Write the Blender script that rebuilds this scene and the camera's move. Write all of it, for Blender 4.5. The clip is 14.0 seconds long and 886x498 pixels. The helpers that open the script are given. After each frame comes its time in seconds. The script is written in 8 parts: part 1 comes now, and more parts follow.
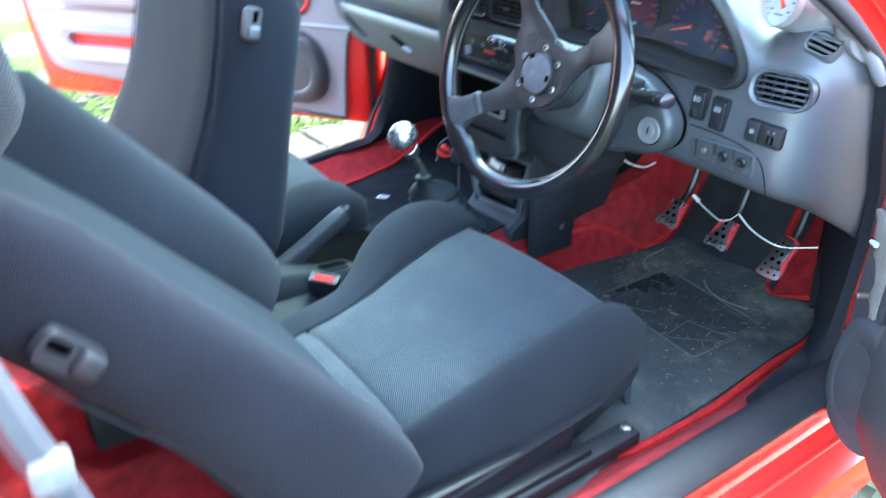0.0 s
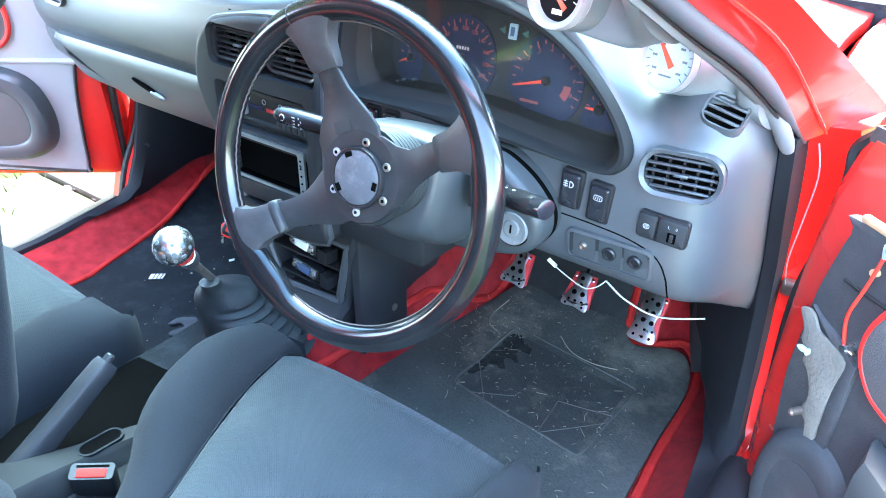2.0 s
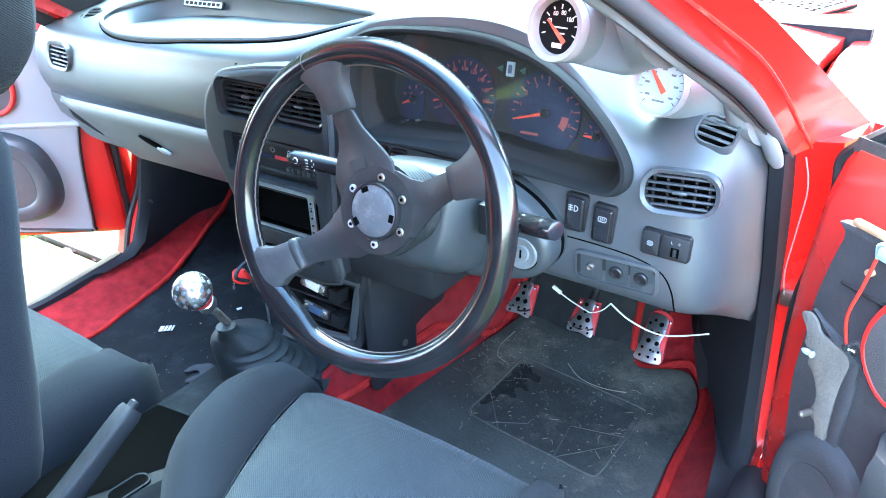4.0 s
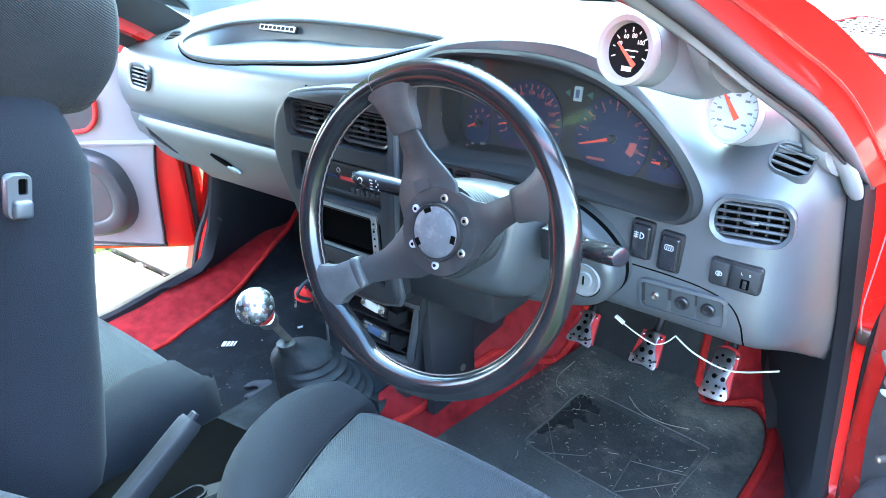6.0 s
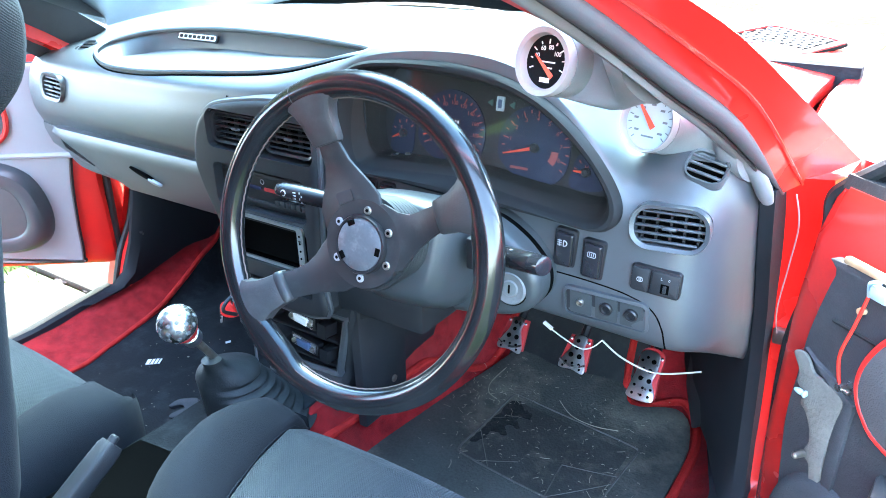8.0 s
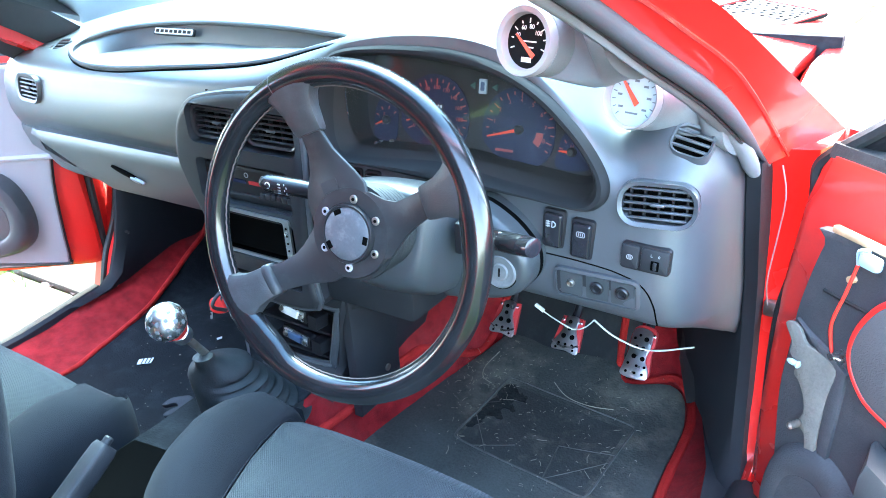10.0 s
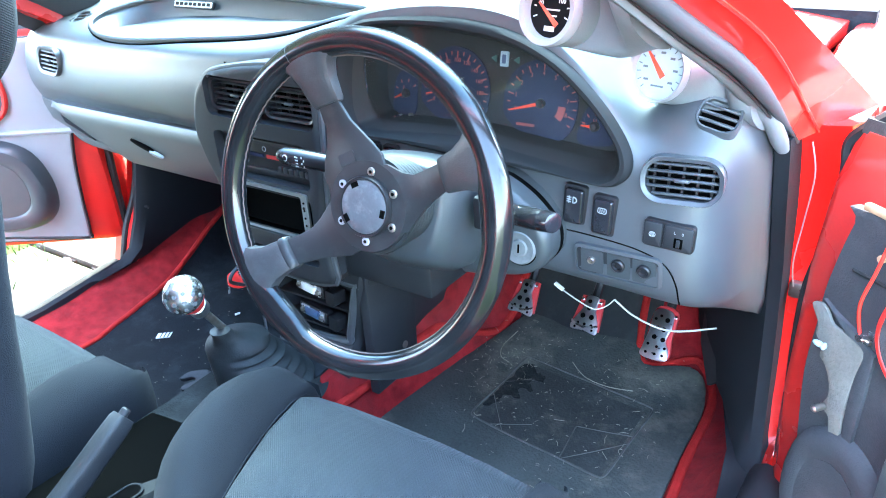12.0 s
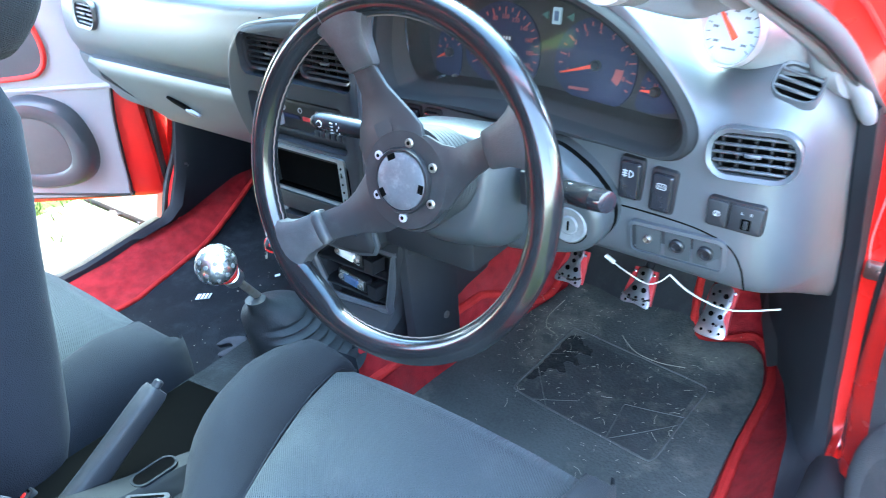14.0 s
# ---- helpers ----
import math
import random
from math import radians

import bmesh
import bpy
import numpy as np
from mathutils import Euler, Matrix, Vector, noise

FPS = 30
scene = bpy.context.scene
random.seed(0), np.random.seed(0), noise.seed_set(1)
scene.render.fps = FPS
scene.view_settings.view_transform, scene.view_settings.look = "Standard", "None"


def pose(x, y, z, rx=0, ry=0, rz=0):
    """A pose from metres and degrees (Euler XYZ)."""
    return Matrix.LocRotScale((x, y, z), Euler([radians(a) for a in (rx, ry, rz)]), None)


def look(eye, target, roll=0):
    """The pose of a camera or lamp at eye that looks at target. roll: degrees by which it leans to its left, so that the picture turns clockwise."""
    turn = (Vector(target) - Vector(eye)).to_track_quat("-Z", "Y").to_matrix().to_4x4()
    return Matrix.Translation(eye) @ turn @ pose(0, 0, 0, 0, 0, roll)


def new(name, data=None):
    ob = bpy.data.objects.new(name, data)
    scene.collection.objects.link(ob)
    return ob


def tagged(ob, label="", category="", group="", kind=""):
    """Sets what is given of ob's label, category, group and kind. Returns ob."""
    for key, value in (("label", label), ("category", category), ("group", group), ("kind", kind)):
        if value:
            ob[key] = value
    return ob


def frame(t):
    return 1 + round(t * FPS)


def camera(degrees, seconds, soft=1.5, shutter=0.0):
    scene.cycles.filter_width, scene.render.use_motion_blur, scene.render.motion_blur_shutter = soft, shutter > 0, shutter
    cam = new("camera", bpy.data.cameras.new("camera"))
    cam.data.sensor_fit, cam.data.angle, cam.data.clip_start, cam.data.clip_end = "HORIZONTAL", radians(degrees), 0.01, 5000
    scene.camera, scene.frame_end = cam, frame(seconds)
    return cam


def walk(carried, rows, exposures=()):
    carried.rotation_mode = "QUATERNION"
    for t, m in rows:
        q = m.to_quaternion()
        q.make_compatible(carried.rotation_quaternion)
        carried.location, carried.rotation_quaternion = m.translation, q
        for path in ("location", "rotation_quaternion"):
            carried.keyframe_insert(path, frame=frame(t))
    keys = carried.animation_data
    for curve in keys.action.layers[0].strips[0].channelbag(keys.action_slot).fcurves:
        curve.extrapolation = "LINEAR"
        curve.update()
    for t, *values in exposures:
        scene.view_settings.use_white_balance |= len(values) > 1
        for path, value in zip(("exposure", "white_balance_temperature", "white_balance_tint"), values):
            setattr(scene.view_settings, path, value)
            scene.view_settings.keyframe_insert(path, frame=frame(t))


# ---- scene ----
cam = camera(59.2, 14.0, soft=0.95, shutter=0.4)
PATH = [
    (0, (1.124, -0.721, 0.999), (-0.317, 0.32, 0.083), 0.6),
    (0.2, (1.055, -0.719, 1.016), (-0.318, 0.437, 0.135), -2.2),
    (0.5, (0.997, -0.628, 1.023), (-0.278, 0.618, 0.116), -1.1),
    (1, (0.911, -0.46, 1.036), (-0.278, 0.796, 0.032), 0.4),
    (1.5, (0.856, -0.450, 1.047), (-0.234, 0.879, 0.025), -1.8),
    (2, (0.821, -0.504, 1.051), (-0.209, 0.877, 0.036), 0.4),
    (2.2, (0.825, -0.512, 1.053), (-0.184, 0.884, 0.040), -2.3),
    (4.3, (0.824, -0.556, 1.048), (-0.23, 0.89, 0.156), -2.5),
    (4.5, (0.824, -0.555, 1.046), (-0.271, 0.869, 0.165), -3.8),
    (5, (0.831, -0.553, 1.047), (-0.314, 0.846, 0.191), -4.4),
    (5.5, (0.82, -0.556, 1.044), (-0.355, 0.825, 0.2), -2.7),
    (6, (0.822, -0.552, 1.042), (-0.36, 0.827, 0.206), -2.5),
    (6.5, (0.82, -0.563, 1.049), (-0.366, 0.821, 0.226), -1.2),
    (7, (0.825, -0.539, 1.047), (-0.287, 0.906, 0.226), -0.0),
    (7.5, (0.83, -0.538, 1.051), (-0.246, 0.933, 0.226), -1.3),
    (8, (0.827, -0.541, 1.045), (-0.227, 0.944, 0.218), -1.6),
    (10.5, (0.825, -0.535, 1.041), (-0.199, 0.95, 0.178), -3.9),
    (11, (0.824, -0.532, 1.041), (-0.211, 0.944, 0.176), -3.8),
    (11.5, (0.82, -0.53, 1.034), (-0.23, 0.934, 0.167), -3.8),
    (12, (0.821, -0.53, 1.029), (-0.235, 0.912, 0.133), -3.7),
    (12.5, (0.821, -0.531, 1.031), (-0.243, 0.877, 0.089), -3.7),
    (13, (0.827, -0.536, 1.037), (-0.255, 0.85, 0.083), -4.0),
    (13.5, (0.832, -0.53, 1.036), (-0.253, 0.855, 0.085), -4.2),
    (14, (0.788, -0.476, 1.027), (-0.334, 0.841, 0.023), -4.9),
]
EXPOSURES = [(0.0, 5.19, 6400, 3), (0.6, 5.60, 6400, 3), (1.2, 5.73, 6400, 3), (2.0, 5.77, 6400, 3), (4.5, 5.66, 6400, 3), (6.5, 5.72, 6400, 3), (8.0, 5.52, 6400, 3), (11.0, 5.61, 6400, 3), (13.0, 5.78, 6400, 3), (14.0, 5.78, 6400, 3)]
walk(cam, [(t, look(eye, target, roll)) for t, eye, target, roll in PATH], EXPOSURES)

# ---------------------------------------------------------------- world and light
SUN_EL, SUN_AZ = 56.0, -28.0
world = bpy.data.worlds.new("world")
scene.world = world
world.use_nodes = True
wn = world.node_tree
wn.nodes.clear()
sky = wn.nodes.new("ShaderNodeTexSky")
sky.sky_type = "NISHITA"
sky.sun_disc = False
sky.sun_elevation = radians(SUN_EL)
sky.sun_rotation = radians(SUN_AZ)
sky.dust_density = 2.0
bg = wn.nodes.new("ShaderNodeBackground")
bg.inputs["Strength"].default_value = 0.14
wout = wn.nodes.new("ShaderNodeOutputWorld")
wn.links.new(sky.outputs[0], bg.inputs[0])
wn.links.new(bg.outputs[0], wout.inputs[0])
sun = new("sun", bpy.data.lights.new("sun", "SUN"))
sun.data.energy = 0.42
sun.data.angle = radians(30)
sun.data.color = (1.0, 0.95, 0.88)
az, el = radians(SUN_AZ), radians(SUN_EL)
sun.matrix_world = look((0, 0, 5), (-math.sin(az) * math.cos(el), -math.cos(az) * math.cos(el), 5 - math.sin(el)))


# ---------------------------------------------------------------- materials
def material(name, color, rough=0.6, metal=0.0, vary=0.15, scale=30.0, bump=0.0, fine=400.0, coat=0.0, spec=0.5, weave=0.0, dirt=None, dirt_scale=6.0, dirt_amount=0.5, sheen=0.0):
    m = bpy.data.materials.new(name)
    m.use_nodes = True
    n, k = m.node_tree.nodes, m.node_tree.links
    p = n["Principled BSDF"]
    co = n.new("ShaderNodeTexCoord")
    big = n.new("ShaderNodeTexNoise")
    big.inputs["Scale"].default_value, big.inputs["Detail"].default_value = scale, 5
    k.new(co.outputs["Object"], big.inputs["Vector"])
    small = n.new("ShaderNodeTexNoise")
    small.inputs["Scale"].default_value, small.inputs["Detail"].default_value = fine, 3
    k.new(co.outputs["Object"], small.inputs["Vector"])
    ramp = n.new("ShaderNodeMapRange")
    ramp.inputs["From Min"].default_value, ramp.inputs["From Max"].default_value = 0.3, 0.7
    ramp.inputs["To Min"].default_value, ramp.inputs["To Max"].default_value = 1 - vary, 1 + vary
    mixn = n.new("ShaderNodeMath")
    mixn.operation = "MULTIPLY_ADD"
    mixn.inputs[1].default_value, mixn.inputs[2].default_value = 0.35, 0.0
    k.new(small.outputs["Fac"], mixn.inputs[0])
    addn = n.new("ShaderNodeMath")
    addn.operation = "MULTIPLY_ADD"
    addn.inputs[1].default_value = 0.65
    k.new(big.outputs["Fac"], addn.inputs[0])
    k.new(mixn.outputs[0], addn.inputs[2])
    k.new(addn.outputs[0], ramp.inputs["Value"])
    hue = n.new("ShaderNodeVectorMath")
    hue.operation = "SCALE"
    hue.inputs[0].default_value = color
    k.new(ramp.outputs[0], hue.inputs["Scale"])
    col = hue.outputs[0]
    if dirt:
        d = n.new("ShaderNodeTexNoise")
        d.inputs["Scale"].default_value, d.inputs["Detail"].default_value, d.inputs["Roughness"].default_value = dirt_scale, 9, 0.7
        k.new(co.outputs["Object"], d.inputs["Vector"])
        dr = n.new("ShaderNodeMapRange")
        dr.inputs["From Min"].default_value, dr.inputs["From Max"].default_value = 0.5, 0.75
        dr.inputs["To Max"].default_value = dirt_amount
        k.new(d.outputs["Fac"], dr.inputs["Value"])
        mx = n.new("ShaderNodeMix")
        mx.data_type = "RGBA"
        k.new(dr.outputs[0], mx.inputs["Factor"])
        k.new(col, mx.inputs["A"])
        mx.inputs["B"].default_value = (*dirt, 1)
        col = mx.outputs["Result"]
    k.new(col, p.inputs["Base Color"])
    rr = n.new("ShaderNodeMapRange")
    rr.inputs["To Min"].default_value, rr.inputs["To Max"].default_value = max(0.02, rough - 0.08), min(1, rough + 0.08)
    k.new(big.outputs["Fac"], rr.inputs["Value"])
    k.new(rr.outputs[0], p.inputs["Roughness"])
    p.inputs["Metallic"].default_value = metal
    p.inputs["Coat Weight"].default_value = coat
    p.inputs["Coat Roughness"].default_value = 0.05
    p.inputs["Specular IOR Level"].default_value = spec
    p.inputs["Sheen Weight"].default_value = sheen
    p.inputs["Sheen Roughness"].default_value = 0.5
    height = small.outputs["Fac"]
    if weave:
        w1 = n.new("ShaderNodeTexWave")
        w1.bands_direction = "DIAGONAL"
        w1.inputs["Scale"].default_value, w1.inputs["Distortion"].default_value = weave, 1.5
        w1.inputs["Detail"].default_value, w1.inputs["Detail Scale"].default_value = 2, 3
        k.new(co.outputs["Object"], w1.inputs["Vector"])
        ma = n.new("ShaderNodeMath")
        ma.operation = "MULTIPLY_ADD"
        ma.inputs[1].default_value = 0.6
        k.new(w1.outputs["Fac"], ma.inputs[0])
        k.new(small.outputs["Fac"], ma.inputs[2])
        height = ma.outputs[0]
    if bump:
        b = n.new("ShaderNodeBump")
        b.inputs["Strength"].default_value, b.inputs["Distance"].default_value = bump, 0.002
        k.new(height, b.inputs["Height"])
        k.new(b.outputs[0], p.inputs["Normal"])
    return m


def glass(name, tint=(1, 1, 1), gloss=0.06, dust=0.0):
    m = bpy.data.materials.new(name)
    m.use_nodes = True
    n, k = m.node_tree.nodes, m.node_tree.links
    n.clear()
    t, g, f = n.new("ShaderNodeBsdfTransparent"), n.new("ShaderNodeBsdfGlossy"), n.new("ShaderNodeFresnel")
    t.inputs[0].default_value = (*tint, 1)
    g.inputs["Roughness"].default_value = gloss
    f.inputs["IOR"].default_value = 1.4
    x, o = n.new("ShaderNodeMixShader"), n.new("ShaderNodeOutputMaterial")
    k.new(f.outputs[0], x.inputs[0]), k.new(t.outputs[0], x.inputs[1]), k.new(g.outputs[0], x.inputs[2]), k.new(x.outputs[0], o.inputs[0])
    if dust:
        # a thin film of dust and fine scratches over the pane
        d, y, c, w = n.new("ShaderNodeBsdfDiffuse"), n.new("ShaderNodeMixShader"), n.new("ShaderNodeTexNoise"), n.new("ShaderNodeMapRange")
        d.inputs[0].default_value = (0.50, 0.47, 0.43, 1)
        c.inputs["Scale"].default_value, c.inputs["Detail"].default_value = 14, 6
        w.inputs["To Min"].default_value, w.inputs["To Max"].default_value = dust * 0.6, dust * 1.5
        k.new(c.outputs["Fac"], w.inputs["Value"]), k.new(w.outputs[0], y.inputs[0])
        k.new(x.outputs[0], y.inputs[1]), k.new(d.outputs[0], y.inputs[2]), k.new(y.outputs[0], o.inputs[0])
    return m


PLASTIC = material("dash_plastic", (0.043, 0.048, 0.055), 0.46, spec=0.9, vary=0.10, scale=5, bump=0.12, fine=900, dirt=(0.2, 0.2, 0.2), dirt_scale=9, dirt_amount=0.10)
PLASTIC_DARK = material("dark_plastic", (0.018, 0.0192, 0.0222), 0.5, vary=0.2, scale=12, bump=0.2, fine=900, spec=0.3, dirt=(0.126, 0.126, 0.1188), dirt_scale=14, dirt_amount=0.08)
PLASTIC_LIGHT = material("light_grey_plastic", (0.27, 0.265, 0.285), 0.5, vary=0.08, scale=6, bump=0.2, fine=800, dirt=(0.36, 0.36, 0.342), dirt_scale=10, dirt_amount=0.3)
PLASTIC_GREY = material("mid_grey_plastic", (0.165, 0.172, 0.188), 0.42, vary=0.1, scale=8, bump=0.15, fine=800, dirt=(0.3, 0.3, 0.3), dirt_scale=20, dirt_amount=0.15)
BLACK = material("black_plastic", (0.012, 0.012, 0.014), 0.38, vary=0.2, scale=20, bump=0.05, spec=0.4)
BLACK_GLOSS = material("black_gloss", (0.0144, 0.0144, 0.018), 0.18, vary=0.1, scale=20)
# near-black that puts the shade of wells, holes and gaps into the colour
PITCH = material("recess_shade", (0.0015, 0.0015, 0.0015), 1.0, spec=0.03)
LEATHER = material("wheel_leather", (0.0075, 0.008, 0.0092), 0.19, vary=0.15, scale=25, bump=0.05, fine=700, spec=0.5, coat=0.15, dirt=(0.054, 0.054, 0.0612), dirt_scale=30, dirt_amount=0.2)
SPOKE = material("satin_black_spoke", (0.0145, 0.0155, 0.0178), 0.46, spec=0.35, vary=0.12, scale=20, bump=0.08, fine=1200, dirt=(0.099, 0.099, 0.099), dirt_scale=25, dirt_amount=0.25)
RUBBER = material("rubber", (0.0160, 0.0182, 0.0192), 0.55, spec=0.35, vary=0.2, scale=20, bump=0.2, dirt=(0.081, 0.0846, 0.0828), dirt_scale=18, dirt_amount=0.35)
MAT = material("mat_rubber", (0.054, 0.058, 0.053), 0.75, spec=0.25, vary=0.40, scale=9, bump=0.6, fine=260, dirt=(0.25, 0.23, 0.17), dirt_scale=7, dirt_amount=0.62)
LINER = material("footwell_liner", (0.009, 0.0105, 0.0125), 0.9, spec=0.12, vary=0.3, scale=18, bump=0.5, fine=300, dirt=(0.0468, 0.054, 0.0612), dirt_scale=22, dirt_amount=0.35)
FABRIC = material("seat_fabric", (0.0250, 0.0302, 0.0342), 0.92, vary=0.14, scale=7, bump=0.5, fine=800, weave=170, spec=0.15, sheen=0.10, dirt=(0.18, 0.18, 0.18), dirt_scale=10, dirt_amount=0.10)
FABRIC_DARK = material("bolster_fabric", (0.0115, 0.0135, 0.0168), 0.9, vary=0.24, scale=9, bump=0.35, fine=900, spec=0.12, sheen=0.03)
FABRIC_BACK = material("backrest_fabric", (0.0108, 0.0118, 0.0155), 0.9, vary=0.25, scale=9, bump=0.5, fine=700, spec=0.13, sheen=0.05)
FABRIC_GREY = material("headrest_fabric", (0.023, 0.0245, 0.0265), 0.9, vary=0.12, scale=9, bump=0.6, fine=500, weave=180, spec=0.15, sheen=0.08)
SEAM = material("seam_thread", (0.010, 0.012, 0.016), 0.9)
CARPET = material("red_carpet", (0.279, 0.0144, 0.018), 0.95, vary=0.45, scale=45, bump=0.9, fine=900, spec=0.06, sheen=0.04, dirt=(0.18, 0.036, 0.036), dirt_scale=7, dirt_amount=0.6)
CARPET_EDGE = material("red_carpet_edge", (0.432, 0.0234, 0.0216), 0.9, vary=0.3, scale=40, bump=0.9, fine=420, spec=0.1)
RED = material("red_paint", (0.70, 0.019, 0.015), 0.28, vary=0.06, scale=4, coat=0.8, dirt=(0.35, 0.02, 0.018), dirt_scale=12, dirt_amount=0.35)
RED_DULL = material("red_paint_inner", (0.58, 0.012, 0.012), 0.38, vary=0.12, scale=8, coat=0.3, dirt=(0.18, 0.036, 0.0324), dirt_scale=11, dirt_amount=0.5)
RED_BUTTON = material("red_button_plastic", (0.55, 0.02, 0.016), 0.75, vary=0.1, scale=30, spec=0.12)
RED_TRIM = material("red_trim", (0.65, 0.02, 0.016), 0.5, vary=0.1, scale=30)
RED_PEDAL = material("red_anodised", (0.432, 0.0288, 0.0324), 0.4, vary=0.2, scale=40, dirt=(0.216, 0.036, 0.036), dirt_scale=30, dirt_amount=0.5)
ALU = material("brushed_aluminium", (0.72, 0.73, 0.74), 0.3, metal=1.0, vary=0.12, scale=60, dirt=(0.45, 0.432, 0.396), dirt_scale=60, dirt_amount=0.5)
CHROME = material("polished_metal", (0.80, 0.80, 0.80), 0.27, metal=1.0, vary=0.06, scale=50)
STEEL = material("dull_steel", (0.33, 0.30, 0.27), 0.42, metal=0.9, vary=0.25, scale=60, dirt=(0.216, 0.126, 0.072), dirt_scale=50, dirt_amount=0.6)
SILVER = material("silver_bezel", (0.38, 0.38, 0.39), 0.32, metal=0.5, vary=0.05, scale=40)
LOCK = material("worn_lock_metal", (0.115, 0.118, 0.122), 0.55, metal=0.0, vary=0.12, scale=60, dirt=(0.216, 0.216, 0.216), dirt_scale=60, dirt_amount=0.5)
WHITE = material("white_plastic", (0.72, 0.72, 0.70), 0.45, vary=0.08, scale=40, dirt=(0.4, 0.38, 0.33), dirt_scale=40, dirt_amount=0.4)
BLACK_FACE = material("black_dial", (0.006, 0.006, 0.007), 0.85, vary=0.1, spec=0.1)
WHITE_FACE = material("white_dial", (0.36, 0.459, 0.495), 0.5, vary=0.03)
WHITE_INK = material("white_ink", (0.75, 0.75, 0.75), 0.6, vary=0.03)
SWITCH_INK = material("grey_switch_ink", (0.30, 0.31, 0.32), 0.6, vary=0.1)
BLUE_DIAL = material("blue_dial", (0.017, 0.022, 0.050), 0.75, vary=0.06, scale=40, spec=0.15)
ORANGE_INK = material("orange_ink", (0.30, 0.055, 0.052), 0.6, vary=0.05)
NEEDLE = material("needle_red", (0.85, 0.07, 0.03), 0.4, vary=0.03)
BLUE_SCREEN = material("blue_insert", (0.06, 0.10, 0.18), 0.3, vary=0.1)
BLUE_CLIP = material("pale_blue_clip", (0.36, 0.52, 0.62), 0.3, vary=0.05)
GREY_FELT = material("torn_grey_liner", (0.15, 0.145, 0.13), 0.95, vary=0.2, scale=30, bump=0.6, fine=250, dirt=(0.216, 0.198, 0.162), dirt_scale=15, dirt_amount=0.5)
CARD = material("black_card", (0.0396, 0.0432, 0.0504), 0.75, vary=0.2, scale=8, bump=0.3, fine=500, dirt=(0.108, 0.108, 0.108), dirt_scale=9, dirt_amount=0.5)
WOOD = material("raw_wood", (0.42, 0.28, 0.16), 0.7, vary=0.25, scale=40, bump=0.3, fine=200)
WIRE_RED = material("red_wire", (0.70, 0.03, 0.02), 0.4, vary=0.05)
WIRE_WHITE = material("white_wire", (0.62, 0.62, 0.58), 0.45, vary=0.1)
HEADLINING = material("headlining", (0.42, 0.42, 0.41), 0.9, vary=0.06, scale=10, bump=0.3, fine=500)
CLOTH_DARK = material("speaker_cloth", (0.081, 0.081, 0.0864), 0.9, vary=0.1, scale=20, bump=0.5, fine=600)
CLEAR = glass("windscreen_glass", (0.37, 0.57, 0.66))
LENS = glass("instrument_lens", (0.97, 0.97, 0.97), 0.05, 0.010)
STRAW = material("dry_straw", (0.24, 0.22, 0.16), 0.8, vary=0.3, scale=80)
PAPER = material("paper_scrap", (0.68, 0.68, 0.66), 0.8, vary=0.1)


def ground_material():
    m = bpy.data.materials.new("ground_gravel")
    m.use_nodes = True
    n, k = m.node_tree.nodes, m.node_tree.links
    p = n["Principled BSDF"]
    co = n.new("ShaderNodeTexCoord")
    v = n.new("ShaderNodeTexVoronoi")
    v.inputs["Scale"].default_value = 28
    s = n.new("ShaderNodeTexNoise")
    s.inputs["Scale"].default_value, s.inputs["Detail"].default_value = 1.1, 8
    k.new(co.outputs["Object"], v.inputs["Vector"]), k.new(co.outputs["Object"], s.inputs["Vector"])
    r = n.new("ShaderNodeValToRGB")
    r.color_ramp.elements[0].color, r.color_ramp.elements[1].color = (0.03, 0.03, 0.026, 1), (0.15, 0.145, 0.125, 1)
    k.new(v.outputs["Color"], r.inputs[0])
    g = n.new("ShaderNodeTexNoise")
    g.inputs["Scale"].default_value, g.inputs["Detail"].default_value = 60, 4
    k.new(co.outputs["Object"], g.inputs["Vector"])
    gr = n.new("ShaderNodeValToRGB")
    gr.color_ramp.elements[0].color, gr.color_ramp.elements[1].color = (0.014, 0.032, 0.007, 1), (0.06, 0.10, 0.022, 1)
    k.new(g.outputs["Fac"], gr.inputs[0])
    f = n.new("ShaderNodeMapRange")
    f.inputs["From Min"].default_value, f.inputs["From Max"].default_value = 0.44, 0.52
    k.new(s.outputs["Fac"], f.inputs["Value"])
    x = n.new("ShaderNodeMix")
    x.data_type = "RGBA"
    k.new(f.outputs[0], x.inputs["Factor"]), k.new(r.outputs[0], x.inputs["A"]), k.new(gr.outputs[0], x.inputs["B"])
    k.new(x.outputs["Result"], p.inputs["Base Color"])
    p.inputs["Roughness"].default_value = 0.95
    p.inputs["Specular IOR Level"].default_value = 0.05
    b = n.new("ShaderNodeBump")
    b.inputs["Strength"].default_value, b.inputs["Distance"].default_value = 0.8, 0.02
    k.new(v.outputs["Distance"], b.inputs["Height"]), k.new(b.outputs[0], p.inputs["Normal"])
    return m


def grass_material():
    m = bpy.data.materials.new("grass_blades")
    m.use_nodes = True
    n, k = m.node_tree.nodes, m.node_tree.links
    p = n["Principled BSDF"]
    geo = n.new("ShaderNodeNewGeometry")
    r = n.new("ShaderNodeValToRGB")
    r.color_ramp.elements[0].color, r.color_ramp.elements[1].color = (0.022, 0.050, 0.011, 1), (0.08, 0.117, 0.029, 1)
    k.new(geo.outputs["Random Per Island"], r.inputs[0]), k.new(r.outputs[0], p.inputs["Base Color"])
    p.inputs["Roughness"].default_value = 0.7
    p.inputs["Specular IOR Level"].default_value = 0.1
    return m


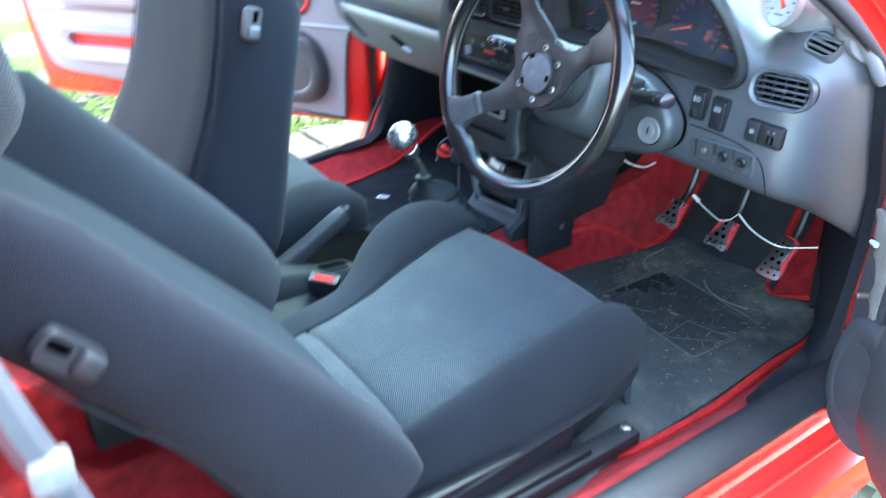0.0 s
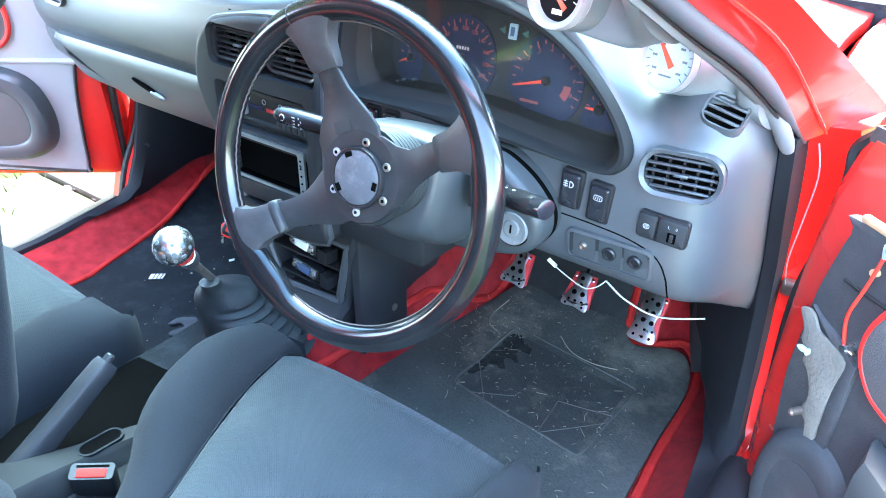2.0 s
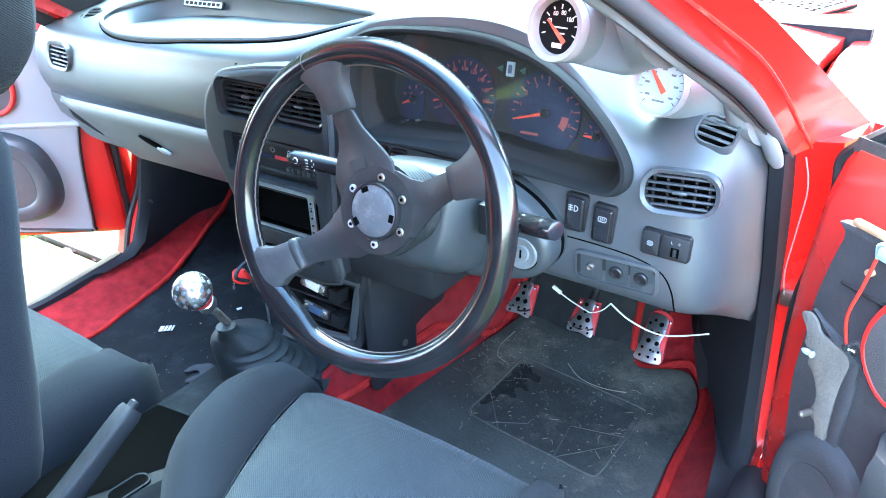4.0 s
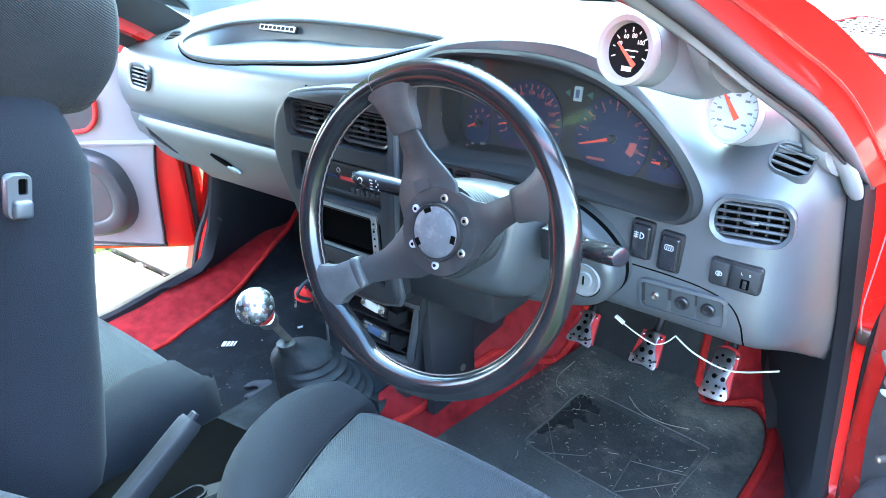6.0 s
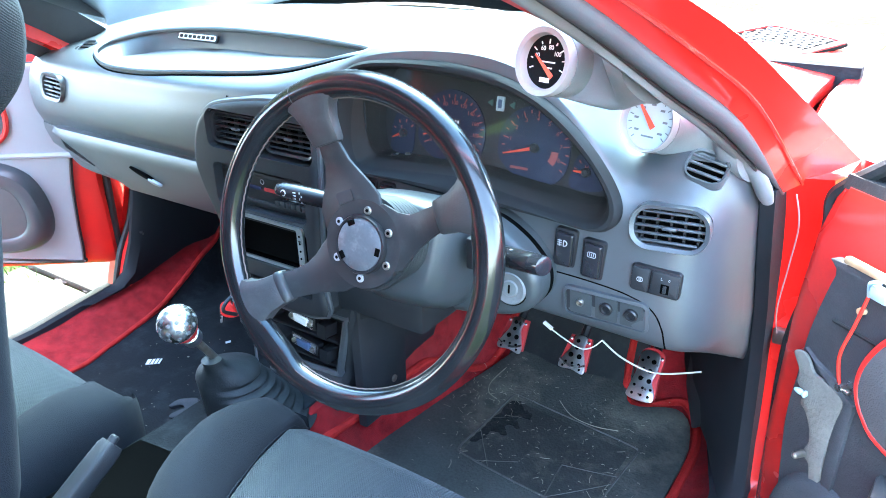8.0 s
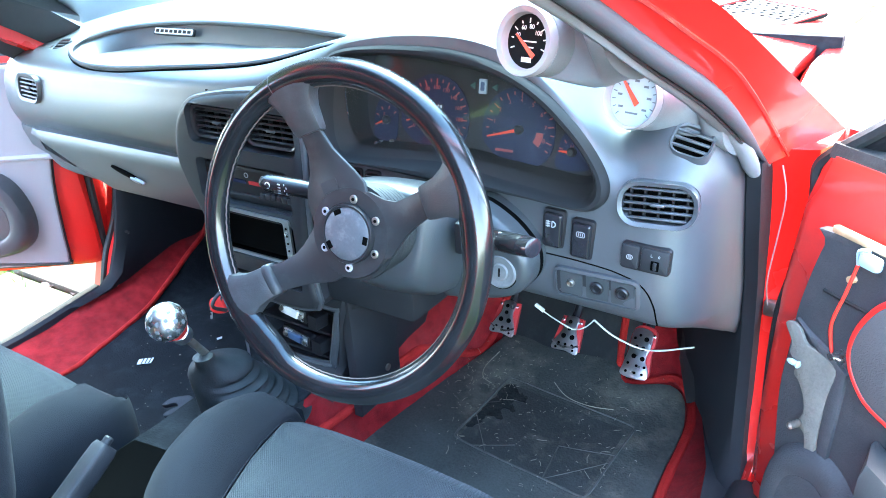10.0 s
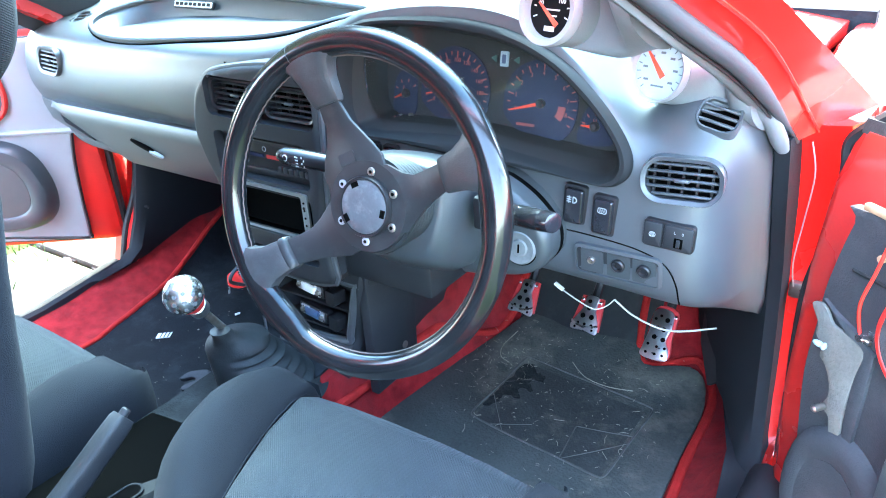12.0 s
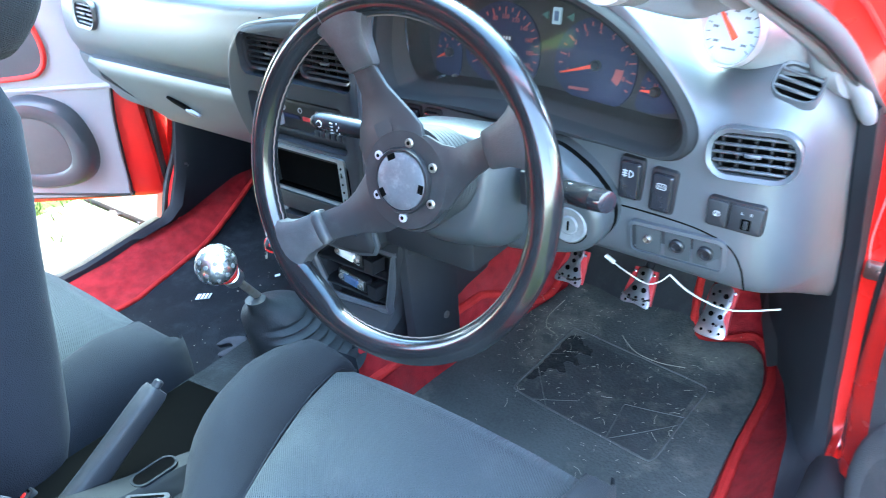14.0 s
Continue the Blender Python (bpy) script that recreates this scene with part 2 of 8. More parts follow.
SATIN = material("satin_dark_plastic", (0.054, 0.0594, 0.0684), 0.34, vary=0.15, scale=10, bump=0.1, fine=900, dirt=(0.162, 0.162, 0.153), dirt_scale=12, dirt_amount=0.12)
PAD = material("worn_pad_edge", (0.080, 0.080, 0.072), 0.8, vary=0.3, scale=60, spec=0.2)
ARM = material("blue_grey_plastic", (0.038, 0.043, 0.047), 0.42, vary=0.12, scale=10, bump=0.12, fine=800)
BONNET = material("bonnet_red_paint", (0.60, 0.016, 0.013), 0.22, vary=0.06, scale=4, coat=1.0, dirt=(0.35, 0.02, 0.018), dirt_scale=12, dirt_amount=0.3)
BONNET.node_tree.nodes["Principled BSDF"].inputs["Coat IOR"].default_value = 2.6
SEAL_GREY = material("grey_seal_rubber", (0.055, 0.059, 0.070), 0.5, vary=0.12, scale=20, bump=0.1, fine=700)
KICK = material("kick_panel_plastic", (0.012, 0.0135, 0.0165), 0.65, vary=0.2, scale=10, bump=0.15, fine=900, spec=0.12)
GROUND = ground_material()
GRASS = grass_material()


# ---------------------------------------------------------------- building helpers
def part(name, bm, mat, parent=None, label="", angle=40):
    """Links a bmesh, made in world coordinates, as one mesh object under a thing or a part."""
    bmesh.ops.remove_doubles(bm, verts=bm.verts, dist=1e-6)
    bmesh.ops.recalc_face_normals(bm, faces=bm.faces)
    me = bpy.data.meshes.new(name)
    bm.to_mesh(me)
    bm.free()
    me.materials.append(mat)
    for f in me.polygons:
        f.use_smooth = True
    me.set_sharp_from_angle(angle=radians(angle))
    ob = new(name, me)
    if parent is not None:
        ob.parent = parent
        ob.matrix_parent_inverse = Matrix.Translation(-base_of(parent))
    if label:
        tagged(ob, label)
    return ob


BASES = {}


def base_of(ob):
    return BASES.get(ob.name, Vector((0, 0, 0)))


def thing(name, at, label, category, group="", kind=""):
    ob = new(name)
    ob.empty_display_size = 0.05
    ob.location = at
    BASES[ob.name] = Vector(at)
    return tagged(ob, label, category, group, kind)


def B():
    return bmesh.new()


def V(*a):
    return Vector(a)


def box(bm, c, s, r=0.0, m=None, seg=2):
    """A block of centre c and size s with rounded edges."""
    t = Matrix.Translation(c) @ Matrix.Diagonal((*s, 1))
    vs = bmesh.ops.create_cube(bm, size=1, matrix=t)["verts"]
    if r:
        es = list({e for v in vs for e in v.link_edges})
        out = bmesh.ops.bevel(bm, geom=es, offset=r, segments=seg, affect="EDGES", profile=0.5)
        vs = list({v for f in out["faces"] for v in f.verts} | {v for v in vs if v.is_valid})
    if m is not None:
        bmesh.ops.transform(bm, matrix=m, verts=[v for v in vs if v.is_valid])
    return bm


def smooth(points, n, closed=False):
    """n points along a Catmull-Rom curve through the points."""
    p = np.array([tuple(q) for q in points], float)
    k = len(p)
    segs = k if closed else k - 1
    out = []
    for i in range(n):
        u = i / n * segs if closed else i / (n - 1) * segs
        j = min(int(u), segs - 1)
        f = u - j
        if closed:
            a, b, c, d = p[(j - 1) % k], p[j], p[(j + 1) % k], p[(j + 2) % k]
        else:
            a, b, c, d = p[max(j - 1, 0)], p[j], p[j + 1], p[min(j + 2, k - 1)]
        out.append(0.5 * (2 * b + (c - a) * f + (2 * a - 5 * b + 4 * c - d) * f * f + (3 * b - a - 3 * c + d) * f ** 3))
    return [Vector(q) if len(q) == 3 else tuple(q) for q in out]


def loft(bm, rings, closed=True, cap=True, loop=False):
    """Skin over rings of equal length."""
    vs = [[bm.verts.new(tuple(p)) for p in ring] for ring in rings]
    n = len(vs[0])
    pairs = list(zip(vs, vs[1:])) + ([(vs[-1], vs[0])] if loop else [])
    for a, b in pairs:
        for i in range(n if closed else n - 1):
            j = (i + 1) % n
            bm.faces.new((a[i], a[j], b[j], b[i]))
    if cap and not loop:
        bm.faces.new(list(reversed(vs[0])))
        bm.faces.new(vs[-1])
    return bm


def tube(bm, path, r, n=8, closed=False, flat=1.0):
    """A round bar along a path; r a number or one per point."""
    p = [Vector(q) for q in path]
    k = len(p)
    rs = r if isinstance(r, (list, tuple)) else [r] * k
    up = Vector((0.13, 0.21, 0.97)).normalized()
    rings, side = [], None
    for i in range(k):
        a = p[(i - 1) % k] if closed else p[max(i - 1, 0)]
        b = p[(i + 1) % k] if closed else p[min(i + 1, k - 1)]
        t = (b - a).normalized()
        side = t.cross(up).normalized() if side is None else (side - t * side.dot(t)).normalized()
        w = t.cross(side)
        rings.append([p[i] + rs[i] * (math.cos(q) * side + flat * math.sin(q) * w) for q in (2 * math.pi * j / n for j in range(n))])
    return loft(bm, rings, cap=True, loop=closed)


def lathe(bm, prof, m, n=24, cap=True):
    """A turned solid: prof is (radius, height) pairs along local z of m."""
    rings = [[m @ Vector((r * math.cos(2 * math.pi * j / n), r * math.sin(2 * math.pi * j / n), z)) for j in range(n)] for r, z in prof]
    return loft(bm, rings, cap=cap)


def prism(bm, pts, z0, z1, m=Matrix(), r=0.0, seg=2):
    """A plate: outline pts in local x, y of m, from z0 to z1, its top edge rounded by r."""
    area = sum(a[0] * b[1] - b[0] * a[1] for a, b in zip(pts, pts[1:] + pts[:1]))
    pts = pts if area > 0 else pts[::-1]
    n = len(pts)
    rings = [(0, z0)]
    if r:
        for i in range(seg + 1):
            q = math.pi / 2 * i / seg
            rings.append((r * (1 - math.cos(q)), z1 - r + r * math.sin(q)))
    else:
        rings.append((0, z1))
    res = []
    for inset, z in rings:
        ring = []
        for i in range(n):
            a, b, c = Vector(pts[i - 1][:2]), Vector(pts[i][:2]), Vector(pts[(i + 1) % n][:2])
            d1, d2 = (b - a).normalized(), (c - b).normalized()
            nn = Vector((-(d1.y + d2.y), d1.x + d2.x))
            nn = nn.normalized() if nn.length > 1e-6 else Vector((-d1.y, d1.x))
            q = b + nn * inset
            ring.append(m @ Vector((q.x, q.y, z)))
        res.append(ring)
    return loft(bm, res)


def rounded(w, h, r, n=5, cx=0.0, cy=0.0):
    """A rounded rectangle's outline."""
    out = []
    for sx, sy, a in ((1, 1, 0), (-1, 1, 90), (-1, -1, 180), (1, -1, 270)):
        for i in range(n):
            q = radians(a + 90 * i / (n - 1))
            out.append((cx + sx * (w / 2 - r) + r * math.cos(q), cy + sy * (h / 2 - r) + r * math.sin(q)))
    return out


def circle(r, n=20, cx=0.0, cy=0.0):
    return [(cx + r * math.cos(2 * math.pi * i / n), cy + r * math.sin(2 * math.pi * i / n)) for i in range(n)]


def frame_of(origin, normal, up=(0, 0, 1)):
    """A pose whose local z is normal and whose local y is nearest to up."""
    z = Vector(normal).normalized()
    x = Vector(up).cross(z).normalized()
    y = z.cross(x)
    return Matrix.Translation(origin) @ Matrix((x, y, z)).transposed().to_4x4()


def cut(ob, cutters):
    """Takes the cutters' solids out of a mesh, for good."""
    for bm in cutters:
        bmesh.ops.recalc_face_normals(bm, faces=bm.faces)
        me = bpy.data.meshes.new("cutter")
        bm.to_mesh(me)
        bm.free()
        c = new("cutter", me)
        mod = ob.modifiers.new("cut", "BOOLEAN")
        mod.operation, mod.object, mod.solver = "DIFFERENCE", c, "EXACT"
        dg = bpy.context.evaluated_depsgraph_get()
        dg.update()
        done = bpy.data.meshes.new_from_object(ob.evaluated_get(dg))
        ob.modifiers.remove(mod)
        old = ob.data
        ob.data = done
        bpy.data.meshes.remove(old)
        bpy.data.objects.remove(c)
        bpy.data.meshes.remove(me)
    for f in ob.data.polygons:
        f.use_smooth = True
    ob.data.set_sharp_from_angle(angle=radians(32))


def text(name, body, size, m, mat, parent, depth=0.0002):
    """Flat lettering as a mesh."""
    cu = bpy.data.curves.new(name, "FONT")
    cu.body, cu.size, cu.extrude, cu.align_x, cu.align_y = body, size, depth, "CENTER", "CENTER"
    t = new(name, cu)
    dg = bpy.context.evaluated_depsgraph_get()
    me = bpy.data.meshes.new_from_object(t.evaluated_get(dg))
    bpy.data.objects.remove(t)
    bpy.data.curves.remove(cu)
    me.transform(m)
    bm = B()
    bm.from_mesh(me)
    bpy.data.meshes.remove(me)
    return part(name, bm, mat, parent)


def ease(a, b, v):
    f = min(1.0, max(0.0, (v - a) / (b - a)))
    return f * f * (3 - 2 * f)


# ---------------------------------------------------------------- ground
bm = B()
bmesh.ops.create_grid(bm, x_segments=40, y_segments=40, size=400)
tagged(part("ground", bm, GROUND), "pale gravel and slabs with patches of grass", "ground", kind="structure")
bm = B()
rnd = random.Random(5)
for i in range(9000):
    if i % 3 == 0:
        x, y = rnd.uniform(0.75, 1.25), rnd.uniform(-0.3, 0.9)
    else:
        x, y = rnd.uniform(-2.6, -0.82), rnd.uniform(-1.0, 1.6)
    if noise.noise(Vector((x * 2.2, y * 2.2, 3.1))) < -0.08 + 0.2 * (x > 0):
        continue
    h, w, a = rnd.uniform(0.02, 0.06), rnd.uniform(0.002, 0.004), rnd.uniform(0, 6.3)
    lx, ly = rnd.uniform(-0.03, 0.03), rnd.uniform(-0.03, 0.03)
    dx, dy = w * math.cos(a), w * math.sin(a)
    q = [bm.verts.new(c) for c in ((x - dx, y - dy, 0), (x + dx, y + dy, 0), (x + lx * 0.5 + dx * 0.6, y + ly * 0.5 + dy * 0.6, h * 0.6), (x + lx, y + ly, h), (x + lx * 0.5 - dx * 0.6, y + ly * 0.5 - dy * 0.6, h * 0.6))]
    bm.faces.new(q)
tagged(part("grass", bm, GRASS), "short green grass tufts among the gravel", "grass", kind="stuff")
bm = B()
rnd = random.Random(9)
for i in range(700):
    x, y, s = rnd.uniform(-2.6, -0.82), rnd.uniform(-1.0, 1.6), rnd.uniform(0.012, 0.04)
    vs = bmesh.ops.create_icosphere(bm, subdivisions=1, radius=s, matrix=Matrix.Translation((x, y, s * 0.2)) @ Matrix.Rotation(rnd.uniform(0, 6), 4, "Z") @ Matrix.Diagonal((1, rnd.uniform(0.6, 0.9), 0.45, 1)))["verts"]
STONE = material("pale_stone", (0.075, 0.073, 0.062), 0.9, vary=0.5, scale=15, bump=0.4, spec=0.05)
tagged(part("gravel_stones", bm, STONE), "loose pale flat stones on the ground", "gravel", kind="stuff")
bm = B()
for i in range(3):
    box(bm, (-1.25 - 0.02 * i, 0.2 + 0.62 * (i - 1), 0.012), (0.5, 0.6, 0.024), 0.006)
SLAB = material("paving_slab", (0.070, 0.072, 0.056), 0.9, vary=0.5, scale=8, bump=0.4, fine=150, spec=0.05)
tagged(part("pavement", bm, SLAB), "worn concrete edging slabs beside the car", "pavement", kind="structure")

# ---------------------------------------------------------------- car body
car = thing("car_body", (0, 0, 0), "red three-door hatchback shell with both doors open", "car")
FLOOR = 0.238
bm = B()
box(bm, (0, -0.35, 0.205), (1.30, 2.2, 0.06), 0.01)
part("floor_pan", bm, RED_DULL, car)


def pillar(side):
    """The raked screen pillar with its seal, painted flange and outer skin; side 1 is the driver's."""
    inner = [(0.640, 0.375, 0.740), (0.615, 0.240, 0.815), (0.595, 0.110, 0.885), (0.572, 0.000, 0.945), (0.552, -0.110, 0.992), (0.525, -0.230, 1.055), (0.465, -0.480, 1.185)]
    seal_a = [(0.667, 0.330, 0.735), (0.642, 0.188, 0.825), (0.620, 0.080, 0.887), (0.602, 0.003, 0.935), (0.588, -0.085, 0.982), (0.562, -0.215, 1.045), (0.500, -0.480, 1.172)]
    seal_b = [(0.673, 0.310, 0.745), (0.654, 0.160, 0.858), (0.632, 0.052, 0.917), (0.613, -0.018, 0.957), (0.600, -0.092, 0.992), (0.575, -0.220, 1.055), (0.512, -0.485, 1.180)]
    crease = [(0.690, 0.365, 0.745), (0.675, 0.180, 0.870), (0.656, 0.050, 0.937), (0.638, -0.028, 0.974), (0.624, -0.100, 1.006), (0.598, -0.220, 1.066), (0.535, -0.485, 1.192)]
    outer = [(0.742, 0.420, 0.768), (0.704, 0.208, 0.876), (0.685, 0.053, 0.950), (0.663, -0.040, 0.991), (0.646, -0.110, 1.022), (0.620, -0.220, 1.075), (0.555, -0.490, 1.202)]
    seal_a = [Vector(a).lerp(Vector(q), 0.3) for a, q in zip(seal_a, seal_b)]
    crease = [Vector(a).lerp(Vector(q), 0.55) for a, q in zip(seal_b, crease)]
    outer = [Vector(a).lerp(Vector(q), 0.84) for a, q in zip(seal_b, outer)]
    back = [q + Vector((-0.045, 0.060, 0.012)) for q in outer]

    def rails(*lines, n=24):
        ls = [smooth(l, n) for l in lines]
        return [[Vector((p.x * side, p.y, p.z)) for p in row] for row in zip(*ls)]
    bm = B()
    loft(bm, rails(seal_b, crease, outer, back, inner), closed=True, cap=True)
    p = part("screen_pillar", bm, RED, car)
    bm = B()
    mid = [Vector(a).lerp(Vector(b), 0.42) for a, b in zip(seal_a, seal_b)]
    pts = [Vector((q.x * side, q.y, q.z)) for q in smooth(mid, 30)]
    tube(bm, pts, [0.0025 + 0.0066 * ease(0, 5, i) for i in range(30)], 12, flat=1.0)
    part("door_seal", bm, SEAL_GREY, p, "grey rubber door seal")
    bm = B()
    tube(bm, [Vector((q.x * side, q.y, q.z)) + Vector((-0.002 * side, -0.005, -0.002)) for q in smooth(seal_a, 30)], 0.0018, 6)
    part("trim_gap", bm, PLASTIC_DARK, p)
    bm = B()
    hair = [Vector((q.x * side, q.y, q.z)) for q in smooth([Vector(c) + Vector((0.004, -0.006, 0.004)) for c in crease], 30)]
    tube(bm, hair, 0.0018, 6)
    part("weld_seam", bm, RED, p)
    return rails(inner, seal_a)


rails_r = pillar(1)
rails_l = pillar(-1)

# painted front door posts, below the screen pillars
for s in (1, -1):
    bm = B()
    rows = [(0.26, 0.300), (0.34, 0.330), (0.42, 0.375), (0.52, 0.398), (0.62, 0.390), (0.70, 0.365), (0.755, 0.335)]
    ring = []
    for z, y in smooth(rows, 18):
        w = 0.745 if z < 0.72 else 0.735
        e_ = 0.0 if s > 0 else 0.055
        ring.append([V(s * (0.655 - e_ * 0.7), y + 0.02, z), V(s * (0.668 - e_), y - 0.004, z), V(s * (0.676 - e_), y, z), V(s * (0.700 - e_ * 0.6), y + 0.006, z), V(s * 0.716, y + 0.012, z), V(s * 0.724, y + 0.03, z), V(s * 0.728, y + 0.10, z), V(s * 0.662, y + 0.10, z)])
    loft(bm, ring)
    post = part("door_post", bm, RED_DULL if s < 0 else RED, car)
    bm = B()
    tube(bm, smooth([(s * 0.731, 0.47, 0.30), (s * 0.733, 0.47, 0.5), (s * 0.726, 0.465, 0.68), (s * 0.705, 0.49, 0.74)], 20), 0.010, 8)
    if s < 0:
        tube(bm, [V(-0.674, y + 0.004, z) for z, y in smooth(rows, 24)], 0.007, 8)
    part("post_seal", bm, RUBBER, post, "black rubber strip behind the post")
    for z in (0.33, 0.66):
        bm = B()
        box(bm, (s * 0.742, 0.43, z), (0.05, 0.05, 0.06), 0.008)
        part("hinge", bm, RED_DULL, post)
# check strap bracket on the driver's post
bm = B()
box(bm, (0.690, 0.392, 0.528), (0.034, 0.012, 0.022), 0.004)
box(bm, (0.705, 0.375, 0.515), (0.022, 0.05, 0.010), 0.003)
ck = part("check_strap", bm, STEEL, car, "small dark door check bracket")
bm = B()
lathe(bm, [(0.004, 0), (0.004, 0.005), (0.001, 0.006)], frame_of((0.689, 0.387, 0.529), (0, -1, 0)), 8)
part("bolt", bm, STEEL, ck)
# sills
for s in (1, -1):
    bm = B()
    ring = []
    for y in (-1.25, -0.9, -0.4, 0.0, 0.2, 0.30, 0.36, 0.42):
        k = max(0, (y - 0.2) / 0.2)
        ring.append([V(s * 0.620, y, 0.20), V(s * 0.632, y, 0.27), V(s * 0.684, y, 0.322), V(s * 0.700, y, 0.334 + 0.02 * k), V(s * 0.738, y, 0.328), V(s * 0.744, y, 0.290), V(s * 0.785, y, 0.276), V(s * 0.800, y, 0.266), V(s * 0.806, y, 0.21), V(s * 0.775, y, 0.15), V(s * 0.62, y, 0.15)])
    if s < 0:
        ring = []
        for y in (-1.25, -0.9, -0.4, 0.0, 0.1, 0.2, 0.30, 0.36, 0.42):
            h = 0.032 * max(0, min(1, (y - 0.08) / 0.27))
            ring.append([V(-0.600, y, 0.16), V(-0.610, y, 0.20), V(-0.635, y, 0.238 + h), V(-0.645, y, 0.244 + h), V(-0.662, y, 0.242 + h), V(-0.668, y, 0.225 + h), V(-0.670, y, 0.18), V(-0.678, y, 0.14), V(-0.60, y, 0.14)])
    loft(bm, ring)
    sill = part("sill", bm, RED, car)
    bm = B()
    ring = []
    for i in range(16):
        y = -1.1 + i * 0.092
        e_ = 0.0 if s > 0 else 0.030
        ring.append([V(s * (0.678 + e_), y, 0.322), V(s * (0.686 + e_), y, 0.337), V(s * (0.699 + e_ * 0.6), y, 0.343), V(s * 0.728, y, 0.338), V(s * 0.741, y, 0.330), V(s * 0.741, y, 0.324), V(s * 0.70, y, 0.326)])
    if s < 0:
        ring = []
        for i in range(16):
            y = -1.1 + i * 0.092
            h = 0.032 * max(0, min(1, (y - 0.08) / 0.27))
            ring.append([V(-0.630, y, 0.245 + h), V(-0.633, y, 0.264 + h), V(-0.640, y, 0.270 + h), V(-0.660, y, 0.269 + h), V(-0.671, y, 0.262 + h), V(-0.671, y, 0.236 + h), V(-0.65, y, 0.240 + h)])
    loft(bm, ring)
    part("scuff_plate", bm, PLASTIC_DARK, sill, "scuffed black plastic sill cover")
    bm = B()
    tube(bm, [(0.768, -1.1 + 0.1 * i, 0.283) if s > 0 else (-0.674, -1.1 + 0.1 * i, 0.19) for i in range(15)], 0.003, 6)
    part("sill_flange", bm, RED_TRIM, sill)
# centre door posts and rear quarters, behind the doors
for s in (1, -1):
    bm = B()
    ring = []
    for z, x0 in ((0.28, 0.64), (0.5, 0.66), (0.75, 0.67), (0.95, 0.61), (1.21, 0.49)):
        yf_ = float(np.interp(z, [0.28, 0.5, 0.75, 0.95, 1.21], [-0.66, -0.69, -0.735, -0.78, -0.84]))
        ring.append([V(s * x0, yf_ - 0.02, z), V(s * (x0 + 0.085), yf_ - 0.01, z), V(s * (x0 + 0.10), yf_ - 0.04, z), V(s * (x0 + 0.10), -1.02, z), V(s * x0, -1.02, z)])
    loft(bm, ring)
    bp = part("centre_post", bm, RED, car)
    if s > 0:
        bm = B()
        tube(bm, smooth([(0.722, -0.645, 0.33), (0.726, -0.668, 0.5), (0.722, -0.699, 0.654), (0.722, -0.720, 0.742), (0.690, -0.765, 0.95), (0.60, -0.82, 1.14)], 24), 0.012, 8)
        part("post_seal", bm, SATIN, bp, "grey rubber door seal")
        bm = B()
        box(bm, (0.734, -0.705, 0.690), (0.016, 0.024, 0.022), 0.004)
        part("door_striker", bm, LOCK, bp)
    bm = B()
    ring = []
    for y in (-1.02, -1.5, -2.05):
        ring.append([V(s * 0.66, y, 0.25), V(s * 0.77, y, 0.25), V(s * 0.80, y, 0.55), V(s * 0.77, y, 0.82), V(s * 0.72, y, 0.84), V(s * 0.66, y, 0.8)])
    loft(bm, ring)
    part("rear_quarter", bm, RED, car)
    # unseen panel over the rear side opening, added to keep sky light out
    bm = B()
    ring = []
    for y, zt in ((-1.02, 1.24), (-1.5, 1.225), (-1.8, 1.175), (-1.98, 1.10)):
        ring.append([V(s * 0.66, y, 0.78), V(s * 0.735, y, 0.82), V(s * 0.655, y, 1.05), V(s * 0.555, y, zt), V(s * 0.50, y, zt - 0.01), V(s * 0.59, y, 1.04)])
    loft(bm, ring)
    part("rear_side_blocker", bm, PLASTIC_GREY, car, "unseen grey rear side panel, blocking light")
bm = B()
ring = []
for y, z in ((-0.46, 1.215), (-0.7, 1.255), (-1.1, 1.27), (-1.6, 1.25), (-1.95, 1.16)):
    ring.append([V(-0.57, y, z - 0.02), V(-0.5, y, z + 0.01), V(-0.2, y, z + 0.03), V(0.2, y, z + 0.03), V(0.5, y, z + 0.01), V(0.57, y, z - 0.02), V(0.48, y, z - 0.03), V(0.2, y, z - 0.015), V(-0.2, y, z - 0.015), V(-0.48, y, z - 0.03)])
loft(bm, ring)
part("roof", bm, RED, car)
bm = B()
ring = []
for y, z in ((-0.49, 1.176), (-0.7, 1.212), (-1.1, 1.225), (-1.6, 1.205), (-1.92, 1.12)):
    ring.append([V(-0.52, y, z - 0.015), V(-0.3, y, z + 0.006), V(0, y, z + 0.012), V(0.3, y, z + 0.006), V(0.52, y, z - 0.015), V(0.3, y, z), V(0, y, z + 0.006), V(-0.3, y, z)])
loft(bm, ring)
part("headlining", bm, HEADLINING, car, "pale grey cloth headlining")
bm = B()
box(bm, (0, -2.02, 0.55), (1.45, 0.06, 0.65), 0.02)
tg = part("tailgate", bm, RED, car)
# unseen solid panel in the rear window's place, added to block light from behind
bm = B()
loft(bm, [[V(x, -2.045, 0.86), V(x, -1.985, 0.86), V(x * 0.86, -1.90, 1.19), V(x * 0.86, -1.955, 1.20)] for x in (-0.66, 0.0, 0.66)])
part("rear_window_blocker", bm, BLACK_GLOSS, tg, "unseen opaque panel in the rear window's place, blocking light")
bm = B()
box(bm, (0, -1.975, 0.52), (1.28, 0.02, 0.56), 0.008)
part("tailgate_trim", bm, PLASTIC_DARK, car)
for s in (1, -1):
    bm = B()
    box(bm, (s * 0.648, -1.50, 0.53), (0.02, 0.92, 0.54), 0.008)
    part("quarter_trim", bm, PLASTIC_DARK, car)
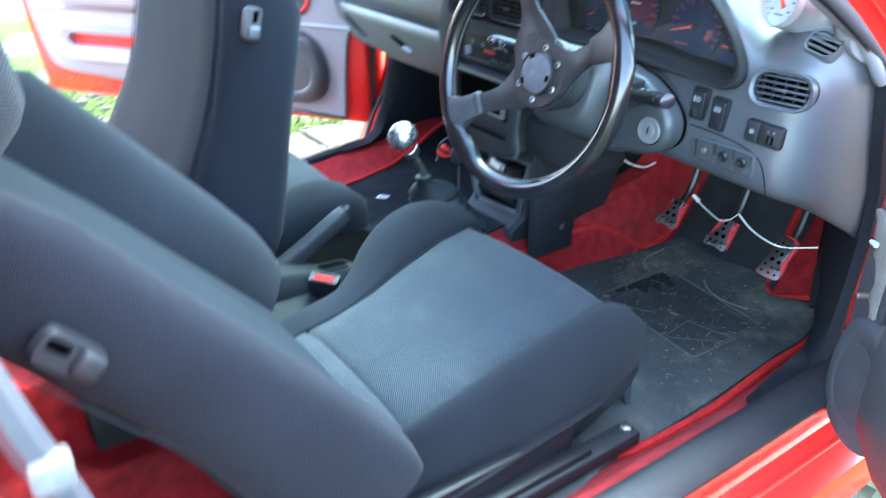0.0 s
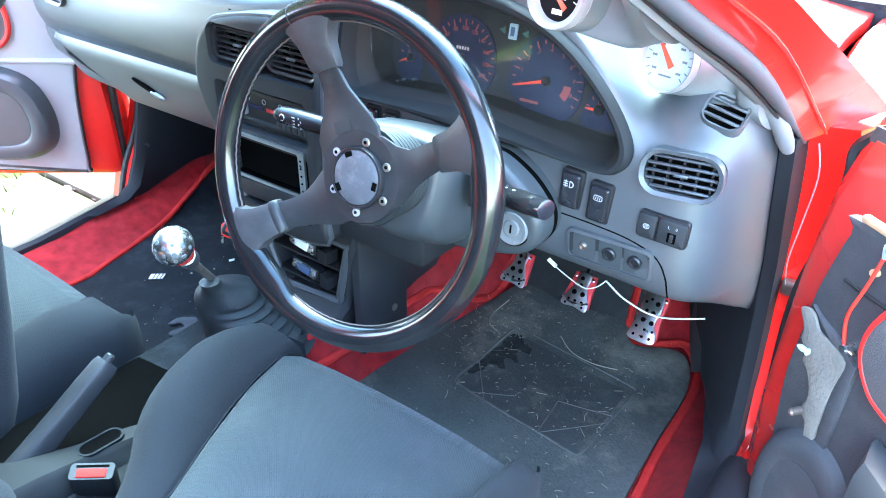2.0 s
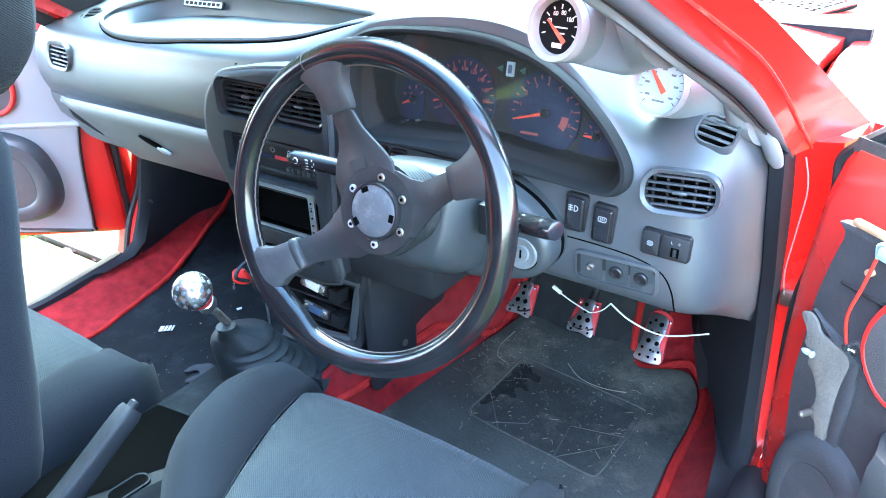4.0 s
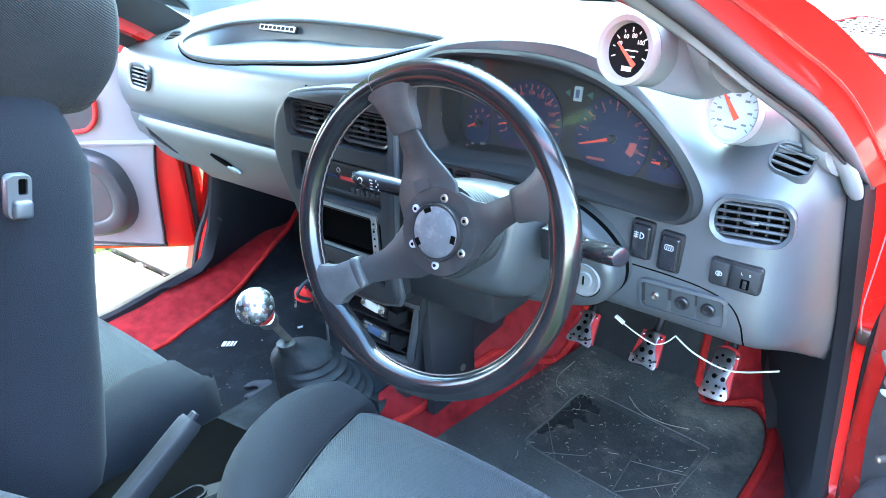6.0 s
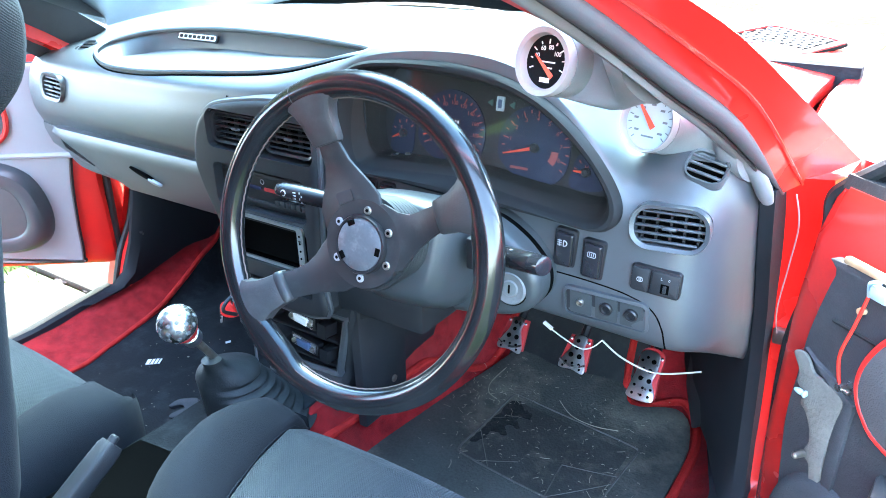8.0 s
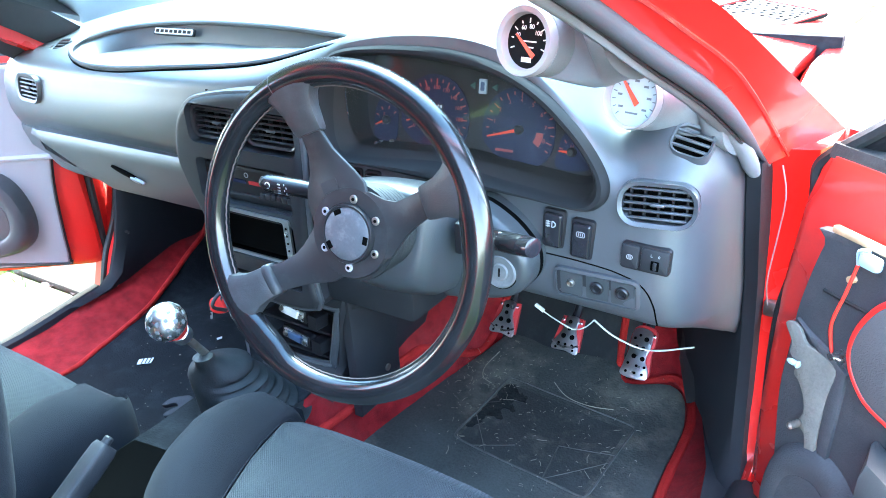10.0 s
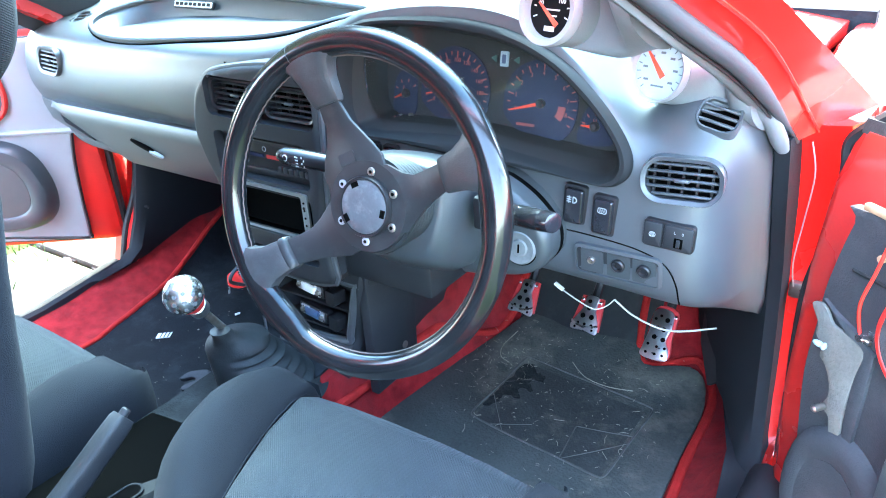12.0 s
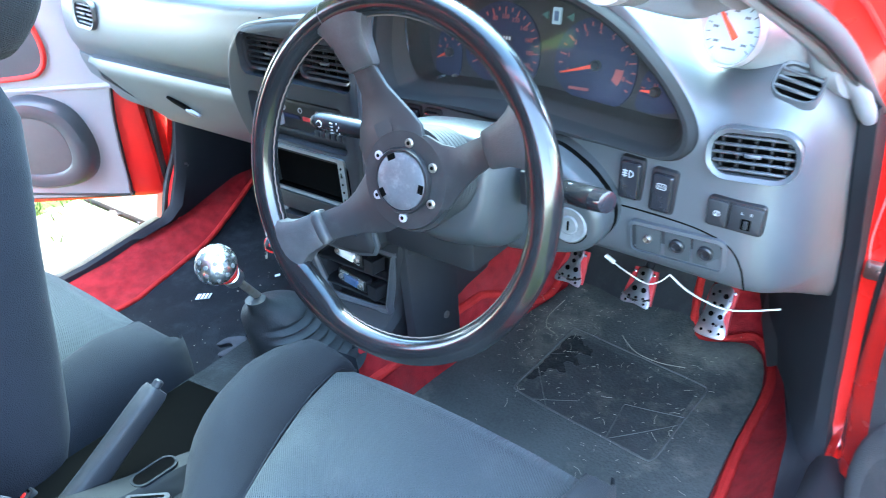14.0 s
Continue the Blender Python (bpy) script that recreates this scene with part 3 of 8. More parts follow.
for s in (-0.52, 0.52):
    bm = B()
    tube(bm, [(s, -1.93, 1.18), (s * 1.2, -2.02, 0.85)], 0.05, 8)
    part("rear_pillar", bm, RED, car)
# bulkhead, cowl and bonnet
bm = B()
box(bm, (0, 0.70, 0.50), (1.36, 0.03, 0.62), 0.0)
part("bulkhead", bm, LINER, car, "black sound deadening on the bulkhead")


def screen_y(x):
    return 0.615 - 0.20 * (x / 0.68) ** 2


bm = B()
ring = []
for i in range(25):
    x = -0.60 + 1.20 * i / 24
    y0, z0 = screen_y(x), 0.862 - 0.055 * (x / 0.66) ** 2
    ring.append([V(x, y0 + 0.012, z0 + 0.004), V(x, y0 + 0.03, z0 - 0.006), V(x, y0 + 0.13, z0 - 0.03), V(x, y0 + 0.13, z0 - 0.06), V(x, y0 + 0.0, z0 - 0.05)])
loft(bm, ring)
cowl = part("scuttle_panel", bm, PLASTIC_DARK, car, "black plastic panel below the windscreen")
bm = B()
for i in range(16):
    x = 0.06 + i * 0.026
    y0, z0 = screen_y(x) + 0.035, 0.862 - 0.055 * (x / 0.66) ** 2 - 0.004
    box(bm, (x, y0 + 0.012, z0 + 0.002), (0.012, 0.026, 0.006), 0.001)
part("scuttle_grille", bm, PLASTIC_LIGHT, cowl)
# two wipers at rest
for x0, x1 in ((-0.05, 0.45), (-0.55, -0.08)):
    bm = B()
    pts = [(x0 + (x1 - x0) * i / 12, screen_y(x0 + (x1 - x0) * i / 12) + 0.01, 0.878 - 0.045 * ((x0 + (x1 - x0) * i / 12) / 0.66) ** 2) for i in range(13)]
    tube(bm, pts, 0.006, 6)
    part("wiper", bm, BLACK, cowl)


def bonnet_z(x, y):
    return 0.845 - 0.062 * max(0.0, y - 0.6) ** 1.15 - 0.045 * abs(x / 0.65) ** 2.2


bm = B()
ring = []
for j in range(15):
    top, under = [], []
    for i in range(25):
        x = -0.648 + 1.296 * i / 24
        y = screen_y(x) + 0.145 - 0.09 * (x / 0.648) ** 6 + (1.22 - screen_y(x) - 0.08 * (x / 0.65) ** 2) * j / 14
        top.append(V(x, y, bonnet_z(x, y)))
        under.append(V(x, y, bonnet_z(x, y) - 0.02))
    ring.append(top + under[::-1])
loft(bm, ring)
bonnet = part("bonnet", bm, BONNET, car, "sunlit glossy red bonnet with a mesh vent")
bm = B()
vc = (0.524, 0.915)
bx, by = 0.150, 0.18
slope = Matrix.Translation((vc[0], vc[1], bonnet_z(*vc) + 0.006)) @ Matrix.Rotation(radians(0.5), 4, "X") @ Matrix.Rotation(radians(6.5), 4, "Y") @ Matrix.Rotation(radians(-14), 4, "Z")
out, inn = rounded(bx, by, 0.02), rounded(bx - 0.02, by - 0.02, 0.014)
loft(bm, [[slope @ V(x, y, z) for x, y in o] for o, z in ((out, -0.03), (out, 0.001), (inn, 0.001), (inn, -0.004))], cap=False)
vent = part("bonnet_vent", bm, RED_DULL, bonnet)
bm = B()
# black plate under the mesh, standing in for the shaded duct
prism(bm, inn, -0.010, -0.0025, slope)
part("vent_well_shade", bm, PITCH, vent)
bm = B()
for i in range(9):
    for j in range(9):
        x, y = (i - 4) * 0.0155 + 0.0078 * (j % 2), (j - 4) * 0.0205
        if abs(x) < bx / 2 - 0.016:
            q = circle(0.0085, 6, x, y)
            tube(bm, [slope @ V(a, b, -0.0012) for a, b in q], 0.0006, 4, closed=True)
part("vent_mesh", bm, STEEL, vent)
bm = B()
tube(bm, [slope @ V(x * 1.02, y * 1.02, -0.005) for x, y in out], 0.0030, 6, closed=True)
part("vent_gap", bm, PITCH, vent)
for s in (1, -1):
    bm = B()
    ring = []
    for j in range(14):
        y = 0.46 + 1.24 * (j / 13) ** 1.3
        z = 0.797 - 0.062 * max(0, y - 0.6) ** 1.15 - 0.05 * (1 - ease(0.44, 0.54, y))
        x1 = 0.765 + 0.03 * math.sin((y - 0.4) * 1.8)
        ring.append([V(s * 0.655, y, z - 0.010), V(s * 0.662, y, z), V(s * 0.70, y, z + 0.003), V(s * 0.74, y, z - 0.006), V(s * (x1 - 0.012), y, z - 0.034), V(s * x1, y, z - 0.09), V(s * x1, y, 0.35), V(s * 0.72, y, 0.35), V(s * 0.70, y, z - 0.07)])
    loft(bm, ring)
    part("wing", bm, BONNET, car)
# windscreen, bedded on the scuttle and the pillars
bm = B()
ring = []
for j in range(11):
    f = j / 10
    row = []
    for i in range(21):
        u = -1 + 2 * i / 20
        xb = 0.650 * u
        lo = V(xb, screen_y(xb) + 0.014, 0.868 - 0.07 * u * u)
        hi = V(0.470 * u, -0.45 - 0.02 * u * u, 1.215 - 0.02 * u * u)
        bow = 0.05 * f * (1 - f) * 4
        q = lo.lerp(hi, f)
        row.append(q + V(0, 0.5, 0.87) * bow * (1 - u * u * 0.8))
    ring.append(row)
loft(bm, ring, closed=False, cap=False)
part("windscreen", bm, CLEAR, car, "clear raked glass windscreen")

# ---------------------------------------------------------------- carpets and mats
def sheet(bm, f, xs, ys, t=0.006):
    """A thin laid sheet with height f(x, y)."""
    top = [[bm.verts.new((x, y, f(x, y))) for x in xs] for y in ys]
    low = [[bm.verts.new((x, y, f(x, y) - t)) for x in xs] for y in ys]
    nx, ny = len(xs), len(ys)
    for j in range(ny - 1):
        for i in range(nx - 1):
            bm.faces.new((top[j][i], top[j][i + 1], top[j + 1][i + 1], top[j + 1][i]))
            bm.faces.new((low[j][i], low[j + 1][i], low[j + 1][i + 1], low[j][i + 1]))
    for i in range(nx - 1):
        bm.faces.new((top[0][i], low[0][i], low[0][i + 1], top[0][i + 1]))
        bm.faces.new((top[-1][i], top[-1][i + 1], low[-1][i + 1], low[-1][i]))
    for j in range(ny - 1):
        bm.faces.new((top[j][0], top[j + 1][0], low[j + 1][0], low[j][0]))
        bm.faces.new((top[j][-1], low[j][-1], low[j + 1][-1], top[j + 1][-1]))
    return bm


def floor_z(x, y):
    """The carpeted floor: footwells, a tunnel, slopes to the sills and up to the bulkhead."""
    z = FLOOR
    z += (0.018 + 0.032 * ease(0.08, 0.36, y)) * ease(0.50, 0.64, -x) + 0.088 * ease(0.590, 0.682, x)
    z += 0.050 * ease(0.26, 0.50, y) * ease(0.49, 0.60, -x)
    tw = 0.075 if y < 0.15 else 0.075 + 0.03 * ease(0.15, 0.5, y)
    top = 0.345 + 0.05 * ease(0.1, 0.6, y)
    z = max(z, FLOOR + (top - FLOOR) * (1 - ease(tw, tw + 0.06, abs(x - 0.02))))
    z += 0.34 * ease(0.50, 0.80, y)
    z += 0.003 * noise.noise(Vector((x * 14, y * 14, 0)))
    return z


carpet = thing("floor_carpet", (0, 0, FLOOR), "worn red carpet lining the floor, tunnel and sills", "carpet", kind="structure")
bm = B()
sheet(bm, floor_z, [-0.646 + 1.334 * i / 98 for i in range(99)], [-1.25 + 1.92 * j / 110 for j in range(111)], 0.01)
part("carpet", bm, CARPET, carpet)


def mat_z(x, y):
    return FLOOR + 0.010 + 0.0025 * noise.noise(Vector((x * 10, y * 10, 5))) + 0.03 * ease(0.44, 0.60, y)


mat = thing("floor_mat", (0.38, 0.2, FLOOR), "dirty black rubber driver's floor mat with heel pad", "floor mat")
bm = B()
pts = smooth([(0.588, -0.02), (0.588, 0.14), (0.574, 0.34), (0.566, 0.48), (0.530, 0.535), (0.455, 0.515), (0.430, 0.555), (0.40, 0.60), (0.30, 0.60), (0.235, 0.575), (0.190, 0.49), (0.150, 0.36), (0.135, 0.20), (0.13, -0.02), (0.13, -0.20), (0.57, -0.20)], 70, True)
c = (0.35, 0.2)
rings = []
for k in (1.0, 1.0, 0.985, 0.9, 0.75, 0.6, 0.45, 0.3, 0.15, 0.03):
    rings.append([V(c[0] + (p[0] - c[0]) * k, c[1] + (p[1] - c[1]) * k, 0) for p in pts])
for n_, rg in enumerate(rings):
    for p in rg:
        p.z = (FLOOR + 0.001 if n_ == 0 else mat_z(p.x, p.y) - (0.002 if n_ == 1 else 0))
loft(bm, rings)
part("mat_sheet", bm, MAT, mat)
bm = B()
sheet(bm, lambda x, y: floor_z(x, y) + 0.009, [0.205 + 0.245 * i / 12 for i in range(13)], [0.515 + 0.15 * j / 12 for j in range(13)], 0.004)
part("toe_board_pad", bm, RUBBER, mat, "black rubber pad up the toe board")
# moulded heel pad: a raised frame with ribs
HP = [(0.268, 0.452), (0.506, 0.428), (0.500, 0.245), (0.266, 0.270)]
bm = B()
tube(bm, smooth([V(x, y, mat_z(x, y) + 0.001) for x, y in [(HP[i][0] + (HP[(i + 1) % 4][0] - HP[i][0]) * f, HP[i][1] + (HP[(i + 1) % 4][1] - HP[i][1]) * f) for i in range(4) for f in (0.06, 0.3, 0.6, 0.94)]], 60, True), 0.0016, 6, closed=True)
for a, b in (((0.267, 0.34), (0.33, 0.262)), ((0.30, 0.265), (0.36, 0.30)), ((0.43, 0.252), (0.50, 0.33)), ((0.43, 0.252), (0.42, 0.33)), ((0.42, 0.33), (0.503, 0.35)), ((0.268, 0.37), (0.31, 0.40))):
    tube(bm, [V(a[0] + (b[0] - a[0]) * f, a[1] + (b[1] - a[1]) * f, mat_z(a[0] + (b[0] - a[0]) * f, a[1] + (b[1] - a[1]) * f) + 0.0003) for f in (0, 0.25, 0.5, 0.75, 1)], 0.0010, 6)
part("heel_pad", bm, PAD, mat, "raised worn heel pad frame")
bm = B()
sheet(bm, lambda x, y: mat_z(x, y) + 0.0004, [0.274 + 0.222 * i / 8 for i in range(9)], [0.0 + 0.165 * j / 6 for j in range(7)], 0.001)
for v in bm.verts:
    v.co.y += 0.272 - 0.105 * (v.co.x - 0.268)
    v.co.z += mat_z(v.co.x, v.co.y) - mat_z(v.co.x, v.co.y - 0.272 + 0.105 * (v.co.x - 0.268))
part("heel_pad_field", bm, material("heel_rubber", (0.037, 0.040, 0.038), 0.65, vary=0.4, scale=14, bump=0.4, fine=260, spec=0.3, dirt=(0.20, 0.185, 0.14), dirt_scale=13, dirt_amount=0.6), mat, "smooth dusty heel pad")
bm = B()
wp = smooth([(0.272, 0.446), (0.288, 0.442), (0.296, 0.424), (0.318, 0.416), (0.326, 0.398), (0.304, 0.392), (0.322, 0.372), (0.300, 0.366), (0.312, 0.344), (0.288, 0.340), (0.284, 0.312), (0.271, 0.306), (0.272, 0.37)], 110, True)
wp = [(x + 0.007 * noise.noise(Vector((x * 120, y * 120, 4.0))), y + 0.007 * noise.noise(Vector((x * 120, y * 120, 9.0)))) for x, y in wp]
prism(bm, wp, mat_z(0.3, 0.4) - 0.003, mat_z(0.3, 0.4) + 0.0012)
part("worn_patch", bm, material("worn_rubber", (0.0216, 0.0234, 0.0225), 0.85, vary=0.5, scale=60, bump=0.5, fine=200, spec=0.15, dirt=(0.09, 0.0828, 0.0648), dirt_scale=45, dirt_amount=0.5), mat, "dark worn-through patch")
# rolled carpet edges round the mat
for pth in ([(0.585, -0.03), (0.598, 0.02), (0.602, 0.15), (0.584, 0.33), (0.574, 0.49), (0.532, 0.552), (0.455, 0.527), (0.428, 0.56), (0.415, 0.64)], [(0.122, 0.10), (0.128, 0.22), (0.142, 0.36), (0.170, 0.46), (0.185, 0.54), (0.19, 0.62)]):
    bm = B()
    pl = smooth(pth, 50)
    tube(bm, [V(x, y, floor_z(x, y) + 0.006 + 0.002 * noise.noise(Vector((x * 40, y * 40, 1)))) for x, y in pl], [0.007 + 0.0018 * noise.noise(Vector((x * 60, y * 60, 2))) for x, y in pl], 8)
    part("carpet_edge", bm, CARPET_EDGE, carpet, "rolled frayed red carpet edge")

liner = thing("footwell_liner", (-0.27, 0.2, FLOOR), "black felt liner on the passenger floor, specked with bits", "floor mat")
bm = B()
sheet(bm, lambda x, y: floor_z(x, y) + 0.006, [-0.495 + 0.59 * i / 50 for i in range(51)], [-0.6 + 1.22 * j / 60 for j in range(61)], 0.004)


def liner_x(y):
    """The liner's edge runs outward along the sill."""
    return float(np.interp(y, [-0.6, -0.2, 0.1, 0.25, 0.53, 0.65], [0.45, 0.455, 0.472, 0.515, 0.580, 0.60]))


for v in bm.verts:
    if v.co.x < 0:
        x1 = v.co.x * liner_x(v.co.y) / 0.495
        v.co.z += floor_z(x1, v.co.y) - floor_z(v.co.x, v.co.y)
        v.co.x = x1
part("liner_sheet", bm, LINER, liner)
bm = B()
pl = [(-liner_x(-0.5 + 1.1 * i / 40) - 0.002, -0.5 + 1.1 * i / 40) for i in range(41)]
tube(bm, [V(x, y, floor_z(x, y) + 0.006) for x, y in pl], 0.006, 8)
part("liner_edge", bm, CARPET_EDGE, liner, "orange-red carpet roll along the sill")

# straw, twigs and crumbs trodden into the mats
bm = B()
rnd = random.Random(11)
for i in range(420):
    x, y = rnd.gauss(0.38, 0.13), rnd.gauss(0.38, 0.13)
    if i % 4 == 0:
        x, y = rnd.gauss(0.22, 0.03), rnd.gauss(0.44, 0.05)
    if not (0.17 < x < 0.55 and 0.0 < y < 0.55):
        continue
    a, l, z = rnd.uniform(0, 6.3), rnd.uniform(0.002, 0.010) * (1 if i % 5 == 0 else 0.32), mat_z(x, y) + 0.0015
    b = a + rnd.uniform(-0.6, 0.6)
    tube(bm, [(x, y, z), (x + l * math.cos(a), y + l * math.sin(a), z + 0.0008), (x + l * (math.cos(a) + math.cos(b)), y + l * (math.sin(a) + math.sin(b)), z)], rnd.uniform(0.00022, 0.00050), 4)
for i in range(150):
    x, y = rnd.uniform(-0.44, -0.08), rnd.uniform(-0.1, 0.45)
    z = floor_z(x, y) + 0.007
    s = rnd.uniform(0.0004, 0.0014) if i % 14 else 0.0028
    bmesh.ops.create_icosphere(bm, subdivisions=1, radius=s, matrix=Matrix.Translation((x, y, z)) @ Matrix.Diagonal((1, 0.7, 0.4, 1)))
tagged(part("straw_litter", bm, STRAW), "dry straw, twigs and crumbs on the mats", "litter", kind="stuff")
# a long dry stalk on the mat
for nm, pts_ in (("dry_stalk", [(0.345, 0.47), (0.38, 0.445), (0.42, 0.44), (0.46, 0.45)]), ("dry_stalk", [(0.222, 0.50), (0.215, 0.46), (0.228, 0.43), (0.25, 0.42)])):
    bm = B()
    tube(bm, [V(x, y, mat_z(x, y) + 0.003) for x, y in smooth(pts_, 14)], 0.0008, 5)
    tagged(part(nm, bm, STRAW), "thin dry grass stalk lying on the mat", "stalk")
for x, y, s, a in ((-0.369, 0.176, 0.026, 0.7), (-0.13, 0.10, 0.012, 0.2), (-0.30, 0.30, 0.010, 1.1)):
    bm = B()
    z = floor_z(x, y) + 0.0075
    m_ = Matrix.Translation((x, y, z)) @ Matrix.Rotation(a, 4, "Z")
    prism(bm, [(-s / 2, -s / 3), (s / 2, -s / 3), (s / 2 + 0.002, s / 3), (-s / 2 + 0.001, s / 3)], 0, 0.0012, m_)
    sc = part("paper_scrap", bm, PAPER)
    tagged(sc, "torn white paper scrap on the black liner", "paper")
    if s > 0.02:
        for q in (-0.006, 0.001, 0.008):
            bm = B()
            prism(bm, [(q, -s / 3), (q + 0.002, -s / 3), (q + 0.004, s / 3), (q + 0.002, s / 3)], 0.0012, 0.0015, m_)
            part("printed_bar", bm, BLACK, sc)

# ---------------------------------------------------------------- dashboard
dash = thing("dashboard", (0, 0.3, 0.55), "two-tone grey moulded plastic dashboard with round-cornered vents", "dashboard")
# cross-sections (y, z), from the bottom edge up the face and over the top to the screen
SECTIONS = [
    (-0.712, [(0.40, 0.63), (0.345, 0.63), (0.335, 0.66), (0.325, 0.70), (0.320, 0.735), (0.325, 0.765), (0.345, 0.785), (0.40, 0.795), (0.45, 0.80), (0.47, 0.63)]),
    (-0.700, [(0.41, 0.60), (0.310, 0.60), (0.285, 0.63), (0.262, 0.67), (0.250, 0.715), (0.258, 0.758), (0.290, 0.790), (0.36, 0.803), (0.45, 0.81), (0.48, 0.62)]),
    (-0.660, [(0.42, 0.575), (0.290, 0.565), (0.262, 0.60), (0.232, 0.665), (0.220, 0.705), (0.228, 0.760), (0.262, 0.792), (0.35, 0.806), (0.46, 0.825), (0.49, 0.61)]),
    (-0.550, [(0.43, 0.565), (0.280, 0.555), (0.255, 0.60), (0.226, 0.665), (0.210, 0.700), (0.217, 0.755), (0.246, 0.795), (0.37, 0.824), (0.50, 0.842), (0.52, 0.61)]),
    (-0.300, [(0.43, 0.560), (0.280, 0.550), (0.255, 0.60), (0.224, 0.665), (0.200, 0.700), (0.206, 0.760), (0.236, 0.802), (0.385, 0.836), (0.57, 0.852), (0.58, 0.61)]),
    (-0.140, [(0.43, 0.560), (0.280, 0.550), (0.250, 0.60), (0.215, 0.665), (0.188, 0.705), (0.190, 0.770), (0.222, 0.809), (0.395, 0.838), (0.595, 0.856), (0.60, 0.61)]),
    (0.020, [(0.43, 0.575), (0.280, 0.570), (0.235, 0.60), (0.195, 0.660), (0.178, 0.715), (0.180, 0.785), (0.214, 0.822), (0.39, 0.840), (0.605, 0.858), (0.61, 0.61)]),
    (0.120, [(0.43, 0.590), (0.270, 0.588), (0.215, 0.60), (0.180, 0.640), (0.172, 0.710), (0.182, 0.800), (0.215, 0.846), (0.36, 0.848), (0.605, 0.858), (0.61, 0.61)]),
    (0.200, [(0.43, 0.595), (0.260, 0.592), (0.200, 0.60), (0.170, 0.630), (0.168, 0.700), (0.186, 0.845), (0.212, 0.874), (0.35, 0.872), (0.60, 0.858), (0.61, 0.61)]),
    (0.340, [(0.43, 0.598), (0.250, 0.594), (0.190, 0.598), (0.165, 0.625), (0.167, 0.700), (0.190, 0.862), (0.214, 0.884), (0.35, 0.880), (0.575, 0.856), (0.60, 0.61)]),
    (0.430, [(0.43, 0.598), (0.245, 0.592), (0.188, 0.595), (0.164, 0.620), (0.167, 0.700), (0.188, 0.846), (0.214, 0.866), (0.34, 0.862), (0.54, 0.848), (0.58, 0.61)]),
    (0.500, [(0.43, 0.598), (0.240, 0.590), (0.186, 0.594), (0.164, 0.620), (0.168, 0.700), (0.182, 0.802), (0.208, 0.816), (0.33, 0.812), (0.51, 0.832), (0.56, 0.61)]),
    (0.550, [(0.43, 0.598), (0.240, 0.588), (0.186, 0.592), (0.165, 0.620), (0.169, 0.700), (0.177, 0.745), (0.200, 0.772), (0.270, 0.806), (0.48, 0.827), (0.54, 0.61)]),
    (0.600, [(0.43, 0.585), (0.255, 0.585), (0.188, 0.590), (0.166, 0.618), (0.169, 0.690), (0.176, 0.738), (0.197, 0.772), (0.240, 0.808), (0.45, 0.828), (0.52, 0.61)]),
    (0.622, [(0.430, 0.550), (0.272, 0.565), (0.199, 0.586), (0.175, 0.614), (0.177, 0.690), (0.184, 0.738), (0.205, 0.771), (0.247, 0.804), (0.440, 0.822), (0.510, 0.60)]),
    (0.638, [(0.430, 0.510), (0.297, 0.540), (0.224, 0.580), (0.198, 0.608), (0.199, 0.690), (0.206, 0.738), (0.228, 0.767), (0.267, 0.793), (0.420, 0.808), (0.500, 0.59)]),
    (0.648, [(0.430, 0.475), (0.331, 0.517), (0.261, 0.572), (0.234, 0.603), (0.233, 0.690), (0.240, 0.736), (0.264, 0.758), (0.306, 0.772), (0.410, 0.785), (0.480, 0.58)]),
    (0.654, [(0.420, 0.472), (0.370, 0.508), (0.317, 0.565), (0.290, 0.603), (0.285, 0.690), (0.290, 0.728), (0.312, 0.745), (0.345, 0.755), (0.400, 0.765), (0.460, 0.60)]),
]
NP = 60
xs_ = [s[0] for s in SECTIONS]


def dash_section(x):
    """The section at x, eased between the listed ones."""
    i = max(j for j in range(len(xs_) - 1) if xs_[j] <= x + 1e-9)
    f = (x - xs_[i]) / (xs_[i + 1] - xs_[i])
    a, b = np.array(SECTIONS[i][1]), np.array(SECTIONS[i + 1][1])
    h = xs_[i + 1] - xs_[i]
    ma = (b - a) / h if i == 0 else (b - np.array(SECTIONS[i - 1][1])) / (xs_[i + 1] - xs_[i - 1])
    mb = (b - a) / h if i + 2 >= len(xs_) else (np.array(SECTIONS[i + 2][1]) - a) / (xs_[i + 2] - xs_[i])
    f2, f3 = f * f, f ** 3
    return (2 * f3 - 3 * f2 + 1) * a + (f3 - 2 * f2 + f) * h * ma + (-2 * f3 + 3 * f2) * b + (f3 - f2) * h * mb


def face_y(x, z):
    """Where the dashboard's face lies at x, z."""
    sec = smooth([tuple(q) for q in dash_section(x)[1:8]], 60)
    for (y0, z0), (y1, z1) in zip(sec, sec[1:]):
        if z0 <= z <= z1:
            return y0 + (y1 - y0) * (z - z0) / max(1e-6, z1 - z0)
    return sec[-1][0]


def top_z(x, y):
    sec = smooth([tuple(q) for q in dash_section(x)[5:9]], 60)
    for (y0, z0), (y1, z1) in zip(sec, sec[1:]):
        if y0 <= y <= y1:
            return z0 + (z1 - z0) * (y - y0) / max(1e-6, y1 - y0)
    return sec[-1][1]


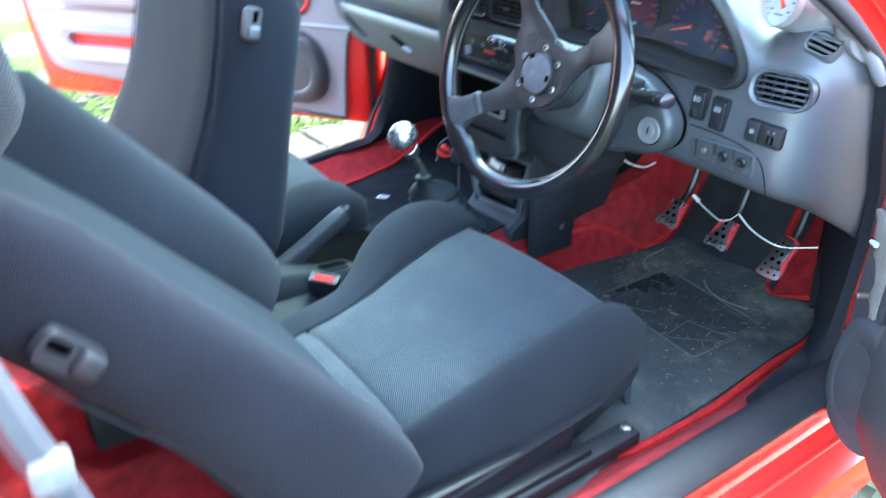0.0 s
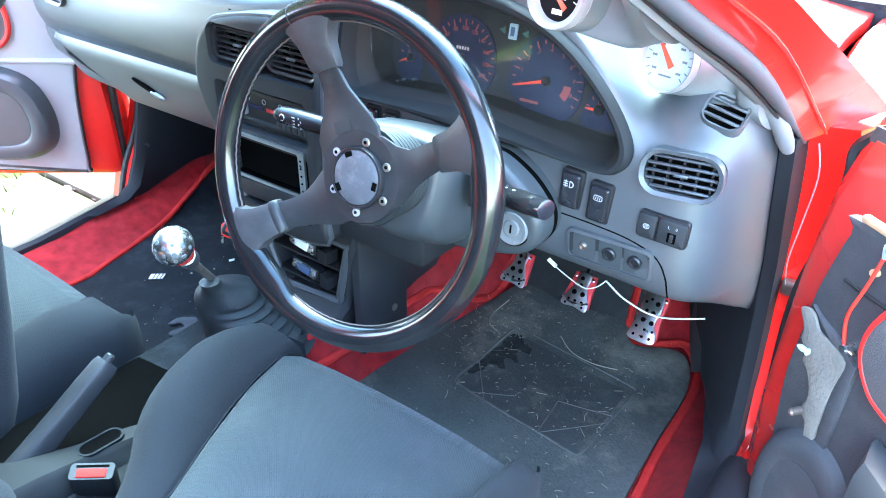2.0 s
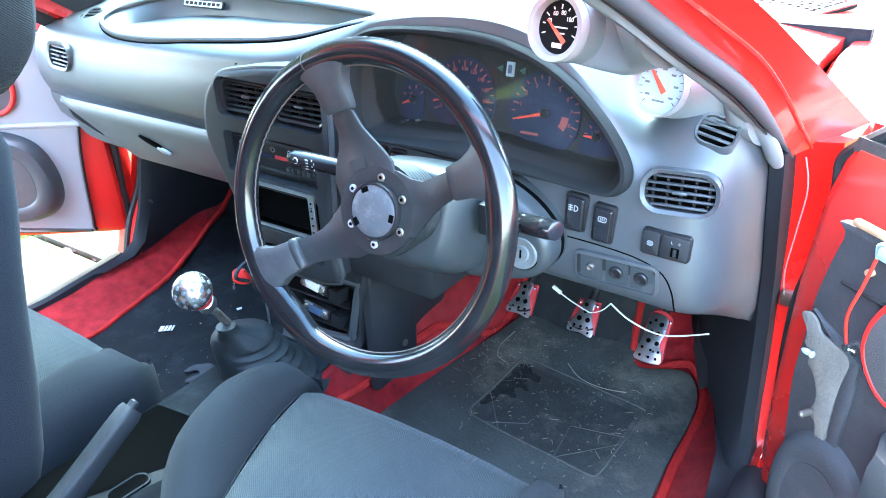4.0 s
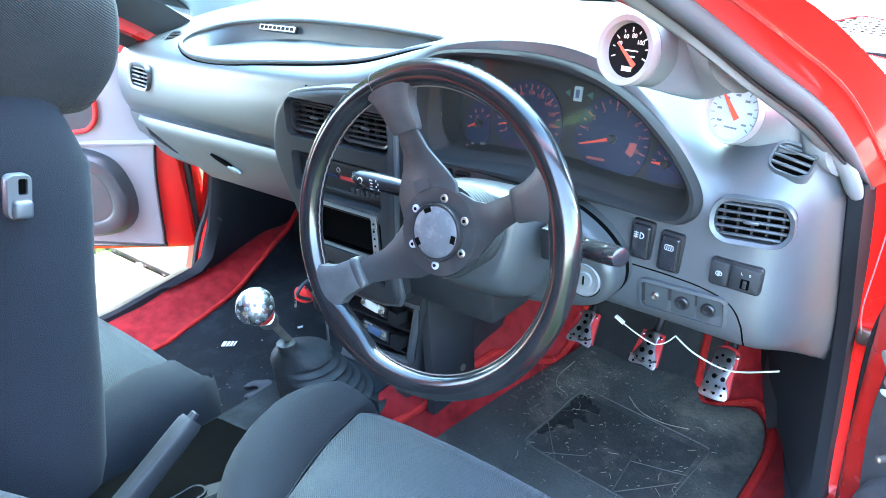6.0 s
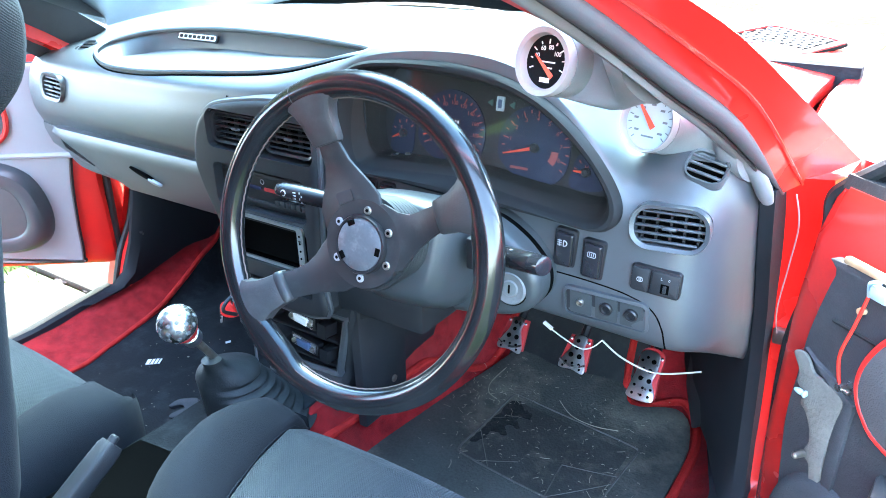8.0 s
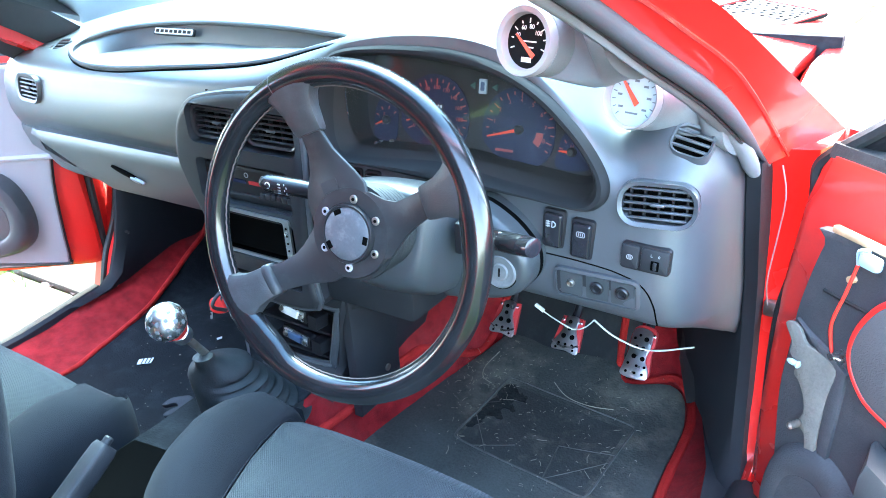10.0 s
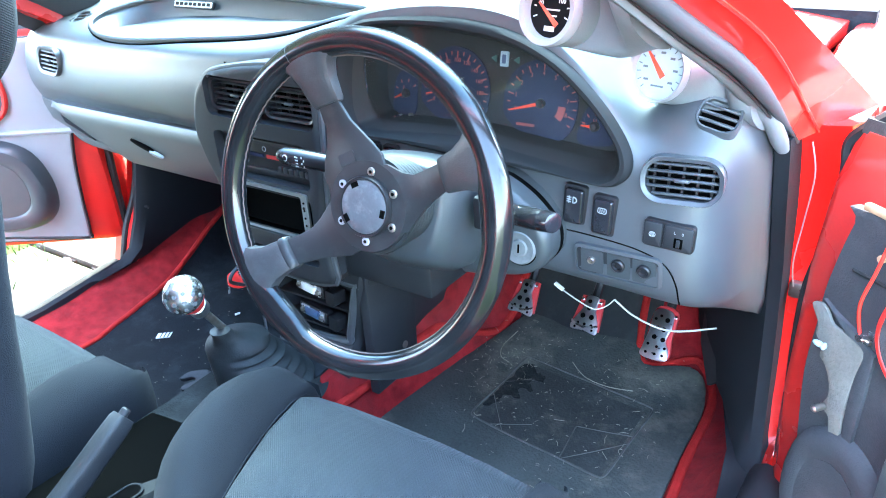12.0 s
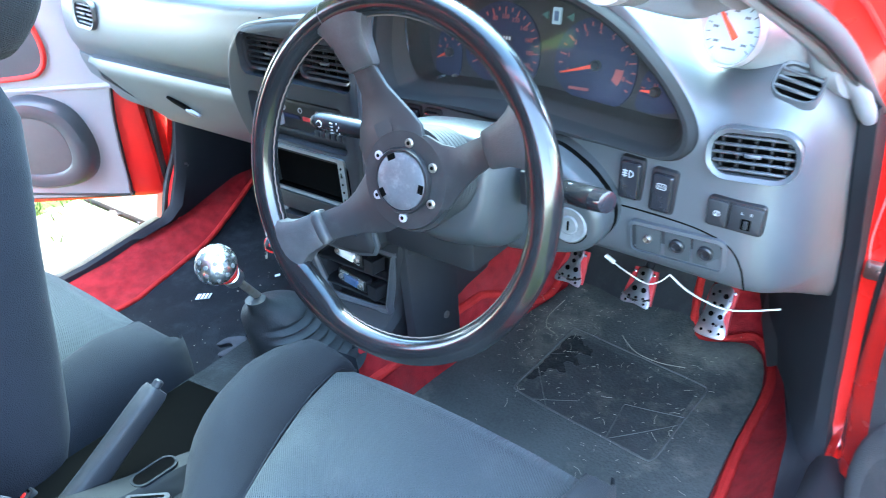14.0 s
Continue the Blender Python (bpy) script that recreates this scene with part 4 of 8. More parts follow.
DX = [-0.712 + 0.06 * (i / 12) ** 1.6 for i in range(13)] + [-0.652 + 1.240 * i / 78 for i in range(1, 79)] + [0.588 + 0.066 * (1 - (1 - i / 16) ** 1.7) for i in range(1, 17)]
ring = []
for x in DX:
    x = min(max(x, xs_[0]), xs_[-1] - 1e-6)
    ring.append([V(x, *q) for q in smooth([tuple(q) for q in dash_section(x)], NP, True)])
bm = B()
loft(bm, ring)
body = part("dash_moulding", bm, PLASTIC, dash, angle=50)
# instrument opening
CL = [(0.190, 0.732), (0.172, 0.742), (0.164, 0.770), (0.164, 0.810), (0.172, 0.842), (0.195, 0.858), (0.250, 0.8655), (0.330, 0.866), (0.400, 0.857), (0.455, 0.836), (0.500, 0.804), (0.530, 0.773), (0.542, 0.750), (0.538, 0.732), (0.518, 0.7235), (0.46, 0.727), (0.38, 0.731), (0.28, 0.733)]
CL = smooth(CL, 72, True)
CC = (0.345, 0.79)


def cl_ring(k, y, grow=0.0, lean=0.20):
    out_ = []
    for x, z in CL:
        dx, dz = x - CC[0], z - CC[1]
        l = math.hypot(dx, dz)
        f = k + grow / l
        out_.append(V(CC[0] + dx * f, y + lean * (CC[1] + dz * f - 0.725), CC[1] + dz * f))
    return out_


bm = B()
loft(bm, [cl_ring(1.0, 0.08), cl_ring(1.0, 0.30)])
# passenger tray: a shallow dish in the top
bm2 = B()
TR = smooth([(-0.472, 0.252), (-0.42, 0.233), (-0.337, 0.226), (-0.20, 0.223), (-0.073, 0.224), (0.029, 0.234), (0.090, 0.258), (0.106, 0.290), (0.076, 0.345), (-0.02, 0.382), (-0.15, 0.398), (-0.33, 0.394), (-0.45, 0.366), (-0.503, 0.318), (-0.500, 0.276)], 72, True)
tc = (-0.20, 0.31)
rg = []
for k, dz in ((1.02, 0.05), (1.0, 0.006), (0.985, -0.003), (0.955, -0.007), (0.90, -0.030), (0.75, -0.030), (0.5, -0.030), (0.25, -0.030), (0.03, -0.030)):
    row = []
    for x, y in TR:
        xx, yy = tc[0] + (x - tc[0]) * k, tc[1] + (y - tc[1]) * k
        z = top_z(xx, yy) + dz
        row.append(V(xx, yy, max(z, top_z(xx, 0.25) - 0.008)))
    rg.append(row)
loft(bm2, rg)
cut(body, [bm, bm2])
bm = B()
tube(bm, [V(x, y - 0.001, top_z(x, y) + 0.0015) for x, y in TR], 0.0045, 8, closed=True)
part("tray_rim", bm, PLASTIC, dash)
# black line painted for the shaded crease in front of the tray rim
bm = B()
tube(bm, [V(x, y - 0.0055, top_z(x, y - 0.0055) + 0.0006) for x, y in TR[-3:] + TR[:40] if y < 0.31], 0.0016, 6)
part("tray_gap_shade", bm, PITCH, dash)
# instrument hood lining and bezel
bm = B()
loft(bm, [cl_ring(1.0, 0.166, 0.007), cl_ring(1.0, 0.158, 0.006), cl_ring(1.0, 0.154, 0.002), cl_ring(1.0, 0.154, -0.003), cl_ring(1.0, 0.159, -0.008), cl_ring(1.0, 0.172, -0.012)], cap=False)
HOOD = material("matt_hood", (0.012, 0.0125, 0.0135), 0.65, vary=0.12, scale=15, bump=0.15, fine=800, spec=0.15)
bezel = part("instrument_bezel", bm, HOOD, dash, "matt black hooded instrument surround")
bm = B()
loft(bm, [cl_ring(1.0, 0.172, -0.012), cl_ring(0.93, 0.205, -0.008), cl_ring(0.89, 0.243, -0.006), cl_ring(0.89, 0.250, 0.01)], cap=False)
part("hood_lining", bm, material("hood_lining", (0.026, 0.025, 0.024), 0.75, vary=0.15, scale=15, bump=0.15, fine=800, spec=0.1), bezel)
bm = B()
loft(bm, [cl_ring(0.945, 0.203, -0.008, 0.0), cl_ring(0.945, 0.2045, -0.008, 0.0)])
part("instrument_lens", bm, LENS, bezel, "dusty clear instrument lens").visible_shadow = False
IY = 0.226


def dial_m(x, z, y=IY):
    return frame_of((x, y + 0.20 * (z - 0.725), z), (0, -1, 0.20))


bm = B()
loft(bm, [cl_ring(0.92, IY + 0.002, -0.004), cl_ring(0.92, IY + 0.012, -0.004)])
panel = part("instrument_panel", bm, material("dial_mask", (0.026, 0.0255, 0.025), 0.8, vary=0.15, scale=30, spec=0.12), bezel)

bm = B()
lathe(bm, [(0.0018, 0.0), (0.0018, 0.008), (0.0012, 0.009)], dial_m(0.232, 0.741), 12)
part("trip_knob", bm, STEEL, panel, "small chromed trip reset knob")


def dial(cx, cz, out, ticks, nums, needle, r, name):
    m = dial_m(cx, cz)
    bm = B()
    prism(bm, out, 0.0, 0.0022, m)
    d = part(name, bm, BLUE_DIAL, panel)
    bm = B()
    for a, l in ticks:
        q = radians(a)
        mm = m @ Matrix.Translation((r * math.cos(q), r * math.sin(q), 0.0026)) @ Matrix.Rotation(q, 4, "Z")
        box(bm, (-l / 2, 0, 0), (l, 0.0014, 0.0008), 0, mm)
    if ticks:
        # printed scale
        part("printed_scale", bm, ORANGE_INK, panel)
    else:
        bm.free()
    for a, s in nums:
        q = radians(a)
        text("numeral", s, 0.0068, m @ Matrix.Translation(((r - 0.0105) * math.cos(q), (r - 0.0105) * math.sin(q), 0.0028)), ORANGE_INK, panel)
    q = radians(needle)
    bm = B()
    mm = m @ Matrix.Rotation(q, 4, "Z")
    L = r * 0.92
    prism(bm, [(-0.004, -0.0022), (L, -0.0007), (L, 0.0007), (-0.004, 0.0022)], 0.006, 0.0075, mm)
    part("needle", bm, NEEDLE, panel, "orange-red needle")
    bm = B()
    lathe(bm, [(0.0055, 0.0022), (0.0055, 0.0062), (0.0035, 0.0085)], m, 14)
    part("needle_hub", bm, BLACK, panel)
    return m


# rev counter
tm = dial(0.412, 0.774, smooth([(-0.046, -0.018), (-0.049, 0.0), (-0.046, 0.018), (-0.034, 0.036), (-0.012, 0.047), (0.012, 0.046), (0.032, 0.034), (0.043, 0.016), (0.045, -0.006), (0.040, -0.026), (0.026, -0.039), (0.0, -0.040), (-0.026, -0.034)], 48, True),
          [(195 - 26.5 * i / 2, 0.0075 if i % 2 == 0 else 0.004) for i in range(18)], [(195 - 26.5 * i, str(i)) for i in range(0, 9)], 196, 0.044, "rev_counter")
bm = B()
for i in range(10):
    a0, a1 = radians(-18 + i * 3.2), radians(-18 + (i + 1) * 3.2)
    q = [(0.022 * math.cos(a0), 0.022 * math.sin(a0)), (0.031 * math.cos(a0), 0.031 * math.sin(a0)), (0.031 * math.cos(a1), 0.031 * math.sin(a1)), (0.022 * math.cos(a1), 0.022 * math.sin(a1))]
    prism(bm, q, 0.0022, 0.0029, tm @ Matrix.Rotation(radians(-16), 4, "Z"))
part("red_zone", bm, ORANGE_INK, panel)
bm = B()
prism(bm, rounded(0.024, 0.003, 0.001, cx=-0.018, cy=-0.026), 0.0022, 0.0028, tm)
part("printed_bar", bm, ORANGE_INK, panel)
# speedometer
sm = dial(0.296, 0.778, smooth([(-0.048, -0.020), (-0.051, 0.0), (-0.046, 0.022), (-0.032, 0.040), (-0.008, 0.050), (0.018, 0.046), (0.036, 0.032), (0.046, 0.012), (0.047, -0.010), (0.040, -0.028), (0.02, -0.036), (-0.02, -0.038)], 48, True),
          [(205 - 23 * i / 2, 0.0075 if i % 2 == 0 else 0.004) for i in range(21)], [(205 - 23 * i, str(20 * i)) for i in range(0, 11)], 192, 0.045, "speedometer")
for zz in (0.012, -0.017):
    bm = B()
    prism(bm, rounded(0.021, 0.006, 0.001, cx=0.0, cy=zz), 0.0022, 0.0030, sm)
    part("counter_window", bm, BLACK, panel)
    bm = B()
    for k in range(5):
        prism(bm, rounded(0.0022, 0.0036, 0.0004, cx=-0.0075 + 0.0038 * k, cy=zz), 0.0030, 0.0034, sm)
    part("counter_print", bm, WHITE_INK, panel)
# fuel and temperature
dial(0.222, 0.766, smooth([(-0.017, -0.024), (-0.02, 0.0), (-0.014, 0.022), (0.004, 0.031), (0.014, 0.026), (0.014, -0.024)], 30, True), [(160, 0.004), (120, 0.004), (80, 0.004), (40, 0.004)], [(125, "F"), (215, "E")], 205, 0.018, "fuel_gauge")
dial(0.480, 0.757, smooth([(-0.017, -0.020), (-0.018, 0.0), (-0.010, 0.020), (0.008, 0.018), (0.018, 0.0), (0.020, -0.018)], 30, True), [(170, 0.004), (130, 0.004), (90, 0.004)], [(195, "C"), (95, "H")], 180, 0.016, "temperature_gauge")
# warning lamps between the dials
wm = dial_m(0.360, 0.818)
bm = B()
prism(bm, rounded(0.010, 0.017, 0.001), 0.0, 0.003, wm)
part("warning_lamp", bm, WHITE_FACE, panel, "pale blue-white warning symbol")
bm = B()
prism(bm, rounded(0.005, 0.010, 0.001), 0.003, 0.0034, wm)
part("warning_symbol", bm, BLUE_SCREEN, panel)
for dx in (-0.014, 0.016):
    bm = B()
    prism(bm, [(dx - 0.004, 0), (dx + 0.003, 0.004), (dx + 0.003, -0.004)], 0.0, 0.0025, wm)
    part("turn_arrow", bm, material("dark_green", (0.036, 0.108, 0.09), 0.5), panel)
# trip reset stem, bent
bm = B()
lathe(bm, [(0.0026, 0), (0.0026, 0.016), (0.0018, 0.018)], dial_m(0.216, 0.737), 10)
part("reset_stem", bm, CHROME, panel)
bm = B()
lathe(bm, [(0.0018, 0), (0.0018, 0.006)], dial_m(0.194, 0.735), 8)
part("reset_stem", bm, WHITE, panel)


def vent_grille(cx, cz, w, h, r, normal, parent, nslat=5, y=None, posts=5, rim=0.010, mats=None):
    """An air vent: rounded surround, well with its shade painted black, horizontal slats, upright vanes and a tab."""
    bored = y is None
    y = face_y(cx, cz) - 0.002 if y is None else y
    ring_mat, slat_mat = mats or (BLACK, PLASTIC_DARK)
    m = frame_of((cx, y, cz), normal)
    o, i = rounded(w, h, r, 6), rounded(w - 2 * rim, h - 2 * rim, max(0.003, r - rim), 6)
    if bored:
        bm = B()
        prism(bm, [(a * 0.99, b * 0.99) for a, b in o], -0.03, 0.03, m)
        cut(body, [bm])
    bm = B()
    loft(bm, [[m @ V(a, b, z) for a, b in q] for q, z in ((o, -0.012), (o, 0.001), ([(a * 0.985, b * 0.97) for a, b in o], 0.003), (i, 0.001), (i, -0.016))], cap=False)
    v = part("air_vent", bm, ring_mat, parent, "louvred air vent")
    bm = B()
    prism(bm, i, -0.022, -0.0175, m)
    part("vent_well_shade", bm, PITCH, v)
    hh, ww = h - 2 * rim, w - 2 * rim
    for k in range(nslat):
        zz = -hh / 2 + hh * (k + 0.5) / nslat
        over = max(0.0, abs(zz) - (hh / 2 - max(0.003, r - rim)))
        rr = max(0.003, r - rim)
        half = ww / 2 - (rr - math.sqrt(max(0.0, rr * rr - over * over)))
        bm = B()
        box(bm, (0, zz, -0.004), (2 * half, 0.0030, 0.0046), 0.0012, m, 1)
        part("slat", bm, slat_mat, v)
    for k in range(posts):
        xx = -ww / 2 + ww * (k + 0.5) / posts
        bm = B()
        box(bm, (xx, 0, -0.012), (0.0022, hh * 0.9, 0.006), 0, m)
        part("vane", bm, BLACK, v)
    bm = B()
    box(bm, (0, 0.0, 0.0), (0.015, 0.004, 0.004), 0.0015, m)
    part("vent_tab", bm, SATIN, v)
    return v


vent_grille(0.598, 0.735, 0.080, 0.048, 0.021, (0.16, -1, 0.13), dash, 5, None, 5, 0.005, (SATIN, SATIN))
vent_grille(-0.572, 0.744, 0.086, 0.050, 0.021, (-0.12, -1, 0.16), dash, 5, None, 3, 0.006, (PLASTIC, PLASTIC_GREY))
# small side-window demisters on the shoulders
for s, p_, nn in ((1, (0.616, 0.214), (0.20, -0.64, 0.74)), (-1, (-0.560, 0.290), (-0.1, -0.5, 1))):
    z_ = top_z(p_[0], p_[1])
    m = frame_of((p_[0], p_[1], z_ - 0.002), nn, (0, 1, 0.2))
    o, i = rounded(0.042, 0.037, 0.013, 5), rounded(0.036, 0.031, 0.010, 5)
    bm = B()
    loft(bm, [[m @ V(a, b, zz) for a, b in q] for q, zz in ((o, -0.014), (o, 0.001), ([(a * 0.97, b * 0.96) for a, b in o], 0.0022), (i, 0.001), (i, -0.004))], cap=False)
    hole = B()
    prism(hole, [(a * 0.98, b * 0.98) for a, b in o], -0.03, 0.03, m)
    cut(body, [hole])
    dv = part("demister_vent", bm, SATIN, dash)
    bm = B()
    # black plate in place of the shaded duct below
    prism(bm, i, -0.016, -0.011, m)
    part("vent_well_shade", bm, PITCH, dv)
    for k in range(3):
        bm = B()
        box(bm, (0, -0.0085 + 0.0085 * k, 0.0002), (0.0365, 0.0036, 0.003), 0.0012, m, 1)
        part("slat", bm, SATIN, dv)
# demister slots along the screen: black strips laid on top for their inner shade
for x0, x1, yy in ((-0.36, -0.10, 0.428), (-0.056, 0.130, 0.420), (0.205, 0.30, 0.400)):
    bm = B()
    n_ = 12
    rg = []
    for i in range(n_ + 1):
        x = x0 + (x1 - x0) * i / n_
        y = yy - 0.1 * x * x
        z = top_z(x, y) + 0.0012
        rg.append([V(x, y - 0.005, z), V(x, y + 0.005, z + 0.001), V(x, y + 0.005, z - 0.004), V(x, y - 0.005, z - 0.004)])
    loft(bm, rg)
    part("demister_slot_shade", bm, PITCH, dash)
# badge on the back of the tray: plain strokes on a silver plate
m = frame_of((-0.352, 0.3795, 0.8240), (0.03, -1, 0.50)) @ Matrix.Scale(1.22, 4)
bm = B()
prism(bm, rounded(0.084, 0.0115, 0.003), -0.003, 0.0008, m, 0.0005)
bd = part("badge", bm, PLASTIC_DARK, dash, "white name badge with black strokes and a dark edge")
bm = B()
prism(bm, rounded(0.080, 0.0085, 0.002), 0.0008, 0.0013, m)
part("badge_field", bm, WHITE, bd)
for k in range(8):
    bm = B()
    prism(bm, rounded(0.0066, 0.0045, 0.001, cx=-0.033 + 0.0094 * k), 0.0013, 0.0018, m)
    part("badge_stroke", bm, BLACK, bd)

# glovebox lid, proud of the lower dash
bm = B()
rg = []
for i in range(25):
    f = i / 24
    x = -0.600 + 0.530 * f
    xl = x + 0.145 * (1 - f)
    prof = [(0.226, 0.668, x), (0.209, 0.667, x), (0.203, 0.658, x), (0.207, 0.640, x + (xl - x) * 0.2), (0.222, 0.600, x + (xl - x) * 0.62), (0.238, 0.568, xl), (0.246, 0.560, xl), (0.262, 0.562, xl)]
    if i in (0, 24):
        prof = [(y + 0.006, z, xx) for y, z, xx in prof]
    rg.append([V(xx, y, z) for y, z, xx in prof])
loft(bm, rg)
lid = part("glovebox_lid", bm, PLASTIC, dash, "grey glovebox lid with a recessed pull", 50)
bm = B()
m = frame_of((-0.335, 0.214, 0.616), (0, -1, -0.42))
prism(bm, smooth([(-0.036, 0.012), (-0.010, 0.006), (0.012, -0.003), (0.018, -0.010), (-0.004, -0.008), (-0.026, 0.002)], 30, True), -0.002, 0.0025, m, 0.001)
part("lid_pull_recess", bm, PITCH, lid)
bm = B()
prism(bm, smooth([(0.006, -0.004), (0.026, -0.008), (0.036, -0.015), (0.024, -0.016), (0.010, -0.012)], 24, True), 0.0, 0.006, m, 0.003)
part("lid_pull", bm, SILVER, lid, "bright finger pull")
bm = B()
rg = []
for x, k in ((-0.695, 0.6), (-0.66, 0.9), (-0.604, 1.0)):
    rg.append([V(x, 0.30 - 0.08 * k, 0.664), V(x, 0.305 - 0.085 * k, 0.652), V(x, 0.31 - 0.08 * k, 0.62), V(x + 0.05, 0.33 - 0.08 * k, 0.585), V(x + 0.05, 0.36, 0.59), V(x, 0.36, 0.66)])
loft(bm, rg)
part("lower_end_panel", bm, PLASTIC, dash)

# driver's switches
def rocker(cx, cz, w, h, icon, tilt=0.0):
    y = face_y(cx, cz)
    m = frame_of((cx, y, cz), (0.04, -1, -0.03)) @ Matrix.Rotation(radians(tilt), 4, "Z")
    bm = B()
    prism(bm, rounded(w, h, 0.004), -0.004, 0.003, m, 0.001)
    s = part("rocker_switch", bm, BLACK, dash)
    bm = B()
    prism(bm, rounded(w - 0.005, h - 0.006, 0.003), 0.003, 0.0085, m, 0.003, 3)
    k = part("rocker", bm, BLACK_GLOSS, s)
    bm = B()
    if icon == "fog":
        for j in range(3):
            box(bm, (-0.0045, 0.0085 + 0.0026 * (j - 1), 0.0088), (0.005, 0.0009, 0.0006), 0, m)
        box(bm, (-0.0045, 0.0085, 0.0088), (0.0009, 0.008, 0.0006), 0, m)
        tube(bm, [m @ V(0.0 + 0.004 * math.sin(q), 0.0085 + 0.0035 * math.cos(q), 0.0087) for q in [math.pi * j / 8 for j in range(9)]], 0.0006, 4)
        box(bm, (0.0, 0.0085, 0.0088), (0.0009, 0.007, 0.0006), 0, m)
    elif icon == "rear":
        tube(bm, [m @ V(a, b + 0.0085, 0.0087) for a, b in rounded(0.0090, 0.0058, 0.0015, 3)], 0.0005, 4, closed=True)
        for j in range(3):
            box(bm, (-0.0022 + 0.0022 * j, 0.0085, 0.0088), (0.0006, 0.0034, 0.0006), 0, m)
    else:
        tube(bm, [m @ V(a, b, 0.0087) for a, b in rounded(0.008, 0.006, 0.0015, 3)], 0.0006, 4, closed=True)
        box(bm, (0, 0, 0.0088), (0.003, 0.001, 0.0006), 0, m)
    part("switch_symbol", bm, SWITCH_INK, s)


rocker(0.489, 0.692, 0.026, 0.046, "fog", -4)
rocker(0.522, 0.686, 0.026, 0.046, "rear", -4)
# switches under the instruments, behind the wheel
for k, xx in enumerate((0.185, 0.214, 0.243)):
    rocker(xx, 0.712, 0.024, 0.020, "small")
# headlamp level and dimmer, side by side
y = face_y(0.59, 0.676)
m = frame_of((0.592, y - 0.001, 0.678), (0.05, -1, -0.02)) @ Matrix.Scale(0.72, 4) @ Matrix.Rotation(radians(-3), 4, "Z")
bm = B()
prism(bm, rounded(0.072, 0.042, 0.006), -0.006, 0.002, m, 0.001)
lv = part("level_control", bm, BLACK, dash)
for cx, w in ((-0.022, 0.026), (0.014, 0.040)):
    bm = B()
    prism(bm, rounded(w, 0.036, 0.003, cx=cx), 0.002, 0.0055, m, 0.0015)
    part("level_plate", bm, PLASTIC_DARK, lv)
bm = B()
prism(bm, rounded(0.012, 0.015, 0.001, cx=0.015, cy=-0.006), 0.0055, 0.0062, m)
part("level_slot", bm, PITCH, lv)
bm = B()
box(bm, (0.015, -0.006, 0.0065), (0.005, 0.012, 0.004), 0.001, m)
part("level_wheel", bm, PLASTIC_DARK, lv)
for s_, xx in (("L", 0.009), ("0", 0.020)):
    text("letter", s_, 0.0058, m @ Matrix.Translation((xx, 0.009, 0.0058)), SWITCH_INK, lv)
bm = B()
tube(bm, [m @ V(-0.022 + a, b, 0.0057) for a, b in rounded(0.0085, 0.0068, 0.0028, 3)], 0.0004, 4, closed=True)
for j in (-1, 0, 1):
    box(bm, (-0.022, 0.0017 * j, 0.0057), (0.005, 0.0006, 0.0006), 0, m)
part("dimmer_symbol", bm, SWITCH_INK, lv)
# blanking panel with three round controls, and the panel gap that curves round it
m = frame_of((0.540, face_y(0.54, 0.632) - 0.001, 0.632), (0.03, -1, -0.12)) @ Matrix.Scale(0.88, 4)
bm = B()
o, i = rounded(0.112, 0.044, 0.010, 5), rounded(0.104, 0.036, 0.006, 5)
loft(bm, [[m @ V(a, b, z) for a, b in q] for q, z in ((o, -0.004), (o, 0.0015), (i, 0.0025), (i, -0.002))], cap=False)
cp = part("control_panel", bm, PLASTIC, dash)
bm = B()
prism(bm, i, -0.006, -0.001, m)
part("control_back", bm, PLASTIC_DARK, cp)
for k, (xx, rr) in enumerate(((-0.032, 0.0048), (0.002, 0.0085), (0.034, 0.0085))):
    bm = B()
    prism(bm, rounded(0.029, 0.032, 0.002, cx=xx), -0.001, 0.0006, m)
    part("control_tile", bm, ARM, cp)
    bm = B()
    lathe(bm, [(rr, 0.0), (rr, 0.004), (rr * 0.8, 0.0055), (rr * 0.55, 0.005), (rr * 0.45, 0.003)], m @ Matrix.Translation((xx, 0.002, 0)), 18)
    part("control_knob", bm, BLACK if k else STEEL, cp)
bm = B()
gp = smooth([(0.462, 0.662), (0.515, 0.660), (0.562, 0.655), (0.590, 0.645), (0.603, 0.624), (0.606, 0.598)], 30)
tube(bm, [V(x, face_y(x, max(z, 0.60)) + 0.0006, z) for x, z in gp], 0.0011, 6)
part("panel_gap", bm, PITCH, dash)
# ---------------------------------------------------------------- centre stack
stack = thing("centre_stack", (0.03, 0.17, 0.40), "dark centre stack with vents, heater panel and radio slot", "console")
bm = B()
FO = [(-0.098, 0.700), (-0.092, 0.735), (-0.079, 0.763), (-0.058, 0.783), (-0.03, 0.794), (0.04, 0.806), (0.113, 0.811), (0.135, 0.805), (0.146, 0.785), (0.148, 0.75), (0.142, 0.66), (0.136, 0.56), (0.130, 0.505), (-0.012, 0.505), (-0.039, 0.559), (-0.073, 0.632), (-0.090, 0.668)]
FO = smooth(FO, 60, True)
FM = Matrix(((1, 0, 0, 0), (0, 0, -1, 0), (0, 1, 0, 0), (0, 0, 0, 1)))
prism(bm, [(x, z) for x, z in FO], -0.26, -0.140, FM, 0.010, 4)
fascia = part("fascia", bm, PLASTIC_DARK, stack, "dark surround with a rounded top", 60)
bm = B()
tube(bm, [V(x, 0.1500, z) for x, z in FO], 0.0042, 8, closed=True)
part("fascia_bead", bm, PLASTIC, stack)
c1, c2, c3 = B(), B(), B()
